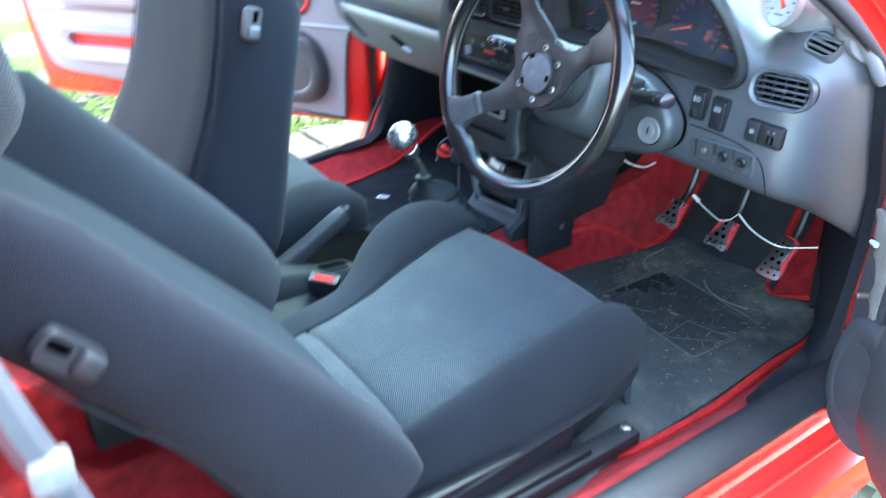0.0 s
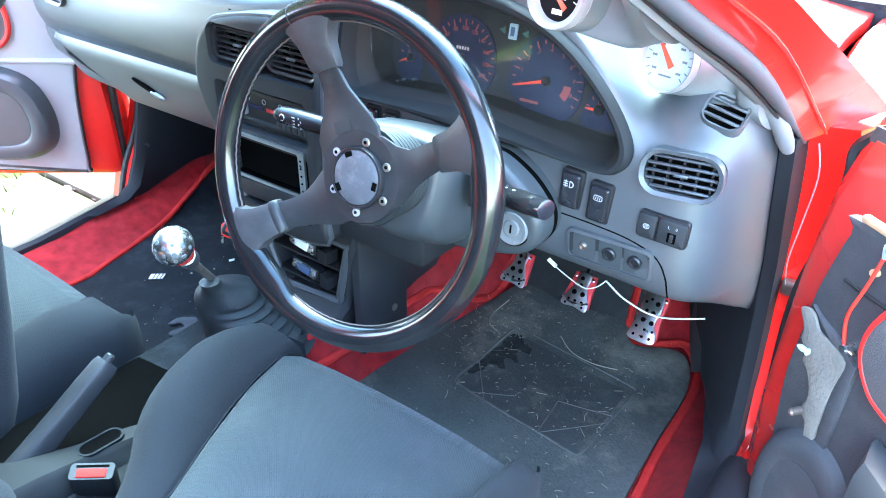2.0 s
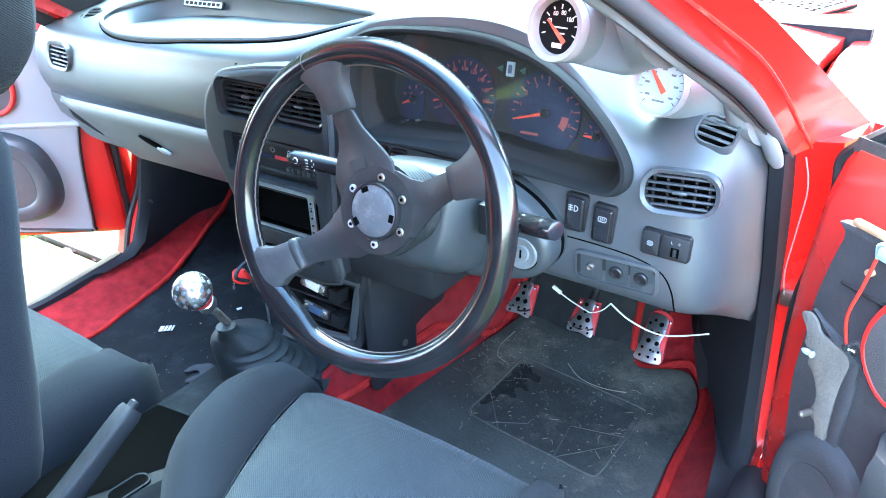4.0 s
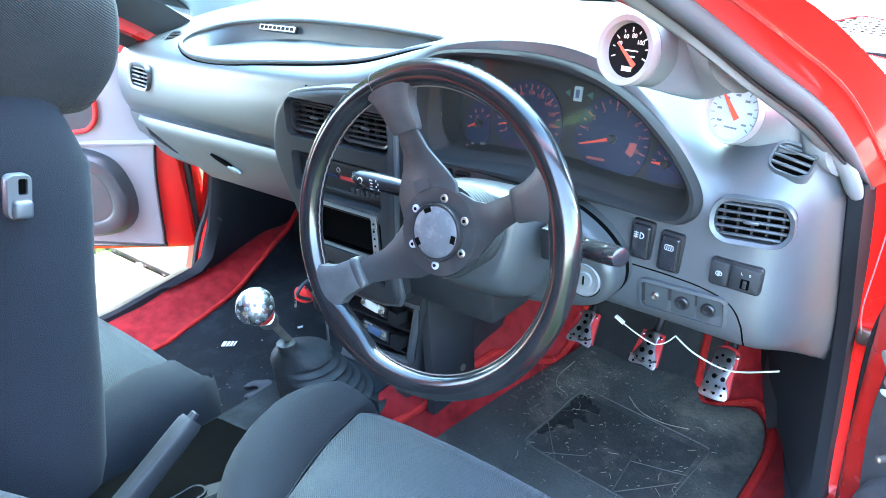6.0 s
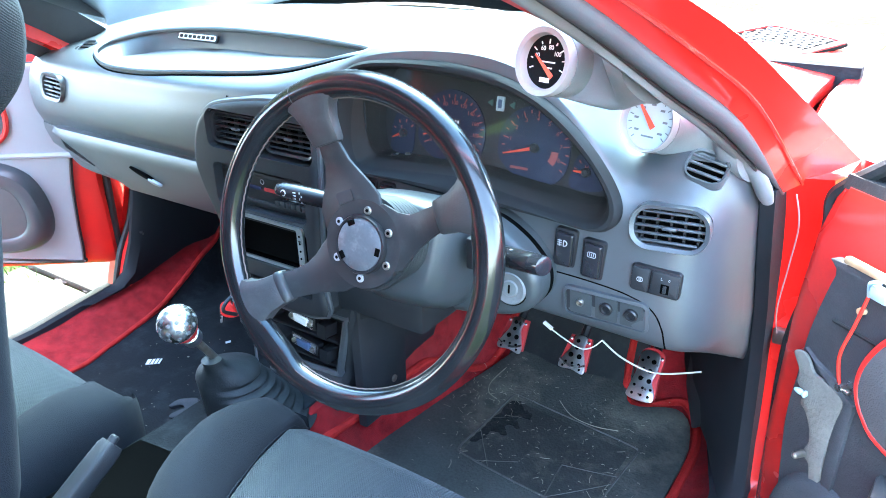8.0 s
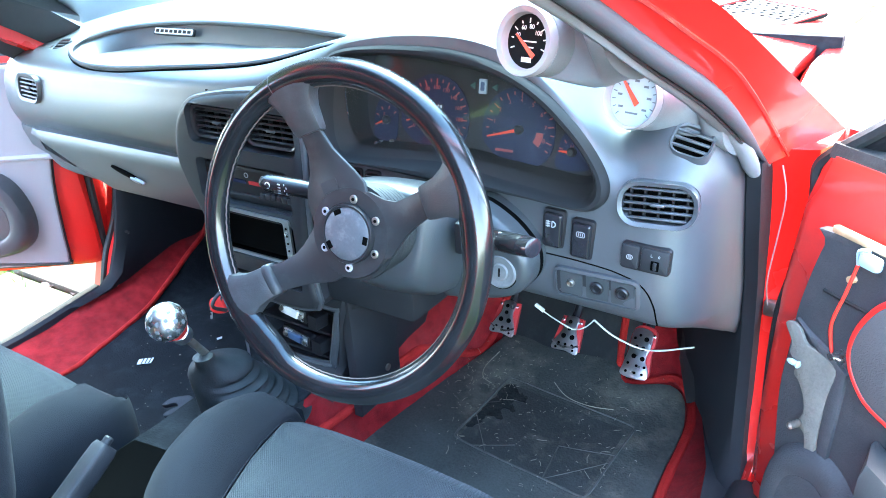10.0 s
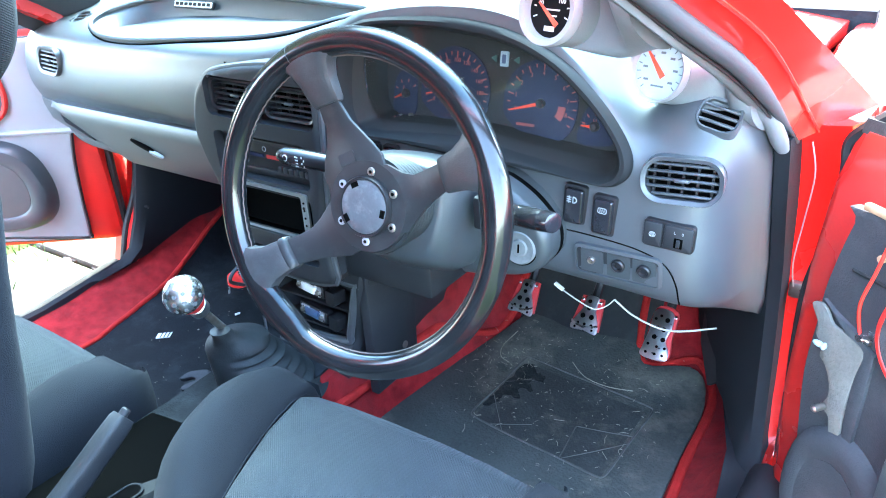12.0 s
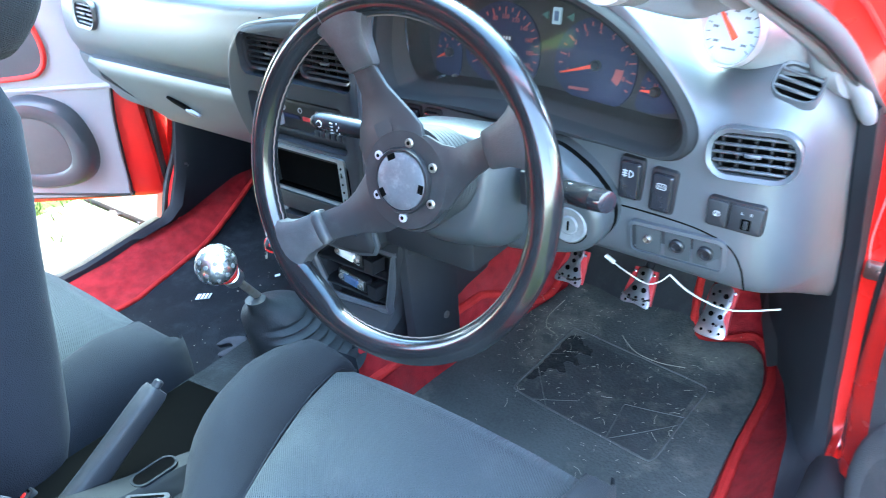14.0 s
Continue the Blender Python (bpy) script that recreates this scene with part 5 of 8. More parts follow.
my = frame_of((0.032, 0.145, 0.70), (0, -1, 0))
prism(c1, rounded(0.200, 0.056, 0.012, 5, 0.010, 0.058), -0.05, 0.06, my)
prism(c2, rounded(0.176, 0.062, 0.008, 5, 0.002, -0.022), -0.05, 0.06, my)
prism(c3, rounded(0.160, 0.100, 0.006, 5, 0.006, -0.118), -0.09, 0.06, my)
cut(fascia, [c1, c2, c3])
for cx, vw in ((-0.007, 0.098), (0.094, 0.090)):
    vent_grille(cx, 0.759, vw, 0.046, 0.013, (0, -1, 0.02), stack, 5, 0.150, 4, 0.004)
# black sheet behind the vents, painted as the shade of their depth
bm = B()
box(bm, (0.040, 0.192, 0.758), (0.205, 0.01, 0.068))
part("vent_back_shade", bm, PITCH, stack)
# heater panel
bm = B()
box(bm, (0.034, 0.160, 0.678), (0.176, 0.012, 0.062), 0.002)
hp = part("heater_panel", bm, BLACK, stack, "black heater panel with sliders and buttons")
for z0, z1 in ((0.701, 0.695), (0.660, 0.654)):
    bm = B()
    box(bm, (0.034, 0.153, (z0 + z1) / 2), (0.160, 0.004, 0.006), 0.001)
    part("slider_track", bm, PLASTIC_DARK, hp)
bm = B()
box(bm, (-0.010, 0.150, 0.672), (0.010, 0.010, 0.016), 0.002)
part("slider_knob", bm, PLASTIC_GREY, hp)
bm = B()
box(bm, (0.048, 0.1535, 0.678), (0.030, 0.002, 0.005), 0)
part("red_bar", bm, RED_PEDAL, hp)
bm = B()
box(bm, (0.012, 0.1535, 0.678), (0.030, 0.002, 0.005), 0)
part("blue_bar", bm, BLUE_DIAL, hp)
for k in range(6):
    bm = B()
    box(bm, (0.060 + 0.010 * k, 0.151, 0.664), (0.008, 0.006, 0.009), 0.0015)
    part("heater_button", bm, PLASTIC_DARK, hp)
for k in range(5):
    bm = B()
    tube(bm, [V(-0.035 + 0.032 * k + 0.0035 * math.cos(q), 0.1535, 0.688 + 0.0035 * math.sin(q)) for q in [2 * math.pi * j / 8 for j in range(8)]], 0.0006, 4, closed=True)
    part("heater_symbol", bm, SWITCH_INK, hp)
# radio slot: silver cage frame, and black sheets that paint the well's shade
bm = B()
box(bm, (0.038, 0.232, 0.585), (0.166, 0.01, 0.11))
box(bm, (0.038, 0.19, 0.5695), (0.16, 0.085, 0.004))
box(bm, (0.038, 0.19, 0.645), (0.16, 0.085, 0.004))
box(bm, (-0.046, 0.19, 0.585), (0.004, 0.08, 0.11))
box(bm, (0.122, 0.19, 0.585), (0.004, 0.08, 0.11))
part("radio_well_shade", bm, PITCH, stack)
mr = frame_of((0.036, 0.137, 0.607), (0, -1, 0.0))
bm = B()
o, i = rounded(0.156, 0.068, 0.003, 3), rounded(0.134, 0.059, 0.003, 3)
loft(bm, [[mr @ V(a, b, z) for a, b in q] for q, z in ((o, -0.004), (o, 0.0), (i, 0.0), (i, -0.003), (o, -0.004))], cap=False)
cage = part("radio_cage", bm, ALU, stack, "bare metal radio mounting frame")
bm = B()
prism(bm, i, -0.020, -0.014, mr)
part("cage_back_shade", bm, PITCH, cage)
for sx in (-0.072, 0.072):
    for k in range(5):
        bm = B()
        prism(bm, circle(0.0016, 8, sx, -0.022 + 0.011 * k), 0.0, 0.0008, mr)
        part("cage_hole", bm, PITCH, cage)
bm = B()
box(bm, (0.036, 0.165, 0.553), (0.158, 0.044, 0.026), 0.002)
part("slot_shelf", bm, PLASTIC_DARK, stack)

# lower console: a frame with a recess that holds two connector plates
lc = thing("lower_console", (0.04, 0.2, 0.33), "black lower console with a framed recess and two connectors", "console")
bm = B()
rg = []
for z, y0, l, r in ((0.512, 0.182, -0.062, 0.161), (0.49, 0.178, -0.062, 0.158), (0.46, 0.182, -0.056, 0.150), (0.42, 0.188, -0.047, 0.139), (0.385, 0.192, -0.040, 0.129), (0.365, 0.180, -0.038, 0.122), (0.345, 0.160, -0.036, 0.116), (0.31, 0.160, -0.036, 0.112)):
    rg.append([V(l, 0.40, z), V(l, y0 + 0.012, z), V(l + 0.010, y0, z), V(r - 0.010, y0, z), V(r, y0 + 0.012, z), V(r + 0.012, 0.30, z), V(r + 0.016, 0.40, z)])
loft(bm, rg)
lcb = part("console_moulding", bm, PLASTIC_DARK, lc, angle=50)
cr = B()
q = [(-0.046, 0.476), (-0.040, 0.484), (0.130, 0.490), (0.138, 0.482), (0.112, 0.398), (0.098, 0.376), (-0.012, 0.366), (-0.022, 0.376)]
mq = Matrix(((1, 0, 0, 0), (0, 0, -1, 0), (0, 1, 0, 0), (0, 0, 0, 1)))
prism(cr, [(x, z) for x, z in q], -0.235, -0.10, mq)
cut(lcb, [cr])
bm = B()
tube(bm, [V(x, 0.180 + 0.10 * max(0, 0.46 - z) + 0.004, z) for x, z in smooth(q, 64, True)], 0.0068, 8, closed=True)
part("recess_frame", bm, PLASTIC, lcb)
for zz in (0.448, 0.405):
    bm = B()
    box(bm, (0.040, 0.215, zz - 0.014), (0.140, 0.05, 0.004), 0.001)
    part("recess_shelf", bm, BLACK, lcb)
for cx, cz, ins in ((0.042, 0.458, WHITE), (0.042, 0.414, BLUE_SCREEN)):
    m = frame_of((cx, 0.186, cz), (-0.1, -1, 0.05)) @ Matrix.Rotation(radians(-3), 4, "Z")
    bm = B()
    prism(bm, rounded(0.062, 0.020, 0.003), -0.012, 0.0, m)
    prism(bm, rounded(0.018, 0.022, 0.002, cx=0.048), -0.02, 0.004, m)
    cn = part("connector", bm, BLACK, lcb, "metal multi-pin connector socket")
    bm = B()
    prism(bm, rounded(0.052, 0.016, 0.002), 0.0, 0.002, m)
    part("connector_plate", bm, CHROME, cn)
    bm = B()
    prism(bm, [(-0.015, 0.006), (0.015, 0.006), (0.0135, -0.006), (-0.0135, -0.006)], 0.002, 0.005, m, 0.001)
    part("connector_face", bm, ins, cn)
    for sx in (-0.0215, 0.0215):
        bm = B()
        lathe(bm, [(0.0036, 0.002), (0.0036, 0.006), (0.002, 0.0065)], m @ Matrix.Translation((sx, 0, 0)), 8)
        part("connector_screw", bm, STEEL, cn)
# cigar lighter between stack and column
m = frame_of((0.105, 0.168, 0.515), (0, -1, 0.1))
bm = B()
lathe(bm, [(0.013, -0.01), (0.013, 0.003), (0.010, 0.004), (0.009, 0.0), (0.009, -0.008)], m, 20)
cl_ = part("lighter_socket", bm, CHROME, lc, "chrome-rimmed lighter socket")
bm = B()
lathe(bm, [(0.008, -0.012), (0.008, -0.004)], m, 16)
part("socket_well", bm, PITCH, cl_)
# black side panel of the console in the driver's footwell
bm = B()
prism(bm, [(0.188, 0.30), (0.184, 0.52), (0.296, 0.52), (0.290, 0.30)], -0.008, 0.008, Matrix(((0, 0, 1, 0.150), (1, 0, 0, 0), (0, 1, 0, 0), (0, 0, 0, 1))), 0.004)
sp = part("side_panel", bm, PLASTIC_DARK, lc)
bm = B()
lathe(bm, [(0.006, 0), (0.006, 0.002), (0.003, 0.003)], frame_of((0.158, 0.258, 0.352), (1, 0, 0)), 12)
part("screw", bm, STEEL, sp)
bm = B()
box(bm, (0.215, 0.215, 0.548), (0.15, 0.10, 0.066), 0.008)
part("knee_panel", bm, PLASTIC_DARK, lc)
# loose metal bracket on the console's flank
bm = B()
tube(bm, smooth([(-0.052, 0.14, 0.46), (-0.058, 0.12, 0.475), (-0.058, 0.14, 0.49), (-0.05, 0.17, 0.49)], 14), 0.003, 6)
box(bm, (-0.045, 0.16, 0.455), (0.02, 0.03, 0.03), 0.004)
part("wiring_bracket", bm, BLACK, lc)
bm = B()
tube(bm, [(-0.032, 0.150, 0.33), (-0.034, 0.152, 0.44)], 0.0022, 6)
part("metal_edge", bm, ALU, lc)
# red plug hanging beside the console
rp = thing("red_plug", (-0.075, 0.15, 0.44), "small red plastic plug with bare contacts", "plug")
m = frame_of((-0.085, 0.15, 0.452), (0.3, -1, 0.3))
bm = B()
prism(bm, smooth([(-0.012, 0.010), (0.0, 0.016), (0.014, 0.004), (0.018, -0.006), (0.002, -0.010), (-0.010, -0.006)], 20, True), -0.006, 0.006, m, 0.003)
rb = part("plug_body", bm, RED_TRIM, rp)
for a, b in ((-0.012, -0.010), (-0.014, 0.004), (0.006, 0.016)):
    bm = B()
    lathe(bm, [(0.002, 0), (0.002, 0.010), (0.001, 0.011)], m @ Matrix.Translation((a, b, 0)) @ Matrix.Rotation(radians(90), 4, "X"), 6)
    part("plug_contact", bm, CHROME, rb)
bm = B()
tube(bm, smooth([(-0.080, 0.158, 0.450), (-0.07, 0.172, 0.458), (-0.055, 0.18, 0.455), (-0.045, 0.19, 0.45)], 14), 0.002, 6)
part("plug_lead", bm, BLACK, rp)

# ---------------------------------------------------------------- steering wheel and column
WC, WT, WY = V(0.341, 0.001, 0.725), 14.2, 3.4
WM = frame_of(WC, (math.sin(radians(WY)) * math.cos(radians(WT)), -math.cos(radians(WY)) * math.cos(radians(WT)), math.sin(radians(WT))))
wheel = thing("steering_wheel", tuple(WC), "black leather three-spoke sports steering wheel, turned off centre", "steering wheel")
RIM, DISH = 0.1585, 0.022
bm = B()
N = 120
rings = []
for i in range(N):
    a = 2 * math.pi * i / N
    d = math.degrees(a) % 360
    grip = max(math.exp(-(((d - 234) / 13) ** 4)), math.exp(-(((d - 12) / 12) ** 4)) * 0.5)
    rr = 0.0128 + 0.0008 * grip
    ring = []
    for j in range(16):
        q = 2 * math.pi * j / 16
        cr_ = rr * math.cos(q)
        if cr_ < 0:
            cr_ *= 1.05 + 0.50 * grip
        p = RIM + cr_
        ring.append(WM @ V(p * math.cos(a), p * math.sin(a), DISH + rr * 1.02 * math.sin(q)))
    rings.append(ring)
loft(bm, rings, loop=True)
rim = part("rim", bm, LEATHER, wheel, "shiny worn black leather rim", 60)
bm = B()
tube(bm, [WM @ V((RIM - 0.0134) * math.cos(2 * math.pi * i / 200), (RIM - 0.0134) * math.sin(2 * math.pi * i / 200), DISH + 0.0005 * (-1) ** i) for i in range(200)], 0.0010, 4, closed=True)
part("stitching", bm, material("brown_thread", (0.081, 0.0576, 0.0504), 0.8), rim)
for a in (119,):
    bm = B()
    q = radians(a)
    tube(bm, [WM @ V((RIM + 0.0131 * math.cos(t)) * math.cos(q), (RIM + 0.0131 * math.cos(t)) * math.sin(q), DISH + 0.0134 * math.sin(t)) for t in [2 * math.pi * k / 16 for k in range(16)]], 0.0004, 4, closed=True)
    part("leather_seam", bm, material("seam_grey", (0.030, 0.029, 0.028), 0.7), rim)
# one flat pressed plate: hub and three spokes, bent up to the rim
HM = WM @ Matrix.Translation((0.0045, 0.001, 0))
# angle, then half widths along the spoke on its two sides
for a, wp, wm in ((113.0, (0.036, 0.037, 0.0305, 0.0215, 0.0145, 0.0122, 0.0125, 0.014, 0.015), (0.036, 0.038, 0.031, 0.0235, 0.0160, 0.0125, 0.0125, 0.014, 0.015)), (25.5, (0.036, 0.030, 0.0175, 0.0115, 0.0118, 0.0128, 0.0130, 0.014, 0.015), (0.036, 0.038, 0.0295, 0.0225, 0.0172, 0.0132, 0.0130, 0.014, 0.015)), (216.0, (0.036, 0.035, 0.0295, 0.0240, 0.0200, 0.0148, 0.0130, 0.014, 0.015), (0.030, 0.020, 0.0142, 0.0110, 0.0112, 0.0138, 0.0150, 0.015, 0.016))):
    R = WM @ Matrix.Rotation(radians(a), 4, "Z")
    bm = B()
    rows = []
    for r, p_, m_ in zip((0.020, 0.042, 0.056, 0.069, 0.084, 0.104, 0.120, 0.142, 0.153), smooth([(r, w) for r, w in zip(range(9), wp)], 9), smooth([(r, w) for r, w in zip(range(9), wm)], 9)):
        h = float(np.interp(r, [0.02, 0.05, 0.07, 0.09, 0.12, 0.142, 0.153], [0, 0, 0.002, 0.006, 0.015, 0.020, 0.021]))
        p_, m_ = p_[1], m_[1]
        rows.append([R @ V(r, y, z) for y, z in ((-m_, h), (-m_, h + 0.0035), (-m_ + 0.001, h + 0.0042), (p_ - 0.001, h + 0.0042), (p_, h + 0.0035), (p_, h))])
    loft(bm, rows)
    sp_ = part("spoke", bm, SPOKE, wheel, "satin black metal spoke")
    bm = B()
    rows = []
    for r, w, h, t in ((0.104, 0.0150, 0.0115, 0.0062), (0.107, 0.0165, 0.0125, 0.0078), (0.116, 0.0175, 0.015, 0.0092), (0.128, 0.0190, 0.018, 0.0102), (0.140, 0.0240, 0.0205, 0.0112), (0.152, 0.034, 0.0215, 0.0116)):
        rows.append([R @ V(r, y, h + z) for y, z in smooth([(-w, 0), (-w * 0.9, t * 0.85), (0, t), (w * 0.9, t * 0.85), (w, 0), (w * 0.9, -t * 0.7), (0, -t * 0.8), (-w * 0.9, -t * 0.7)], 20, True)])
    loft(bm, rows)
    part("spoke_boot", bm, material("sleeve_leather", (0.0288, 0.0297, 0.0324), 0.42, vary=0.2, scale=30, bump=0.12, fine=600, spec=0.4, dirt=(0.09, 0.09, 0.0936), dirt_scale=30, dirt_amount=0.25), sp_, "leather sleeve at the spoke's end")
    bm = B()
    rows = []
    for r, w, h, t in ((0.101, 0.0158, 0.0105, 0.0066), (0.1025, 0.0172, 0.0110, 0.0084), (0.1075, 0.0178, 0.0125, 0.0096), (0.1090, 0.0168, 0.0130, 0.0090)):
        rows.append([R @ V(r, y, h + z) for y, z in smooth([(-w, 0), (-w * 0.9, t * 0.85), (0, t), (w * 0.9, t * 0.85), (w, 0), (w * 0.9, -t * 0.7), (0, -t * 0.8), (-w * 0.9, -t * 0.7)], 20, True)])
    loft(bm, rows)
    if a > 200:
        part("sleeve_cuff", bm, SPOKE, sp_)
    else:
        bm.free()
bm = B()
lathe(bm, [(0.020, -0.004), (0.046, -0.004), (0.0465, 0.003), (0.0455, 0.0045), (0.030, 0.0045)], HM, 48)
hub = part("hub_plate", bm, SPOKE, wheel)
# left and lower bolts in pale grey, painting in the sky they reflect
for a in (84, 149, 213, 272, 333, 29):
    q = radians(a)
    m = HM @ Matrix.Translation((0.0352 * math.cos(q), 0.0352 * math.sin(q), 0.0045))
    bm = B()
    lathe(bm, [(0.0044, 0), (0.0044, 0.0012), (0.0036, 0.002), (0.0020, 0.002)], m, 16, cap=True)
    bo = part("hub_bolt", bm, STEEL if a in (333, 29, 84) else PLASTIC_LIGHT, hub, "socket-head bolt")
    bm = B()
    prism(bm, circle(0.0019, 6), 0.002, 0.0024, m)
    part("bolt_socket", bm, PITCH, bo)
bm = B()
lathe(bm, [(0.0305, 0.003), (0.0305, 0.009), (0.0295, 0.011), (0.0275, 0.011), (0.0268, 0.0085)], HM, 40)
ring_ = part("horn_ring", bm, BLACK, wheel)
bm = B()
lathe(bm, [(0.0268, 0.006), (0.0268, 0.0098), (0.0255, 0.0108), (0.015, 0.0112), (0.001, 0.0112)], HM, 36)
cap_ = part("horn_cap", bm, material("worn_cap", (0.0612, 0.0666, 0.0774), 0.5, vary=0.2, scale=60, dirt=(0.198, 0.198, 0.216), dirt_scale=80, dirt_amount=0.5), ring_, "scuffed dark horn blank")
for a in (118, 352, 215):
    bm = B()
    q = radians(a)
    box(bm, (0.0235, 0, 0.0113), (0.005, 0.008, 0.0012), 0, HM @ Matrix.Rotation(q, 4, "Z"))
    part("cap_notch", bm, PITCH, cap_)
bm = B()
m = WM @ Matrix.Rotation(radians(116), 4, "Z")
prism(bm, rounded(0.012, 0.020, 0.002, cx=0.050), 0.0046, 0.0052, m)
part("maker_plate", bm, PLASTIC_DARK, wheel)
# ribbed collapsible boss behind the wheel
bm = B()
prof = [(0.050, -0.004)]
for k in range(7):
    z = -0.006 - 0.007 * k
    prof += [(0.050 - 0.001 * k, z), (0.0505 - 0.001 * k, z - 0.003), (0.046 - 0.001 * k, z - 0.005)]
prof += [(0.040, -0.060), (0.040, -0.075)]
lathe(bm, prof, HM, 36)
part("boss", bm, RUBBER, wheel, "ribbed black steering boss", 30)

col = thing("steering_column", (0.345, 0.1, 0.60), "grey plastic steering column shroud with stalks and ignition lock", "steering column")
bm = B()
CM = WM
rows = []
for z, w, hu, hd in ((-0.052, 0.050, 0.036, 0.050), (-0.055, 0.058, 0.041, 0.060), (-0.075, 0.066, 0.045, 0.074), (-0.11, 0.070, 0.044, 0.084), (-0.16, 0.070, 0.036, 0.084), (-0.22, 0.068, 0.026, 0.080)):
    rows.append([CM @ V(x, y, z) for x, y in smooth([(w, 0), (w * 0.92, hu * 0.8), (w * 0.4, hu), (-w * 0.4, hu), (-w * 0.92, hu * 0.8), (-w, 0), (-w * 0.85, -hd * 0.8), (-w * 0.4, -hd), (w * 0.4, -hd), (w * 0.85, -hd * 0.8)], 32, True)])
loft(bm, rows)
shroud = part("shroud", bm, ARM, col, angle=50)
# ignition lock on its right flank
IG = V(0.448, 0.119, 0.652)
m = frame_of(IG, (0.05, -1, 0.12))
bm = B()
DM = Matrix(((1, 0, 0, 0), (0, 0, -1, 0), (0, 1, 0, 0), (0, 0, 0, 1)))
FLANK = smooth([(0.36, 0.722), (0.409, 0.721), (0.427, 0.716), (0.445, 0.706), (0.457, 0.697), (0.467, 0.687), (0.475, 0.677), (0.480, 0.665), (0.480, 0.649), (0.475, 0.636), (0.464, 0.624), (0.444, 0.614), (0.411, 0.607), (0.36, 0.607)], 44, True)
prism(bm, [(p[0], p[1]) for p in FLANK], -0.152, -0.1185, DM, 0.012, 5)
part("lock_housing", bm, ARM, shroud)
bm = B()
mid = (0.42, 0.664)
prism(bm, [(mid[0] + (p[0] - mid[0]) * 1.006, mid[1] + (p[1] - mid[1]) * 1.005) for p in FLANK], -0.156, -0.149, DM)
part("shroud_gap", bm, PITCH, shroud, "dark gap round the column shroud")
bm = B()
prism(bm, [(p[0], p[1]) for p in FLANK], -0.205, -0.155, DM)
part("rear_shroud", bm, ARM, shroud)
bm = B()
box(bm, (0.4225, 0.1005, 0.7005), (0.016, 0.040, 0.036), 0.003)
part("stalk_socket", bm, BLACK, shroud)
bm = B()
lathe(bm, [(0.0190, -0.006), (0.0190, 0.002), (0.0172, 0.0042), (0.0115, 0.0025)], m, 36)
part("lock_ring", bm, LOCK, shroud, "brushed ignition ring with worn lettering")
bm = B()
tube(bm, [m @ V(0.0196 * math.cos(2 * math.pi * k / 36), 0.0196 * math.sin(2 * math.pi * k / 36), -0.0002) for k in range(36)], 0.0011, 5, closed=True)
part("lock_groove", bm, PITCH, shroud)
bm = B()
lathe(bm, [(0.0098, -0.002), (0.0098, 0.003), (0.0085, 0.0045), (0.001, 0.0045)], m, 28)
part("key_barrel", bm, LOCK, shroud)
bm = B()
prism(bm, rounded(0.0022, 0.010, 0.0009, 3), 0.0045, 0.005, m)
part("key_slot", bm, PITCH, shroud)
# stalks
STALK = material("black_stalk", (0.0108, 0.0108, 0.0126), 0.26, vary=0.15, scale=30, spec=0.25)


def stalk(base, tip, name):
    b, t = Vector(base), Vector(tip)
    d = (t - b).normalized()
    L = (t - b).length
    fm = frame_of(b, d, (0, 0, 1))
    bm = B()
    rows = []
    for f, w, h in ((0, 0.007, 0.006), (0.35, 0.0085, 0.0075), (0.45, 0.012, 0.010), (0.8, 0.0125, 0.0105), (0.93, 0.0115, 0.0098), (1.0, 0.007, 0.006)):
        rows.append([fm @ V(w * math.cos(q), h * math.sin(q), f * L) for q in [2 * math.pi * k / 14 for k in range(14)]])
    loft(bm, rows)
    s = part(name, bm, STALK, col, "black stalk with white symbols")
    return s, fm, L


s1, fm, L = stalk((0.412, 0.096, 0.7015), (0.515, 0.061, 0.7195), "light_stalk")
bm = B()
rows = [[fm @ V(r * math.cos(q), r * 0.86 * math.sin(q), z) for q in [2 * math.pi * k / 14 for k in range(14)]] for r, z in ((0.0115, L - 0.012), (0.0122, L - 0.010), (0.0110, L + 0.003), (0.008, L + 0.004))]
loft(bm, rows)
part("stalk_tip", bm, BLACK_GLOSS, s1)
bm = B()
for k in range(3):
    for j in range(3 - (k == 2)):
        f = 0.50 + 0.12 * j
        q = radians(18 + 28 * k)
        p = V(0.412 + 0.103 * f, 0.096 - 0.035 * f - 0.0103 * math.cos(q), 0.7015 + 0.018 * f + 0.0103 * math.sin(q))
        box(bm, tuple(p), (0.0045, 0.0012, 0.0014), 0)
part("stalk_print", bm, SWITCH_INK, s1)
s2, fm, L = stalk((0.285, 0.078, 0.725), (0.165, 0.058, 0.733), "wiper_stalk")
bm = B()
for k in range(4):
    box(bm, (0.198, 0.0515, 0.7365 - 0.0036 * k), (0.0042, 0.0006, 0.0014), 0)
    box(bm, (0.206 + 0.003 * (k % 2), 0.0518, 0.7370 - 0.0036 * k), (0.0011, 0.0006, 0.0022), 0)
tube(bm, [V(0.182 + 0.0035 * math.cos(q), 0.0495, 0.734 + 0.0035 * math.sin(q)) for q in [2 * math.pi * j / 10 for j in range(10)]], 0.0007, 4, closed=True)
part("stalk_print", bm, SWITCH_INK, s2)

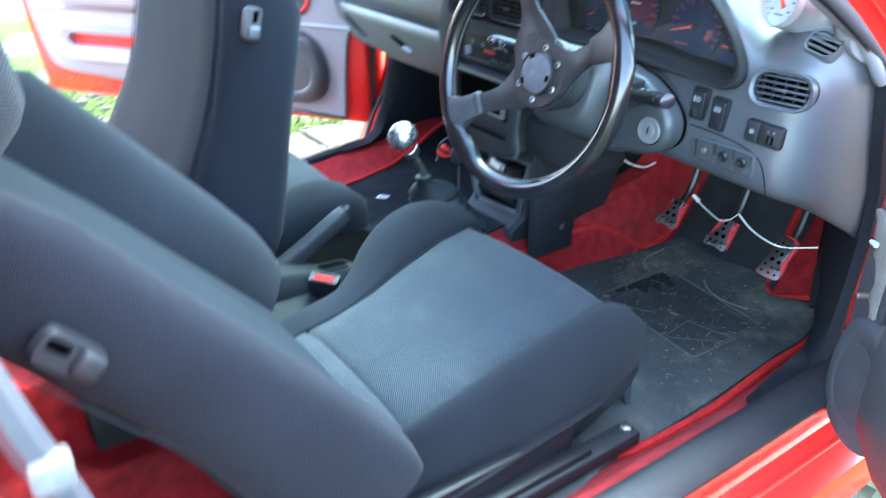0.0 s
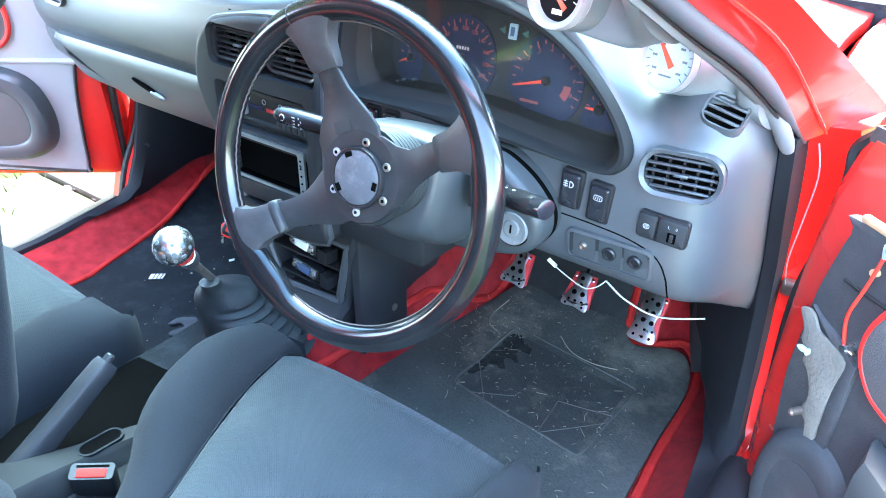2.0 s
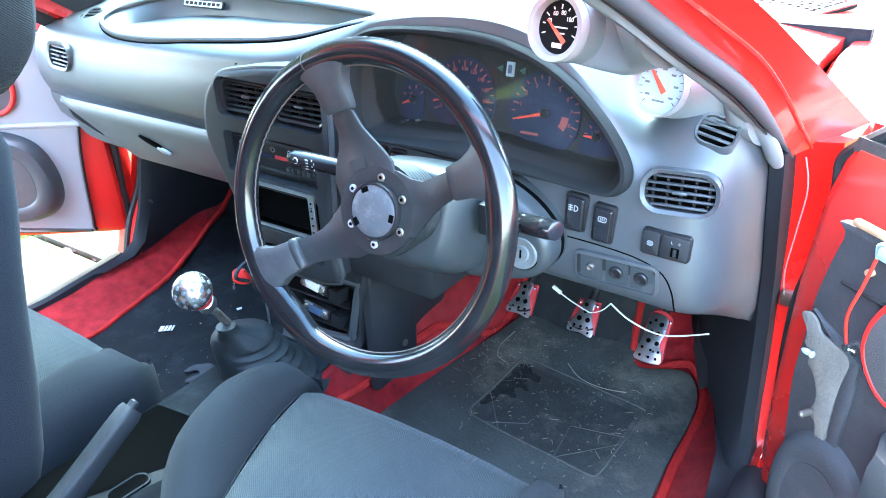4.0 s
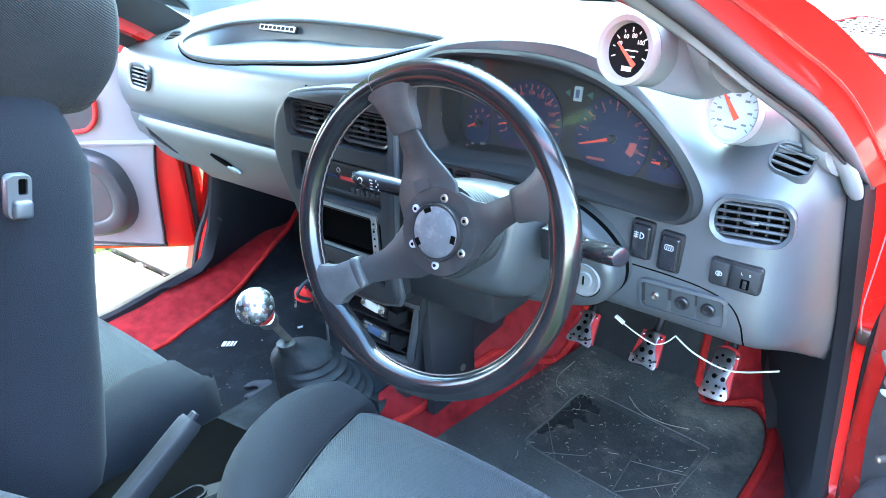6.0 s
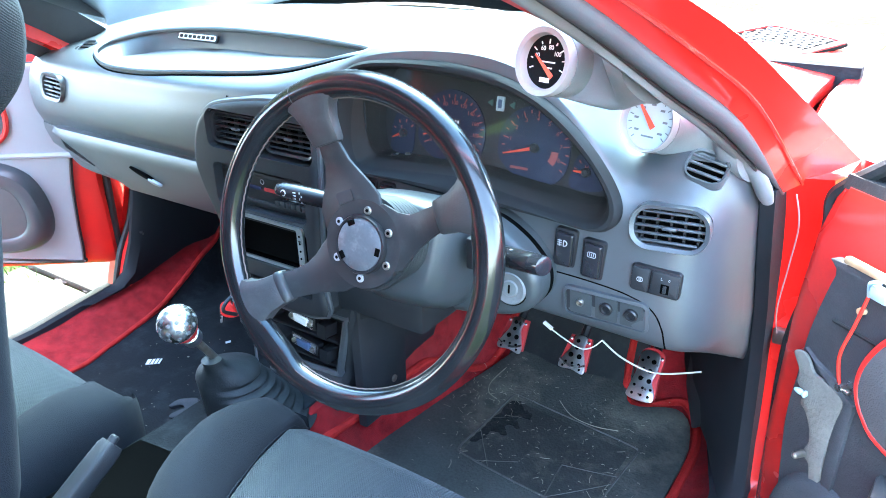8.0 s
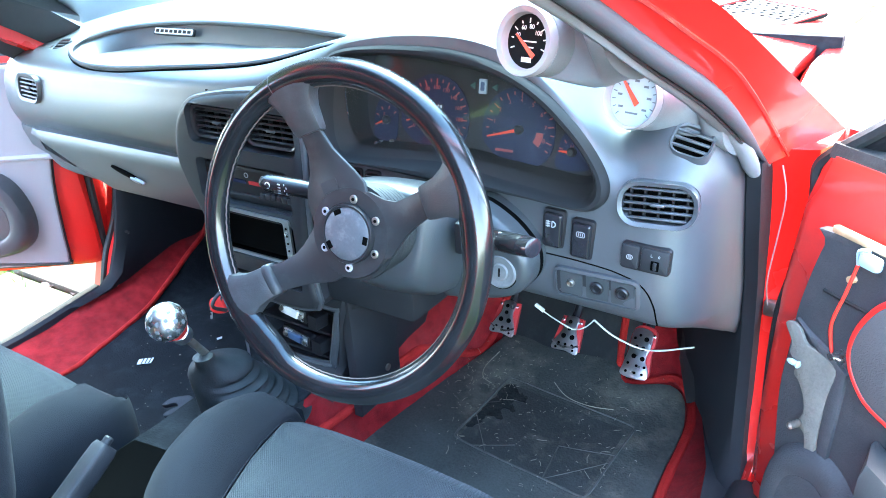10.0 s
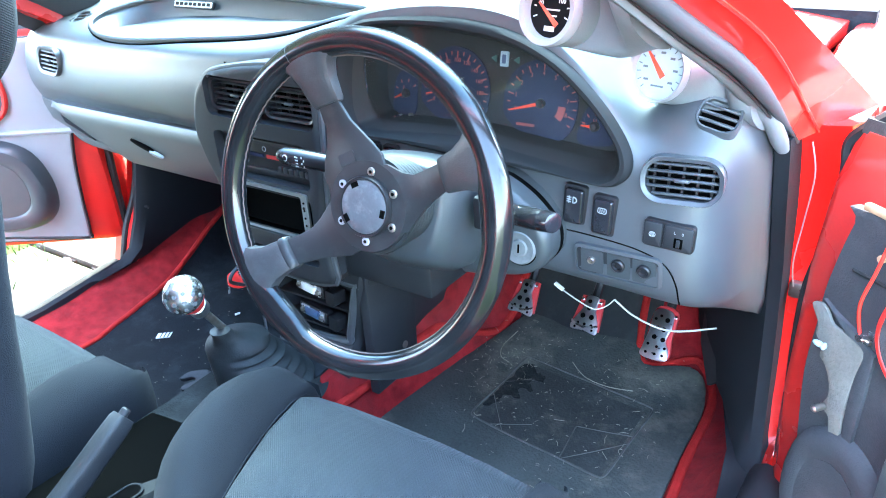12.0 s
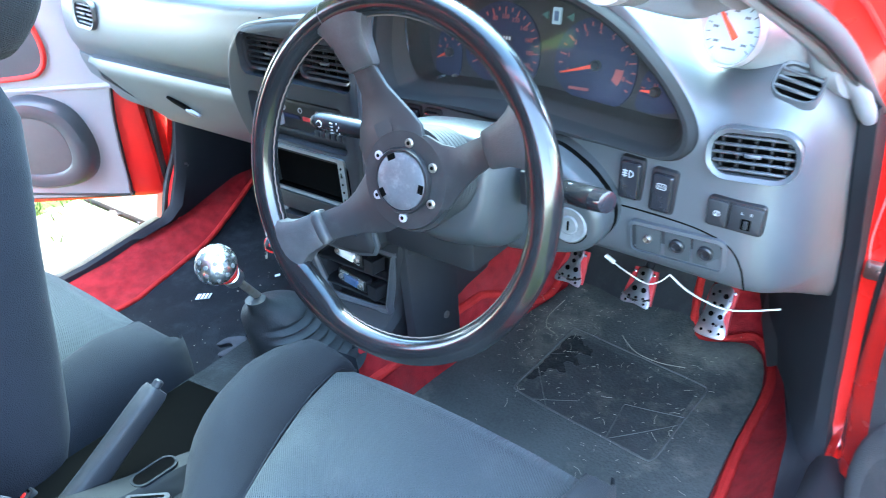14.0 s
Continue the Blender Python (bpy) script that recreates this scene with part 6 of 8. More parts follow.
# ---------------------------------------------------------------- gauge pods on the screen pillar
pods = thing("gauge_pods", (0.64, 0.2, 0.80), "grey screen-pillar trim with two round gauges", "gauge")
bm = B()
rg = []
for a, b in rails_r:
    a = a.lerp(b, 0.62 * ease(0.34, 0.18, a.y))
    rg.append([a + V(-0.004, 0.004, 0.002), a.lerp(b, 0.35) + V(-0.007, -0.009, -0.004), a.lerp(b, 0.72) + V(-0.006, -0.011, -0.004), b + V(-0.004, -0.005, -0.001), b + V(0.002, 0.004, 0.002), a + V(0.004, 0.012, 0.006)])
loft(bm, rg)
part("pillar_trim", bm, PLASTIC_GREY, pods, angle=60)
bm = B()
rg = []
for a, b in rails_l:
    g = b + V(0.03, 0.118, 0.040)
    rg.append([g, g.lerp(b, 0.5) + V(0.014, -0.006, 0.004), b + V(0.004, -0.004, -0.004), b + V(-0.006, 0.004, 0.002), g + V(-0.012, 0.006, 0.006)])
loft(bm, rg)
part("pillar_trim", bm, SATIN, car, "grey screen-pillar trim", 60)
# foot of the driver's trim, tucked into the dash end
bm = B()
tube(bm, smooth([(0.634, 0.222, 0.812), (0.644, 0.242, 0.797), (0.655, 0.262, 0.774), (0.664, 0.282, 0.742)], 16), [0.005 + 0.005 * ease(0, 6, i) - 0.003 * ease(13, 15, i) for i in range(16)], 14, flat=0.8)
part("trim_foot", bm, PLASTIC_GREY, pods)


def pod(c, aim, r, root, face, name, lip=0.91, spread=0.06):
    """A gauge in a moulded cup that flares out of the pillar trim."""
    c = Vector(c)
    n_ = (Vector(aim) - c).normalized()
    m = frame_of(c, n_)
    bm = B()
    rows = []
    rt = Vector(root)
    along = V(0.178, 0.864, -0.466).normalized()
    a0 = (along - n_ * along.dot(n_)).normalized()
    b0 = n_.cross(a0)
    b1 = (rt - c).cross(along).normalized()
    b1 = b1 if b1.dot(b0) > 0 else -b1
    for f in [0, 0.10, 0.22, 0.36, 0.5, 0.64, 0.78, 0.9, 1.0]:
        # from the cup's mouth back, drawn out along the pillar into a fin
        g = max(0.0, (f - 0.10) / 0.90)
        h = g * g * (3 - 2 * g)
        cc = (c - n_ * (0.004 + 0.024 * min(1.0, f / 0.10))).lerp(rt, g)
        la, lb = r * 1.02 * (1 - h) + spread * h, r * 1.02 * (1 - h) + 0.018 * h
        va, vb = a0.lerp(along, h).normalized(), b0.lerp(b1, h).normalized()
        rows.append([cc + va * la * math.cos(q) + vb * lb * math.sin(q) for q in [2 * math.pi * k / 32 for k in range(32)]])
    loft(bm, rows)
    cup = part(name, bm, PLASTIC_GREY, pods, "moulded grey gauge pod", 60)
    bm = B()
    lathe(bm, [(r * 1.0, -0.004), (r * 1.03, 0.003), (r * 1.0, 0.008), (r * (lip + 0.04), 0.007), (r * lip, 0.003), (r * (lip - 0.01), -0.002)], m, 36)
    part("gauge_bezel", bm, PLASTIC_LIGHT, cup, "satin silver ring")
    bm = B()
    lathe(bm, [(r * lip, -0.003), (r * lip, -0.001), (0.001, -0.001)], m, 32)
    part("gauge_face", bm, face, cup)
    return m, cup


gm, cup = pod((0.503, 0.082, 0.908), (0.36, -0.62, 1.06), 0.0300, (0.595, 0.082, 0.903), BLACK_FACE, "gauge_pod", 0.79, 0.042)
gm = gm @ Matrix.Scale(0.83, 4)
bm = B()
for k in range(9):
    a = radians(200 - 27.5 * k)
    mm = gm @ Matrix.Translation((0.0215 * math.cos(a), 0.0215 * math.sin(a), 0)) @ Matrix.Rotation(a, 4, "Z")
    box(bm, (0, 0, -0.0004), (0.005 if k % 2 == 0 else 0.003, 0.0012, 0.0006), 0, mm)
part("gauge_scale", bm, WHITE_INK, cup)
for s_, a in (("40", 158), ("60", 118), ("80", 78), ("100", 36)):
    q = radians(a)
    text("numeral", s_, 0.0066, gm @ Matrix.Translation((0.0155 * math.cos(q), 0.0155 * math.sin(q), -0.0002)), WHITE_INK, cup)
bm = B()
for yy, w in ((0.000, 0.018), (-0.006, 0.012)):
    box(bm, (0.002, yy, -0.0003), (w, 0.0014, 0.0005), 0, gm)
box(bm, (0.0, -0.019, -0.0003), (0.013, 0.005, 0.0005), 0, gm)
part("gauge_print", bm, WHITE_INK, cup)
bm = B()
mm = gm @ Matrix.Translation((0.004, -0.010, 0)) @ Matrix.Rotation(radians(140), 4, "Z")
prism(bm, [(-0.008, -0.0028), (0.026, -0.0008), (0.026, 0.0008), (-0.008, 0.0028)], 0.0005, 0.0015, mm)
part("gauge_needle", bm, NEEDLE, cup)
gm, cup = pod((0.557, 0.205, 0.832), (0.36, -0.62, 1.06), 0.0308, (0.650, 0.256, 0.788), WHITE_FACE, "gauge_pod", 0.91, 0.038)
bm = B()
for k in range(15):
    a = radians(225 - 19 * k)
    mm = gm @ Matrix.Translation((0.0235 * math.cos(a), 0.0235 * math.sin(a), 0)) @ Matrix.Rotation(a, 4, "Z")
    box(bm, (0, 0, -0.0004), (0.004, 0.0009, 0.0006), 0, mm)
for k in range(7):
    a = radians(215 - 42 * k)
    box(bm, (0.017 * math.cos(a), 0.017 * math.sin(a), -0.0004), (0.005, 0.0022, 0.0006), 0, gm)
box(bm, (0, -0.015, -0.0004), (0.014, 0.0018, 0.0006), 0, gm)
part("gauge_print", bm, material("grey_print", (0.108, 0.126, 0.144), 0.6), cup)
bm = B()
mm = gm @ Matrix.Rotation(radians(132), 4, "Z")
prism(bm, [(-0.008, -0.003), (0.024, -0.0009), (0.024, 0.0009), (-0.008, 0.003)], 0.0005, 0.0015, mm)
part("gauge_needle", bm, NEEDLE, cup)

# ---------------------------------------------------------------- kick panels
for s in (1, -1):
    bm = B()
    inn = 0.0 if s > 0 else 0.05
    rg = []
    for z, ya, xa, yb, xb in ((0.335, 0.10, 0.690, 0.16, 0.668) if s > 0 else (0.326, 0.25, 0.681, 0.37, 0.622), (0.328, 0.20, 0.686, 0.30, 0.645), (0.325, 0.27, 0.678, 0.40, 0.610), (0.345, 0.300, 0.672, 0.45, 0.570), (0.39, 0.325, 0.666, 0.485, 0.542), (0.44, 0.340, 0.662, 0.505, 0.530), (0.50, 0.352, 0.658, 0.52, 0.525), (0.58, 0.345, 0.656, 0.55, 0.525), (0.65, 0.318, 0.656, 0.55, 0.53)) + (((0.70, 0.300, 0.656, 0.53, 0.54), (0.752, 0.282, 0.656, 0.50, 0.56)) if s > 0 else ()):
        xa -= 0.0 if s > 0 else 0.055
        xb = min(xa - 0.012, xb + inn) if s < 0 else xb
        z -= float(np.interp(ya, [0.10, 0.20, 0.27, 0.30, 0.34], [0.066, 0.048, 0.034, 0.03, 0.0])) if s < 0 else 0.0
        xm, ym = (xa + xb) / 2 - 0.006, (ya + yb) / 2
        rg.append([V(s * xb, yb + 0.06, z - 0.07), V(s * xb, yb, z), V(s * xm, ym, z), V(s * (xa - 0.016), ya + 0.016, z), V(s * xa, ya, z), V(s * (xa + 0.014), ya + 0.004, z), V(s * (xa + 0.014), yb + 0.06, z - 0.02)])
    loft(bm, rg)
    kp = tagged(part("kick_panel", bm, KICK, None, "", 50), "moulded plastic footwell side panel above the sill", "trim panel")
    for zz, yy in ((0.62, 0.342), (0.40, 0.335)):
        bm = B()
        lathe(bm, [(0.006, 0), (0.005, 0.0025), (0.002, 0.003)], frame_of((s * (0.652 if s > 0 else 0.597), yy + 0.012, zz), (-s * 0.7, -0.7, 0)), 12)
        part("panel_stud", bm, BLACK, kp)
    if s > 0:
        bm = B()
        prism(bm, [(-0.075, 0.10), (0.065, 0.10), (0.055, -0.02), (0.0, -0.075), (-0.05, -0.03)], -0.004, 0.003, frame_of((0.590, 0.428, 0.40), (-0.76, -0.62, 0.12)), 0.002)
        part("access_flap", bm, PLASTIC_DARK, kp)
# thin earth wire along the driver's post
bm = B()
tube(bm, smooth([(0.684, 0.325, 0.74), (0.690, 0.335, 0.70), (0.684, 0.352, 0.64), (0.678, 0.362, 0.58), (0.680, 0.375, 0.54)], 24), 0.0008, 6)
tagged(part("post_wire", bm, material("grey_wire", (0.35, 0.33, 0.3), 0.5)), "thin grey wire down the red door post", "cable")

# ---------------------------------------------------------------- pedals
def pedal(cx, cy, cz, tilt, kind):
    p = thing("pedal", (cx, cy + 0.05, cz), "red pedal with a drilled aluminium pad", "pedal", "foot pedals")
    m = frame_of((cx, cy, cz), (0, -math.cos(radians(tilt)), math.sin(radians(tilt)))) @ Matrix.Scale(0.75 if kind == "throttle" else 0.80, 4)
    bm = B()
    if kind == "throttle":
        out_ = smooth([(-0.024, 0.050), (0.020, 0.052), (0.023, 0.0), (0.026, -0.042), (-0.002, -0.046), (-0.024, -0.03)], 28, True)
    else:
        out_ = [(-0.022, 0.035), (0.023, 0.035), (0.029, -0.030), (0.0, -0.034), (-0.030, -0.028)]
    prism(bm, out_, -0.008, 0.0, m, 0.002)
    part("backing_plate", bm, RED_PEDAL, p, "worn red plate")
    bm = B()
    if kind == "throttle":
        pad = smooth([(-0.022, 0.046), (0.012, 0.048), (0.018, 0.02), (0.014, -0.01), (0.024, -0.030), (0.022, -0.050), (-0.026, -0.050), (-0.028, -0.030), (-0.024, 0.0)], 40, True)
    else:
        pad = smooth([(-0.010, 0.034), (0.014, 0.034), (0.014, 0.010), (0.022, -0.010), (0.028, -0.028), (0.024, -0.038), (0.0, -0.034), (-0.024, -0.036), (-0.028, -0.026), (-0.020, -0.008), (-0.012, 0.012)], 40, True)
    prism(bm, pad, 0.001, 0.005, m, 0.0015)
    pd = part("pedal_pad", bm, ALU, p, "brushed drilled aluminium pad")
    holes = [(-0.002, 0.024, 0.0042), (0.0, 0.010, 0.0042), (-0.008, -0.006, 0.0052), (0.010, -0.006, 0.0052), (-0.014, -0.022, 0.003), (0.0, -0.022, 0.003), (0.014, -0.022, 0.003), (-0.018, -0.031, 0.0026), (0.018, -0.031, 0.0026)]
    if kind == "throttle":
        holes = [(-0.008, 0.036, 0.003), (0.006, 0.030, 0.005), (0.004, 0.010, 0.005), (-0.010, 0.012, 0.0035), (-0.010, -0.008, 0.005), (0.008, -0.010, 0.005), (-0.018, -0.024, 0.003), (0.0, -0.026, 0.003), (0.016, -0.026, 0.003), (-0.018, -0.041, 0.003), (0.0, -0.041, 0.003), (0.015, -0.041, 0.003), (-0.017, 0.028, 0.003)]
    for hx, hy, hr in holes:
        bm = B()
        prism(bm, circle(hr, 10, hx, hy), 0.005, 0.0054, m)
        part("pad_hole", bm, PITCH, pd)
    if kind != "throttle":
        bm = B()
        tube(bm, [m @ V(x, -0.022 - 0.010 * (1 - (x / 0.03) ** 2) + 0.004, 0.006) for x in [-0.027 + 0.054 * k / 10 for k in range(11)]], 0.002, 6)
        part("pad_ridge", bm, CHROME, pd)
    bm = B()
    a_ = m @ V(0, 0.02, -0.008)
    tube(bm, smooth([a_, a_ + V(0, 0.03, 0.03), a_ + V(0, 0.05, 0.10), a_ + V(0, 0.06, 0.20)], 12), 0.007, 8)
    part("pedal_arm", bm, BLACK, p)
    for sx in (-0.018, 0.019):
        bm = B()
        lathe(bm, [(0.003, 0), (0.003, 0.003), (0.001, 0.004)], m @ Matrix.Translation((sx, 0.026 if kind != "throttle" else 0.04, 0)), 8)
        part("pad_screw", bm, CHROME, p)


pedal(0.270, 0.442, 0.376, 40, "clutch")
pedal(0.384, 0.441, 0.377, 40, "brake")
pedal(0.503, 0.436, 0.379, 42, "throttle")
# white lead hanging below the dash
bm = B()
tube(bm, smooth([(0.376, 0.36, 0.461), (0.400, 0.36, 0.450), (0.427, 0.36, 0.442), (0.445, 0.36, 0.450), (0.459, 0.36, 0.466)], 24), 0.0010, 6)
tube(bm, smooth([(0.459, 0.36, 0.466), (0.491, 0.36, 0.447), (0.540, 0.36, 0.440), (0.600, 0.36, 0.463)], 24), 0.0013, 6)
wl = tagged(part("hanging_lead", bm, WIRE_WHITE), "loose white wire hanging under the dashboard", "cable")
bm = B()
tube(bm, [(0.366, 0.362, 0.466), (0.380, 0.36, 0.460)], 0.0032, 8)
part("lead_terminal", bm, WHITE, wl)
bm = B()
tube(bm, smooth([(0.215, 0.33, 0.50), (0.235, 0.34, 0.488), (0.27, 0.34, 0.492), (0.30, 0.33, 0.512)], 20), 0.002, 6)
tagged(part("hanging_lead", bm, WIRE_WHITE), "loose white wire behind the steering column", "cable")

# ---------------------------------------------------------------- gear lever
gear = thing("gear_lever", (0.03, 0.03, 0.36), "gear lever with drilled chrome knob and rubber gaiter", "gear lever")
bm = B()
c1_ = V(0.017, 0.034, 0.466)
prof = []
for k in range(37):
    f = k / 36
    prof.append((0.338 + 0.078 * f, 0.046 - 0.042 * f, 0.086 - 0.020 * f, 0.078 - 0.031 * f, 0.0090 * (1 - 0.35 * f) * abs(math.sin(math.pi * k / 4.5))))
prof += [(z, cx, cy, r, 0.0) for z, cx, cy, r in ((0.421, 0.004, 0.066, 0.0455), (0.427, 0.005, 0.061, 0.040), (0.433, 0.008, 0.054, 0.0315), (0.439, 0.012, 0.047, 0.0235), (0.445, 0.0145, 0.040, 0.0180), (0.451, 0.016, 0.036, 0.0150), (0.461, 0.019, 0.030, 0.0142), (0.463, 0.019, 0.030, 0.009))]
rows = []
for z, cx, cy, r, rib in prof:
    # the folds open out on the driver's flank and lie flat on the other
    ring = []
    for q in [2 * math.pi * k / 48 for k in range(48)]:
        rr = r - rib * max(0.0, math.cos(q - 0.45)) ** 0.8
        ring.append(V(cx + rr * math.cos(q), cy + rr * math.sin(q), z))
    rows.append(ring)
loft(bm, rows)
part("gaiter", bm, RUBBER, gear, "ribbed black rubber gaiter", 35)
kn = V(0.052, -0.034, 0.560)
ax = (kn - c1_).normalized()
bm = B()
tube(bm, [c1_ - ax * 0.02, c1_ + ax * 0.07], 0.0055, 10)
part("lever_rod", bm, STEEL, gear, "bare rusty steel rod")
km = frame_of(kn, ax, (0, 1, 0))
bm = B()
lathe(bm, [(0.0115, -0.054), (0.0135, -0.052), (0.0138, -0.036), (0.0115, -0.034)], km, 20)
part("knob_collar", bm, ALU, gear)
bm = B()
lathe(bm, [(0.0105, -0.036), (0.013, -0.034), (0.0195, -0.019), (0.0232, -0.008)], km, 28)
part("knob_base", bm, RED_TRIM, gear, "glossy red lower half")
bm = B()
lathe(bm, [(0.0215, -0.009), (0.0245, -0.006)] + [(0.0255 * math.cos(q), 0.0255 * math.sin(q) * 0.92) for q in [radians(-8 + 96 * k / 12) for k in range(13)]], km, 32)
kb = part("knob", bm, CHROME, gear, "polished metal ball with dimples")
rnd = random.Random(3)
for lat, cnt in ((12, 12), (38, 9), (62, 6)):
    for k in range(cnt):
        a, b = 2 * math.pi * (k + 0.5 * (lat == 38)) / cnt, radians(lat)
        d = km.to_3x3() @ V(math.cos(a) * math.cos(b), math.sin(a) * math.cos(b), math.sin(b) * 0.92)
        m = frame_of(kn + d * 0.0252, d, (0.2, 0.9, 0.3))
        bm = B()
        lathe(bm, [(0.0030, -0.001), (0.0030, 0.0004), (0.0022, 0.0006)], m, 10)
        part("knob_dimple", bm, LOCK, kb)

# ---------------------------------------------------------------- handbrake, tunnel console and buckles
tun = thing("tunnel_console", (0.05, -0.3, 0.34), "black plastic tunnel console between the seats", "console")
bm = B()
rg = []
for y, z, l, r in ((-0.62, 0.375, -0.02, 0.08), (-0.45, 0.385, -0.025, 0.086), (-0.33, 0.385, -0.02, 0.090), (-0.28, 0.380, 0.030, 0.092), (-0.22, 0.372, 0.052, 0.098), (-0.16, 0.364, 0.066, 0.106), (-0.09, 0.352, 0.086, 0.112)):
    rg.append([V(l, y, 0.325), V(l + 0.002, y, z - 0.006), V(l + 0.008, y, z), V(r - 0.010, y, z), V(r - 0.003, y, z - 0.006), V(r + 0.006, y, 0.345), V(r + 0.060, y, 0.325), V(r + 0.110, y, 0.262), V(l, y, 0.256)])
loft(bm, rg)
part("console_shell", bm, material("console_plastic", (0.0068, 0.0078, 0.0092), 0.6, vary=0.2, scale=14, bump=0.15, fine=900, spec=0.16), tun)
bm = B()
cm_ = Matrix.Translation((0.078, -0.196, 0.3700)) @ Matrix.Rotation(radians(-4), 4, "X")
o, i = rounded(0.027, 0.058, 0.013, 6), rounded(0.021, 0.052, 0.0103, 6)
loft(bm, [[cm_ @ V(a, b, z) for a, b in q] for q, z in ((o, -0.004), (o, 0.0012), (i, 0.0012), (i, -0.002))], cap=False)
rc = part("coin_tray", bm, KICK, tun, "oval recess with a raised lip")
bm = B()
prism(bm, i, -0.003, 0.0005, cm_)
part("tray_well", bm, PITCH, rc)
# no hole is cut here: a flat black plate paints the opening's shade
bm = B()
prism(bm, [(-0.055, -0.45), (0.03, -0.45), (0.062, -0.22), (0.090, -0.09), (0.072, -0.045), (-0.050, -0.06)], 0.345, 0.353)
part("lever_opening_shade", bm, PITCH, tun, "flat black plate standing in for the shaded handbrake opening")
hb = thing("handbrake", (0.03, -0.3, 0.37), "grey plastic handbrake lever, pulled up", "handbrake")
p0, p1 = V(0.026, -0.335, 0.318), V(0.038, -0.144, 0.440)
d = (p1 - p0).normalized()
hm = frame_of(p0, d, (0, 0, 1))
L = (p1 - p0).length
bm = B()
rows = []
for f, w, h in ((0, 0.0135, 0.021), (0.25, 0.0130, 0.0190), (0.45, 0.0128, 0.0165), (0.65, 0.0130, 0.0150), (0.85, 0.0130, 0.0145), (0.97, 0.0125, 0.0138), (1.0, 0.0105, 0.012)):
    rows.append([hm @ V(x, y, f * L) for x, y in smooth([(w, h * 0.6), (w * 0.6, h), (-w * 0.6, h), (-w, h * 0.6), (-w, -h * 0.6), (-w * 0.6, -h), (w * 0.6, -h), (w, -h * 0.6)], 20, True)])
loft(bm, rows)
part("lever", bm, PLASTIC_DARK, hb, angle=50)
bm = B()
lathe(bm, [(0.006, L - 0.002), (0.006, L + 0.008), (0.004, L + 0.010)], hm @ Matrix.Translation((0, 0.003, 0)), 12)
part("release_button", bm, PLASTIC_DARK, hb)


def buckle(c, lean, label):
    b = thing("seat_belt_buckle", c, label, "buckle", "belt buckles")
    m = Matrix.Translation(c) @ Matrix.Scale(0.92, 4) @ Matrix.Rotation(radians(lean[2]), 4, "Z") @ Matrix.Rotation(radians(lean[0]), 4, "X") @ Matrix.Rotation(radians(lean[1]), 4, "Y")
    bm = B()
    rows = []
    for z, w, d_ in ((-0.07, 0.020, 0.010), (-0.045, 0.025, 0.0115), (-0.01, 0.027, 0.012), (0.0, 0.0265, 0.0115)):
        rows.append([m @ V(x, y, z) for x, y in rounded(2 * w, 2 * d_, 0.005, 4)])
    loft(bm, rows)
    s = part("buckle_shell", bm, PLASTIC_DARK, b)
    bm = B()
    prism(bm, rounded(0.036, 0.012, 0.002, 3, 0, -0.003), -0.004, 0.0016, m, 0.001)
    part("release_button", bm, RED_BUTTON, b, "red plastic release button")
    bm = B()
    prism(bm, rounded(0.04, 0.003, 0.001, 3, 0, 0.007), -0.004, 0.0005, m)
    part("latch_slot", bm, PITCH, b)
    bm = B()
    tube(bm, [m @ V(0, 0, -0.07), m @ V(0, 0, -0.10)], 0.012, 8)
    part("buckle_stem", bm, PLASTIC_DARK, b)


buckle((0.120, -0.232, 0.378), (14, 4, 42), "black seat belt buckle with a red button beside the driver's seat")
buckle((-0.052, -0.300, 0.352), (28, -8, 0), "black seat belt buckle with a red button beside the passenger seat")

# adjustable spanner lying on the liner
sx, sy = -0.078, 0.052
SPANNER = material("tarnished_steel", (0.028, 0.028, 0.034), 0.75, spec=0.15, vary=0.2, scale=60)
spn = thing("adjustable_spanner", (sx, sy, floor_z(sx, sy)), "small worn adjustable spanner on the floor", "spanner")
m = Matrix.Translation((sx, sy, floor_z(sx, sy) + 0.018)) @ Matrix.Rotation(radians(215), 4, "Z") @ Matrix.Rotation(radians(14), 4, "Y") @ Matrix.Rotation(radians(-24), 4, "X")
bm = B()
prism(bm, smooth([(-0.010, -0.010), (0.010, -0.016), (0.026, -0.017), (0.040, -0.010), (0.034, -0.006), (0.020, -0.006), (0.012, 0.0), (0.014, 0.010), (-0.008, 0.012)], 30, True), 0, 0.008, m, 0.002)
part("fixed_jaw", bm, SPANNER, spn)
bm = B()
prism(bm, smooth([(0.010, 0.002), (0.022, 0.002), (0.036, 0.006), (0.034, 0.013), (0.016, 0.015), (0.006, 0.010)], 20, True), 0.001, 0.007, m, 0.002)
part("moving_jaw", bm, SPANNER, spn)
bm = B()
prism(bm, rounded(0.11, 0.013, 0.005, 4, -0.062, 0.0), 0.001, 0.007, m, 0.002)
part("shaft", bm, SPANNER, spn)

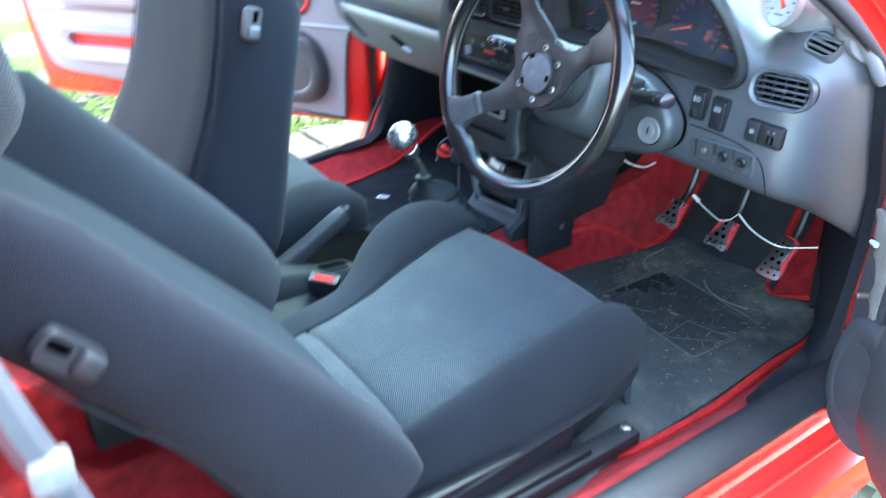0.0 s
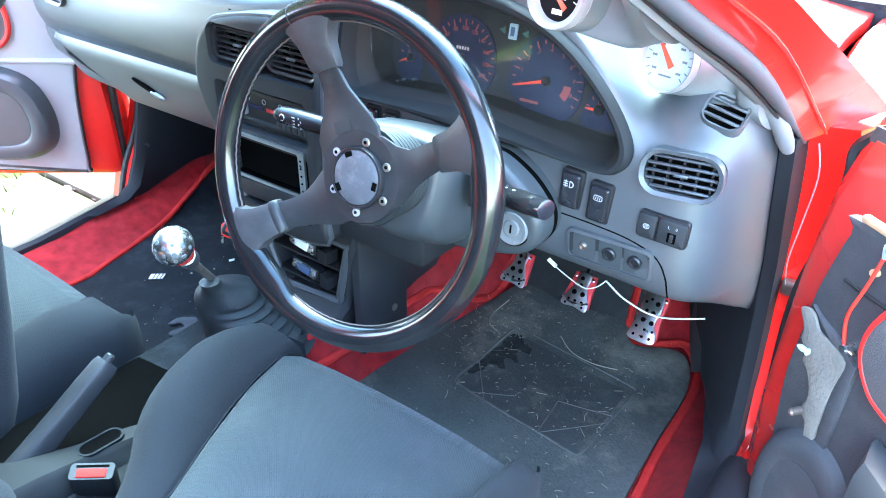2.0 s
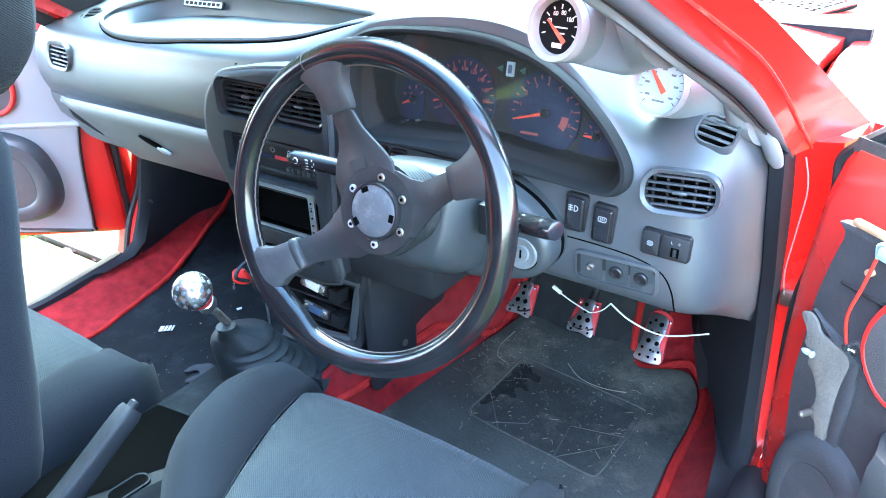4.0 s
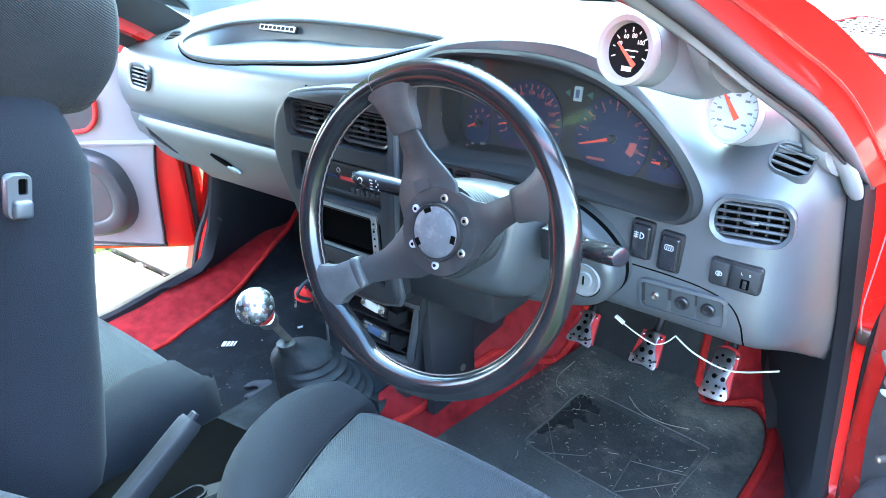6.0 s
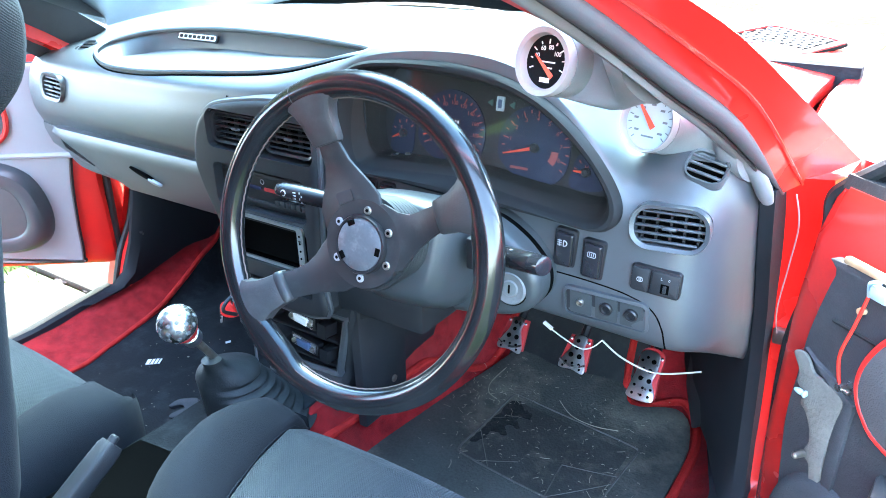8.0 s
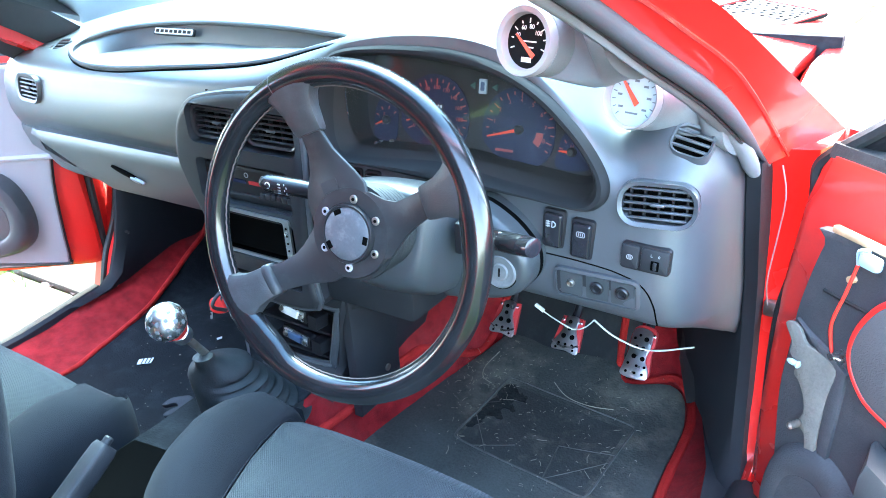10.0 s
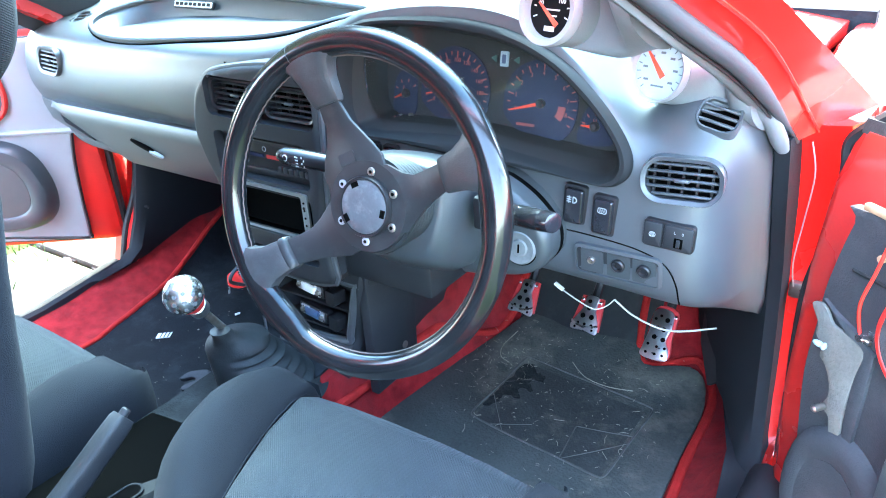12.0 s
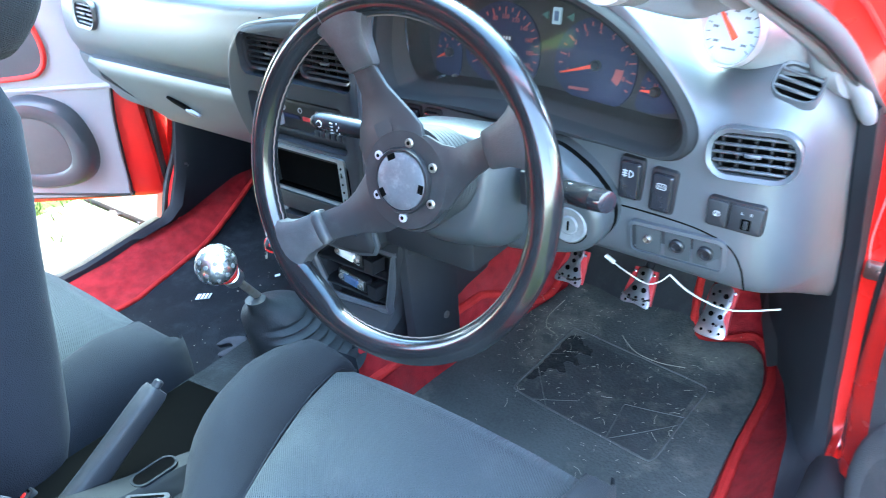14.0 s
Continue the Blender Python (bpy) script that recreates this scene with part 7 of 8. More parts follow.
# ---------------------------------------------------------------- seats
def seat(x0, yf, zf, hinge, lean, guide, waisted, label, flare):
    """A bucket seat: cushion with thigh bolsters, backrest with side bolsters and a joined-on head restraint.
    hinge is the backrest's (y, z), lean its degrees forward of upright."""
    s = thing("front_seat", (x0, yf - 0.3, FLOOR + 0.02), label, "seat", "front seats")

    def cz(y):
        return zf - 0.115 * min(0.0, y - yf) * -1 if y < yf else zf

    def half(y, side):
        """Half width of the centre cushion; the driver's narrows to the rear on the tunnel side."""
        d = yf + 0.04 - y
        if not waisted:
            return 0.188
        if side > 0:
            return 0.163
        return float(np.interp(d, [0.0, 0.10, 0.16, 0.21, 0.26, 0.34, 0.5], [0.173, 0.167, 0.154, 0.136, 0.116, 0.096, 0.088]))

    def crown(y):
        """Front roll-off of the cushion."""
        d = yf + 0.045 - y
        return -0.10 * (1 - min(1.0, max(0.0, d / 0.075))) ** 2.2

    ys = [yf + 0.045, yf + 0.043, yf + 0.036, yf + 0.024, yf + 0.008, yf - 0.02, yf - 0.08, yf - 0.16, yf - 0.24, yf - 0.32, yf - 0.352, yf - 0.358, yf - 0.364, yf - 0.40, yf - 0.46, yf - 0.52]
    bm = B()
    rows = []
    for y in ys:
        groove = 0.006 if abs(y - (yf - 0.358)) < 0.002 else 0.0
        z = cz(y) + crown(y) - groove
        a, b = half(y, -1) + 0.001, half(y, 1) + 0.001
        rows.append([V(x0 + x, y, z + dz) for x, dz in ((-a, -0.11), (-a, -0.010), (-a + 0.008, -0.003), (-a * 0.6, 0.004), (-a * 0.2, 0.007), (b * 0.2, 0.007), (b * 0.6, 0.004), (b - 0.008, -0.003), (b, -0.010), (b, -0.11))])
    loft(bm, rows)
    cu = part("seat_cushion", bm, FABRIC, s, "blue-grey ribbed woven cushion", 50)
    # thigh bolsters
    for side in (-1, 1):
        bm = B()
        rows = []
        for y in [yf + 0.040 - 0.54 * (i / 30) ** 1.7 for i in range(31)]:
            d = yf + 0.04 - y
            hw = half(y, side)
            round_ = (1 - min(1.0, d / 0.10)) ** 2
            tall = side < 0
            taper = ease(0.12, 0.46, d)
            h = ((0.012 + 0.058 * ease(0.0, 0.13, d)) if tall else (0.014 + (0.034 if waisted else 0.024) * ease(0.0, 0.12, d))) * (1 - 0.80 * taper) - 0.10 * (1 - min(1.0, d / 0.05)) ** 2.2
            ww = (0.080 if tall else (0.208 if waisted else 0.288) - hw) * (1 - (0.42 if tall else 0.5) * taper) - 0.014 * round_
            if tall and waisted:
                h = float(np.interp(d, [0, 0.05, 0.10, 0.14, 0.18, 0.22, 0.25, 0.29, 0.34, 0.55], [-0.012, 0.024, 0.048, 0.060, 0.060, 0.050, 0.034, 0.016, 0.006, 0.0])) - 0.10 * (1 - min(1.0, d / 0.05)) ** 2.2
                ww = float(np.interp(d, [0, 0.06, 0.14, 0.20, 0.24, 0.28, 0.32, 0.55], [0.230, 0.258, 0.263, 0.258, 0.236, 0.190, 0.160, 0.140])) - hw
            if side > 0:
                h -= 0.030 * (1 - min(1.0, d / 0.13)) ** 2
            nose = min(1.0, d / (0.055 if side < 0 else 0.10 if waisted else 0.065))
            ww *= 0.4 + 0.6 * math.sqrt(max(0.0, 1 - (1 - nose) ** 2))
            z = cz(y) - 0.006
            dp = 0.72 if side > 0 and waisted else 1.0
            rows.append([V(x0 + side * (hw + u * ww), y, z + q) for u, q in smooth([(0, -0.006 + min(0, h)), (0.08, 0.42 * max(h, 0) + min(0, h)), (0.32, h), (0.60, h * 0.90), (0.88, -0.006 + 0.25 * h), (1.0, -0.055 * dp), (0.96, -0.105 * dp), (0.80, -0.150 * dp), (0.05, -0.150), (0.0, -0.08)], 24, True)])
        loft(bm, rows)
        b = part("thigh_bolster", bm, FABRIC_DARK, s, "dark smooth-fabric bolster", 60)
        bm = B()
        pl = [V(x0 + side * (half(y, side) + 0.001), y, cz(y) + crown(y) * 0.7 - 0.007) for y in [yf + 0.02 - 0.5 * i / 20 for i in range(21)]]
        tube(bm, pl, 0.0013, 6)
        part("seam", bm, SEAM, b)
        if side < 0 or waisted:
            continue
        bm = B()
        tube(bm, smooth([V(x0 + side * (0.170 + 0.062), yf + 0.010, zf - 0.020), V(x0 + side * (0.170 + 0.072), yf - 0.06, zf + 0.008), V(x0 + side * (0.170 + 0.064), yf - 0.2, zf - 0.012), V(x0 + side * (0.170 + 0.046), yf - 0.4, zf - 0.05)], 24), 0.0012, 5)
        part("stitch_line", bm, SEAM, b)
    if waisted:
        bm = B()
        tube(bm, [V(x, y, cz(y) + 0.0062) for x, y in smooth([(x0 + 0.004, yf - 0.075), (x0 + 0.017, yf - 0.14), (x0 + 0.036, yf - 0.24), (x0 + 0.046, yf - 0.34)], 24)], 0.0007, 5)
        part("centre_seam", bm, FABRIC_DARK, cu)
    # base shell and runners
    bm = B()
    rows = []
    for y, w, zl in ((yf + 0.01, 0.20, 0.065), (yf - 0.1, 0.22, 0.055), (yf - 0.3, 0.22, 0.05), (yf - 0.5, 0.21, 0.05)):
        rows.append([V(x0 - w, y, cz(y) - 0.09), V(x0 - w + 0.02, y, cz(y) - 0.145), V(x0 + w - 0.02, y, cz(y) - 0.145), V(x0 + w, y, cz(y) - 0.09)])
    loft(bm, rows)
    part("seat_pan", bm, BLACK, s)
    for side in (-1, 1):
        bm = B()
        box(bm, (x0 + side * 0.225, yf - 0.27, FLOOR + 0.030), (0.032, 0.50, 0.022), 0.003)
        r = part("seat_runner", bm, PLASTIC_DARK, s, "black steel seat runner")
        bm = B()
        box(bm, (x0 + side * 0.225, yf - 0.30, FLOOR + 0.046), (0.020, 0.38, 0.012), 0.002)
        box(bm, (x0 + side * 0.21, yf - 0.30, FLOOR + 0.062), (0.012, 0.34, 0.05), 0.002)
        part("runner_slide", bm, BLACK, r)
        for yy in (yf - 0.035, yf - 0.50):
            bm = B()
            lathe(bm, [(0.009, 0), (0.009, 0.007), (0.004, 0.009)], Matrix.Translation((x0 + side * 0.225, yy, FLOOR + 0.040)), 6)
            part("runner_bolt", bm, STEEL, r)
    # backrest
    la = radians(lean)
    up, fw = V(0, math.sin(la), math.cos(la)), V(0, math.cos(la), -math.sin(la))
    hp_ = V(x0, *hinge)

    def P(x, f, t):
        return hp_ + V(x, 0, 0) + fw * f + up * t

    T = [0.0, 0.02, 0.06, 0.14, 0.22, 0.30, 0.38, 0.44, 0.49, 0.525, 0.545, 0.553]
    Wd = [0.246 + flare, 0.250 + flare, 0.252 + flare * 0.85, 0.250 + flare * 0.55, 0.246 + flare * 0.25, 0.240 + flare * 0.05, 0.230, 0.218, 0.200, 0.176, 0.150, 0.130]
    Wd = Wd if waisted else [w + 0.012 + 0.012 * ease(0.25, 0.42, t) for w, t in zip(Wd, T)]
    bm = B()
    rows = []
    for t, w in zip(T, Wd):
        k = max(0.0, (t - 0.49) / 0.063)
        r = 0.080 * (1 - 0.5 * k * k) + 0.045 * ease(0.0, 0.30, 0.32 - t)
        rows.append([P(x, f, t) for x, f in smooth([(-w * 0.84, -r * 0.97), (-w * 0.4, -r * 1.03), (0, -r * 1.03), (w * 0.4, -r * 1.03), (w * 0.84, -r * 0.97), (w * 0.60, 0.0), (0.10, 0.006), (0, 0.008), (-0.10, 0.006), (-w * 0.60, 0.0)], 36, True)])
    loft(bm, rows)
    part("backrest", bm, FABRIC_DARK, s, "dark smooth-fabric backrest", 60)
    for side in (-1, 1):
        bm = B()
        rows = []
        for t, w in zip(T, Wd):
            k = max(0.0, (t - 0.44) / 0.113)
            low = max(0.0, (0.10 - t) / 0.10)
            ff = (0.062 if not waisted else 0.036 if side > 0 else 0.088) * (1 - 0.75 * k) - 0.020 * low * low
            rr = 0.080 * (1 - 0.5 * k * k) + 0.045 * ease(0.0, 0.30, 0.32 - t)
            w *= 1 - 0.30 * ease(0.22, 0.50, t) * (waisted and side < 0)
            i0 = w * 0.56
            rows.append([P(side * x, f, t) for x, f in smooth([(w * 0.5, -rr * 0.85), (w * 0.80, -rr * 0.955), (w * 0.95, -rr * 0.80), (w, -rr * 0.2), (w * 0.985, ff * 0.5), (w * 0.93, ff * 0.92), (w * 0.84, ff), (w * 0.70, ff * 0.75), (i0, 0.0)], 30, True)])
        loft(bm, rows)
        b = part("side_bolster", bm, FABRIC_BACK, s, "dark padded side bolster", 60)
        bm = B()
        tube(bm, smooth([P(side * w * 0.90, -0.079 * (1 - 0.5 * max(0, (t - 0.49) / 0.063) ** 2), t) for t, w in zip(T, Wd)], 40), 0.0016, 6)
        part("seam", bm, SEAM, b)
    # head restraint
    bm = B()
    rows = []
    for t, w, f0, f1 in smooth([(0.492, 0.138, -0.050, 0.055), (0.498, 0.164, -0.068, 0.082), (0.515, 0.178, -0.078, 0.100), (0.555, 0.186, -0.078, 0.122), (0.60, 0.184, -0.068, 0.130), (0.65, 0.172, -0.052, 0.126), (0.685, 0.132, -0.030, 0.105), (0.698, 0.100, -0.005, 0.085)], 22):
        w, xc = (w, 0.0) if waisted else (w + 0.006, 0.016)
        rows.append([P(x + xc, f, t) for x, f in smooth([(-w, f0 * 0.4), (-w * 0.8, f0 * 0.92), (0, f0), (w * 0.8, f0 * 0.92), (w, f0 * 0.4), (w, f1 * 0.5), (w * 0.82, f1 * 0.95), (0, f1 * 0.9), (-w * 0.82, f1 * 0.95), (-w, f1 * 0.5)], 32, True)])
    loft(bm, rows)
    hr = part("head_restraint", bm, FABRIC_GREY, s, "grey ribbed-fabric head restraint", 60)
    bm = B()
    wx = 0.0 if waisted else 0.020
    tube(bm, smooth([P(wx + 0.94 * w, 0.72 * f0, t) for t, w, f0 in ((0.505, 0.170, -0.072), (0.53, 0.180, -0.078), (0.56, 0.187, -0.078), (0.60, 0.185, -0.068), (0.65, 0.173, -0.052), (0.68, 0.14, -0.034))], 24), 0.0030, 8)
    part("seam", bm, SEAM, hr)
    bm = B()
    tube(bm, smooth([P(0.062, -0.032, 0.688), P(0.084, -0.053, 0.65), P(0.092, -0.067, 0.60), P(0.090, -0.077, 0.555), P(0.104, -0.076, 0.516), P(0.142, -0.066, 0.505), P(0.172, -0.030, 0.506)], 36), 0.0026, 6)
    part("piping", bm, FABRIC_DARK, hr)
    # belt guide on the right shoulder; the driver's has its shade put into darker plastic
    m = Matrix.Translation(P(0.233 if waisted else 0.252, -0.040, guide)) @ Matrix((fw, up, V(1, 0, 0))).transposed().to_4x4() @ Matrix.Scale(0.85, 4)
    bm = B()
    o, i = rounded(0.034, 0.062, 0.010, 5), rounded(0.012, 0.022, 0.003, 5, 0.004, 0.014)
    loft(bm, [[m @ V(a, b, z) for a, b in q] for q, z in ((o, -0.008), (o, 0.003), ([(a * 0.92, b * 0.95) for a, b in o], 0.007), (i, 0.007), (i, 0.0))], cap=False)
    g = part("belt_guide", bm, PLASTIC if not waisted else PLASTIC_DARK, s, "grey plastic belt guide")
    bm = B()
    prism(bm, i, -0.002, 0.001, m)
    part("guide_slot", bm, PITCH, g)
    bm = B()
    box(bm, (0.002, -0.016, 0.010), (0.026, 0.026, 0.014), 0.006, m, 3)
    part("guide_catch", bm, PLASTIC if not waisted else PLASTIC_DARK, g)
    return s


seat(0.358, 0.022, 0.440, (-0.372, 0.402), -42, 0.398, True, "driver's bucket seat in blue-grey fabric, backrest reclined", 0.0)
seat(-0.340, -0.058, 0.420, (-0.285, 0.335), 13.5, 0.412, False, "passenger bucket seat in blue-grey fabric, backrest tipped forward", 0.038)

# ---------------------------------------------------------------- doors
def door_frame(o, side, deg):
    """Maps (along the door from its hinge edge, inward of its panel, height) to the world."""
    a = radians(deg)
    d, n_ = V(side * math.sin(a), -math.cos(a), 0), V(-side * math.cos(a), -math.sin(a), 0)
    o = V(*o, 0)
    return lambda u, n, z: o + d * u + n_ * n + V(0, 0, z)


def door_shell(Q, name, label):
    dr = thing(name, tuple(Q(0, -0.05, 0.3)), label, "car door", "car doors")
    bm = B()
    rows = []
    for z, t0, t1, ue in ((0.318, -0.02, -0.10, 0.98), (0.335, -0.006, -0.125, 1.0), (0.45, -0.004, -0.150, 1.02), (0.62, -0.004, -0.150, 1.04), (0.72, -0.008, -0.135, 1.04), (0.775, -0.03, -0.11, 1.03)):
        u0 = -0.058 + 0.018 * ease(0.55, 0.70, z)
        rows.append([Q(u0, t1, z), Q(u0 - 0.012, t1 * 0.55, z), Q(u0, t0 - 0.012, z), Q(u0 + 0.02, t0, z), Q(ue * 0.5, t0, z), Q(ue - 0.02, t0, z), Q(ue, t0 - 0.015, z), Q(ue + 0.01, t1, z), Q(ue * 0.5, t1 - 0.012, z)])
    loft(bm, rows)
    sh = part("door_skin", bm, RED, dr, "painted red metal", 40)
    bm = B()
    tube(bm, smooth([Q(-0.06, -0.04, 0.30), Q(-0.066, -0.035, 0.45), Q(-0.067, -0.035, 0.57), Q(-0.052, -0.038, 0.65), Q(-0.047, -0.04, 0.72), Q(-0.049, -0.04, 0.752), Q(-0.034, -0.042, 0.772), Q(0.0, -0.046, 0.80), Q(0.06, -0.055, 0.85)], 44), 0.008, 8)
    part("edge_seal", bm, RUBBER, sh, "black rubber edge seal")
    # window frame, lowered glass
    bm = B()
    fr = smooth([Q(-0.03, -0.06, 0.77), Q(0.10, -0.065, 0.87), Q(0.30, -0.075, 1.00), Q(0.52, -0.088, 1.125), Q(0.70, -0.095, 1.17), Q(0.88, -0.095, 1.165), Q(0.98, -0.085, 1.08), Q(1.02, -0.065, 0.77)], 50)
    tube(bm, fr, 0.014, 8)
    part("window_frame", bm, BLACK, sh, "black window surround")
    bm = B()
    box_pts = [[Q(u, -0.04 + dn, 0.772 + dz) for dn, dz in ((-0.022, 0), (-0.020, 0.012), (0.006, 0.014), (0.010, 0.0))] for u in [-0.03 + 1.05 * i / 12 for i in range(13)]]
    loft(bm, box_pts)
    part("window_seal", bm, RUBBER, sh)
    return dr


# passenger door, complete panel
QL = door_frame((-0.717, 0.277), -1, 52)
pdoor = door_shell(QL, "passenger_door", "open red passenger door with pale grey trim panel")
bm = B()
out_ = smooth([(0.0, 0.345), (-0.004, 0.42), (-0.012, 0.52), (-0.03, 0.62), (-0.045, 0.70), (-0.045, 0.76), (0.3, 0.765), (0.7, 0.765), (0.97, 0.76), (0.985, 0.6), (0.95, 0.45), (0.90, 0.40), (0.75, 0.385), (0.5, 0.36), (0.25, 0.343), (0.02, 0.335)], 80, True)
out_ = [(max(u, -0.045), min(z, 0.765)) for u, z in out_]


def flat(Q):
    """The door's plane as a pose: local x along it, local y up, local z inward."""
    o = Q(0, 0, 0)
    x, z = (Q(1, 0, 0) - o), (Q(0, 1, 0) - o)
    y = V(0, 0, 1)
    return Matrix.Translation(o) @ Matrix((x, y, z)).transposed().to_4x4()


ML = flat(QL)


prism(bm, out_, -0.004, 0.012, ML, 0.005)
pan = part("trim_panel", bm, PLASTIC_LIGHT, pdoor, "pale grey moulded door panel")
bm = B()
tube(bm, [ML @ V(u, 0.578 + 0.004 * math.sin(u * 3), 0.013) for u in [-0.03 + i * 0.1 for i in range(11)]], 0.006, 8)
part("panel_ledge", bm, PLASTIC_LIGHT, pan)
# upper insert with red piping
ins = smooth([(0.085, 0.67), (0.10, 0.620), (0.16, 0.605), (0.4, 0.604), (0.80, 0.610), (0.90, 0.63), (0.91, 0.74), (0.5, 0.748), (0.2, 0.748), (0.11, 0.735)], 60, True)
bm = B()
prism(bm, ins, 0.010, 0.017, ML, 0.003)
pi = part("cloth_insert", bm, CLOTH_DARK, pan, "dark grey cloth insert")
bm = B()
tube(bm, [ML @ V(u, z, 0.016) for u, z in ins], 0.0055, 8, closed=True)
part("red_piping", bm, RED_TRIM, pi, "bright red piping")
# armrest and pull
bm = B()
rows = []
for u, h in ((0.24, 0.02), (0.26, 0.05), (0.34, 0.06), (0.55, 0.062), (0.75, 0.058), (0.84, 0.045), (0.86, 0.02)):
    rows.append([ML @ V(u, z, n) for z, n in smooth([(0.585, 0.010), (0.635, 0.010), (0.645, h * 0.6), (0.640, h), (0.610, h), (0.590, h * 0.7)], 18, True)])
loft(bm, rows)
part("armrest", bm, PLASTIC_LIGHT, pan)
bm = B()
rows = []
for u, h in ((0.20, 0.015), (0.215, 0.030), (0.26, 0.034), (0.32, 0.030), (0.335, 0.015)):
    rows.append([ML @ V(u, z, n) for z, n in smooth([(0.672, 0.012), (0.700, 0.012), (0.704, h), (0.668, h)], 14, True)])
loft(bm, rows)
part("door_handle", bm, PLASTIC_DARK, pan)
# red-lined pocket in a grey surround
bm = B()
o, i = rounded(0.42, 0.100, 0.045, 7, 0.67, 0.485), rounded(0.34, 0.036, 0.016, 7, 0.67, 0.498)
loft(bm, [[ML @ V(a, b, z) for a, b in q] for q, z in ((o, 0.010), (o, 0.035), ([((a - 0.67) * 0.96 + 0.67, (b - 0.485) * 0.88 + 0.485) for a, b in o], 0.045), (i, 0.040), (i, 0.014))], cap=False)
pk = part("door_pocket", bm, PLASTIC_LIGHT, pan)
bm = B()
prism(bm, i, 0.012, 0.016, ML)
part("pocket_lining", bm, RED_TRIM, pk, "red pocket lining")


def speaker(M, cu, cz_, ru, rz, mat_ring, parent, h=0.045, mat_in=PLASTIC_GREY):
    sh_ = smooth([(-0.95, -0.55), (-0.97, 0.1), (-0.68, 0.72), (0.0, 1.0), (0.62, 0.80), (0.96, 0.20), (0.97, -0.30), (0.70, -0.82), (0.1, -1.0), (-0.6, -0.92)], 48, True)
    bm = B()
    rg = []
    for k, z in ((1.0, 0.008), (0.99, h * 0.4), (0.95, h * 0.75), (0.88, h * 0.95), (0.76, h), (0.64, h * 0.99), (0.60, h * 0.93)):
        rg.append([M @ V(cu + a * ru * k, cz_ + b * rz * k, z) for a, b in sh_])
    loft(bm, rg, cap=False)
    sp = part("speaker_pod", bm, mat_ring, parent, "dark bulging speaker surround")
    bm = B()
    rg = [[M @ V(cu + a * ru * k, cz_ + b * rz * k, z) for a, b in sh_] for k, z in ((0.61, h * 0.7), (0.60, h * 0.95), (0.3, h * 1.0), (0.02, h * 1.01))]
    loft(bm, rg)
    part("speaker_grille", bm, mat_in, sp)


speaker(ML, 0.150, 0.470, 0.112, 0.102, SATIN, pan, 0.045, PLASTIC)
bm = B()
tube(bm, [ML @ V(u, z, 0.004) for u, z in out_], 0.0035, 6, closed=True)
part("panel_edge", bm, PLASTIC_DARK, pan)

# driver's door, trim partly stripped
QR = door_frame((0.738, 0.235), 1, 52)
ddoor = door_shell(QR, "driver_door", "open red driver's door with torn black trim card")
MR = flat(QR)
bm = B()
out_ = smooth([(0.005, 0.33), (0.0, 0.42), (-0.008, 0.52), (-0.003, 0.58), (0.002, 0.635), (0.020, 0.705), (0.034, 0.722), (0.3, 0.725), (0.7, 0.725), (0.96, 0.715), (0.97, 0.5), (0.93, 0.36), (0.6, 0.335), (0.2, 0.325)], 70, True)
prism(bm, out_, 0.0, 0.010, MR, 0.002)
card = part("trim_card", bm, CARD, ddoor, "bare black door card")
bm = B()
box(bm, (0.13, 0.727, 0.010), (0.20, 0.007, 0.008), 0.002, MR)
part("wood_strip", bm, WOOD, card, "bare wooden strip along the top edge")
bm = B()
tube(bm, [MR @ V(u, 0.66 + 0.005 * math.sin(u * 9), 0.010) for u in [0.03 + 0.05 * i for i in range(12)]], 0.0022, 6)
part("card_fold", bm, RUBBER, card)
# torn grey liner hanging from the front edge, with its dark backing
edge = [(-0.007, 0.606), (0.004, 0.612), (0.013, 0.609), (0.024, 0.598), (0.040, 0.597), (0.064, 0.590), (0.060, 0.560), (0.056, 0.520), (0.055, 0.484), (0.049, 0.472), (0.044, 0.475), (0.040, 0.496), (0.029, 0.503), (0.034, 0.520), (0.031, 0.536), (0.024, 0.550), (0.014, 0.556), (0.015, 0.568), (0.005, 0.577), (0.006, 0.590)]
bm = B()
prism(bm, [tuple(p) for p in smooth([(u + 0.002 * noise.noise(Vector((u * 90, z * 90, 0))), z) for u, z in edge], 80, True)], 0.012, 0.0155, MR, 0.001)
part("torn_liner", bm, GREY_FELT, card, "torn grey felt liner hanging loose")
bm = B()
prism(bm, [(0.006, 0.618), (0.020, 0.612), (0.050, 0.604), (0.076, 0.592), (0.074, 0.55), (0.070, 0.466), (0.062, 0.462), (0.057, 0.50), (0.058, 0.55), (0.064, 0.588), (0.04, 0.596)], 0.010, 0.0145, MR, 0.001)
part("liner_backing", bm, CARD, card)
m = MR @ Matrix.Translation((0.018, 0.571, 0.018)) @ Matrix.Rotation(radians(-80), 4, "Y") @ Matrix.Scale(0.72, 4)
bm = B()
lathe(bm, [(0.0030, -0.006), (0.0055, -0.004), (0.0055, -0.002), (0.0036, 0.0), (0.0046, 0.004), (0.0042, 0.010), (0.0022, 0.014), (0.001, 0.0145)], m, 14)
part("trim_clip", bm, BLUE_CLIP, card, "pale blue plastic trim clip")
bm = B()
lathe(bm, [(0.004, 0), (0.004, 0.012), (0.002, 0.014)], MR @ Matrix.Translation((0.034, 0.507, 0.018)), 10)
part("trim_stud", bm, STEEL, card)
bm = B()
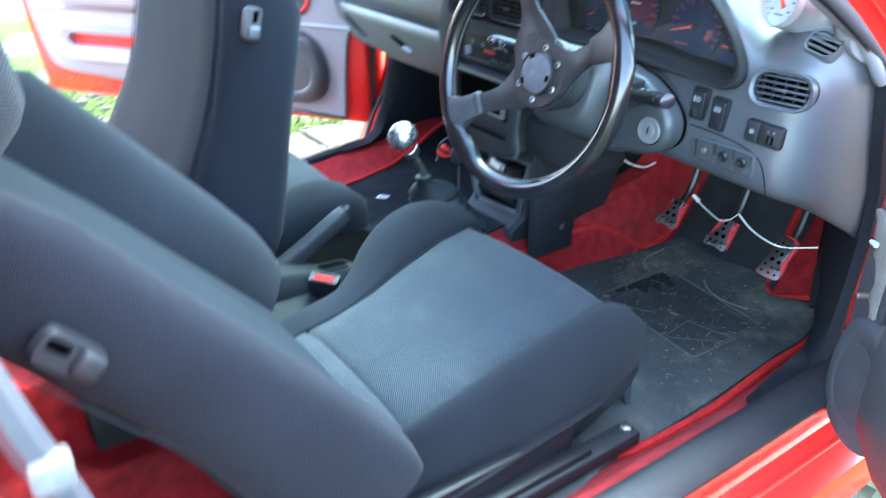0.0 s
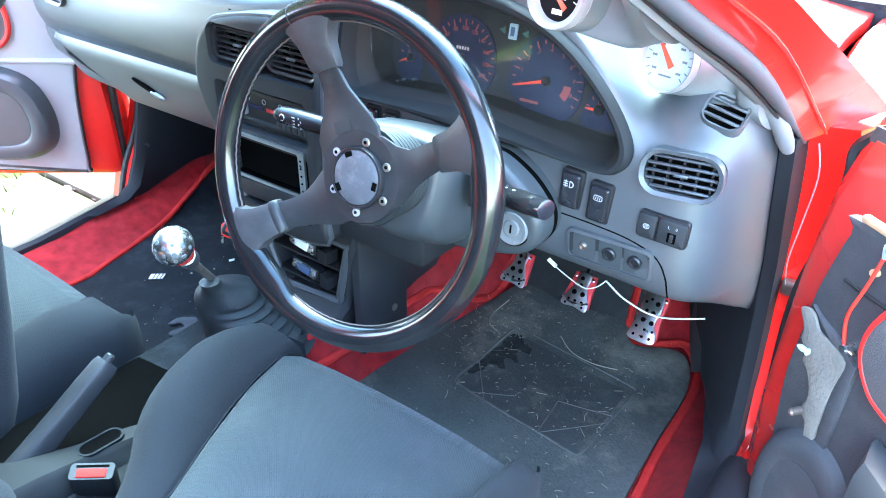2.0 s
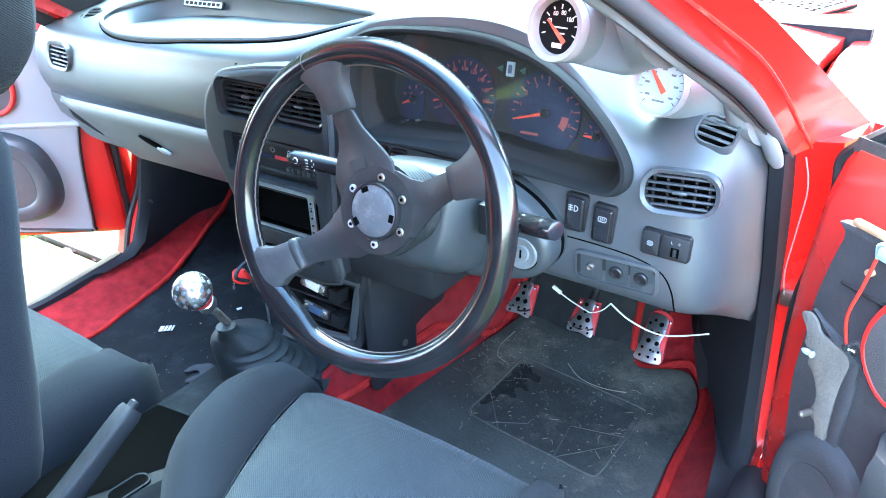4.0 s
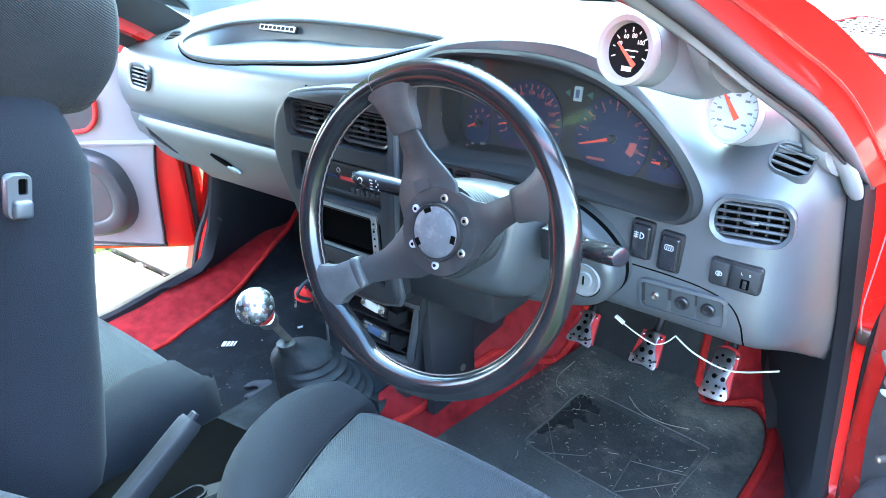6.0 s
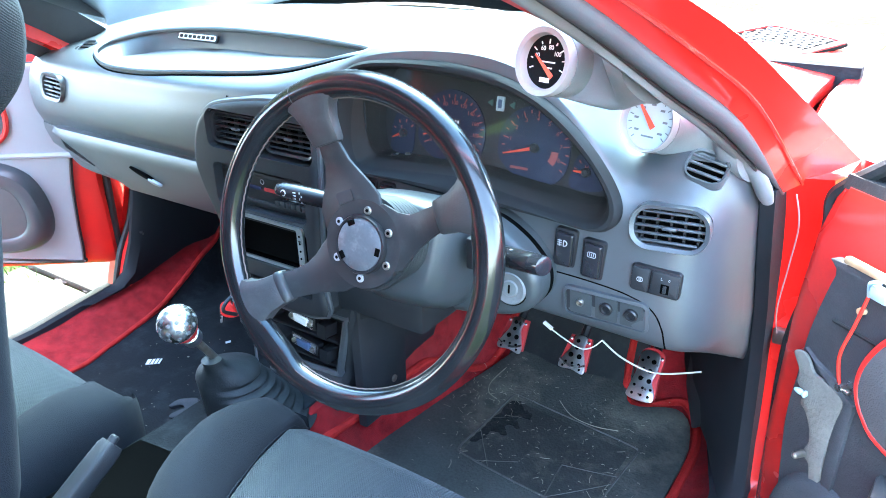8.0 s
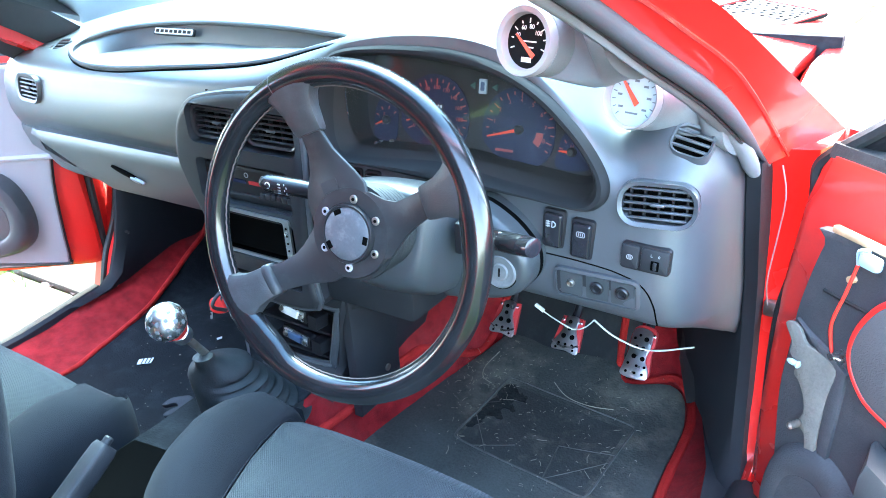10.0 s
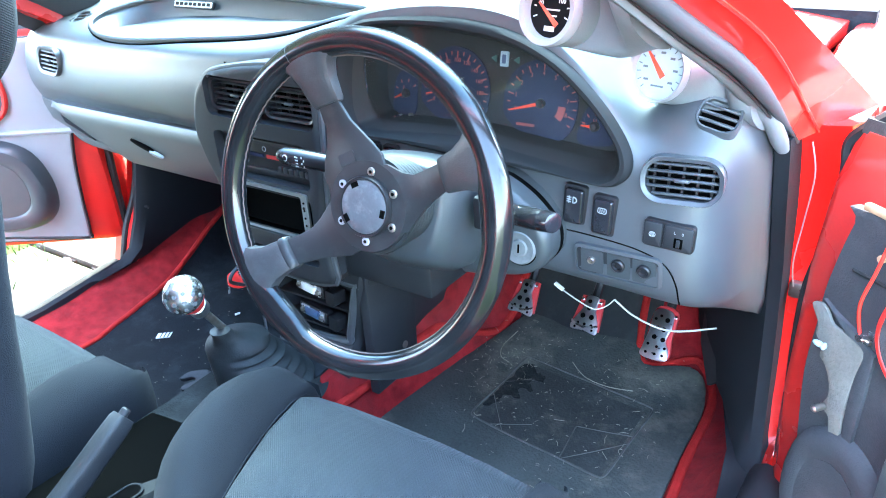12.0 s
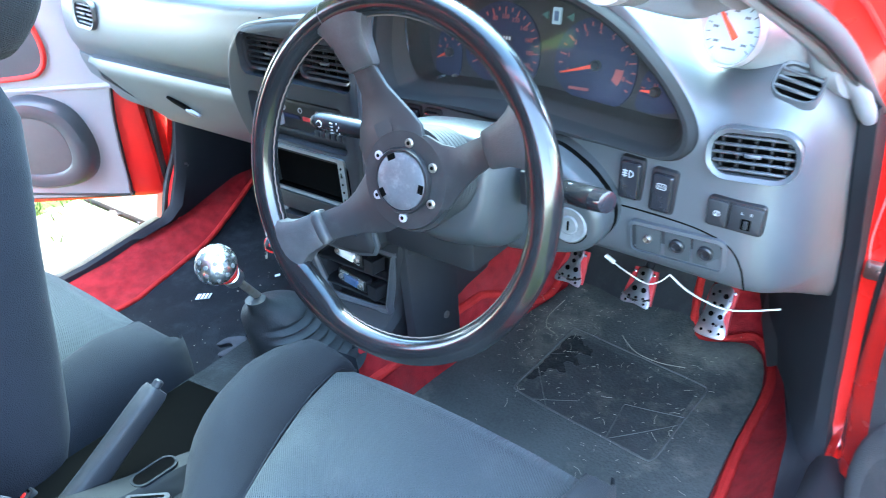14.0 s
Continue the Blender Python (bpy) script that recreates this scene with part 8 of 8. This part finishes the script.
lathe(bm, [(0.004, 0), (0.004, 0.014)], MR @ Matrix.Translation((0.063, 0.608, 0.010)), 10)
box(bm, (0.066, 0.606, 0.018), (0.013, 0.004, 0.005), 0.001, MR)
part("wire_clip", bm, CHROME, card)
bm = B()
tube(bm, smooth([MR @ V(0.058, 0.610, 0.018), MR @ V(0.056, 0.64, 0.022), MR @ V(0.062, 0.675, 0.018), MR @ V(0.066, 0.706, 0.014)], 20), 0.0018, 6)
part("red_wire", bm, WIRE_RED, card, "red wire")
bm = B()
tube(bm, smooth([MR @ V(0.066, 0.706, 0.014), MR @ V(0.070, 0.722, 0.020), MR @ V(0.082, 0.728, 0.022)], 10), 0.002, 6)
box(bm, (0.082, 0.716, 0.018), (0.022, 0.014, 0.010), 0.004, MR)
part("connector_tape", bm, BLUE_CLIP, card, "pale blue taped connector")
bm = B()
lathe(bm, [(0.004, 0.0), (0.0035, 0.006)], MR @ Matrix.Translation((0.061, 0.688, 0.010)), 8)
part("foam_tuft", bm, WOOD, card)
# cloth insert with red piping, armrest and pod further along
ins = smooth([(0.17, 0.702), (0.115, 0.692), (0.088, 0.658), (0.080, 0.622), (0.094, 0.594), (0.125, 0.578), (0.22, 0.57), (0.5, 0.57), (0.9, 0.58), (0.92, 0.66), (0.6, 0.70), (0.3, 0.705)], 60, True)
bm = B()
prism(bm, ins, 0.008, 0.022, MR, 0.004)
ci = part("cloth_insert", bm, CLOTH_DARK, card, "grey cloth door insert")
bm = B()
tube(bm, [MR @ V(u, z, 0.019) for u, z in ins[4:34]], 0.0036, 8)
part("red_piping", bm, RED_TRIM, ci, "bright red piping")
bm = B()
rows = []
for u, h in ((0.12, 0.02), (0.14, 0.05), (0.22, 0.07), (0.5, 0.075), (0.8, 0.06), (0.84, 0.02)):
    rows.append([MR @ V(u, z, n) for z, n in smooth([(0.36, 0.010), (0.525, 0.010), (0.545, h * 0.5), (0.530, h), (0.40, h), (0.365, h * 0.6)], 18, True)])
loft(bm, rows)
part("armrest", bm, ARM, card)
speaker(MR, 0.062, 0.395, 0.072, 0.095, CARD, card, 0.022, CARD)
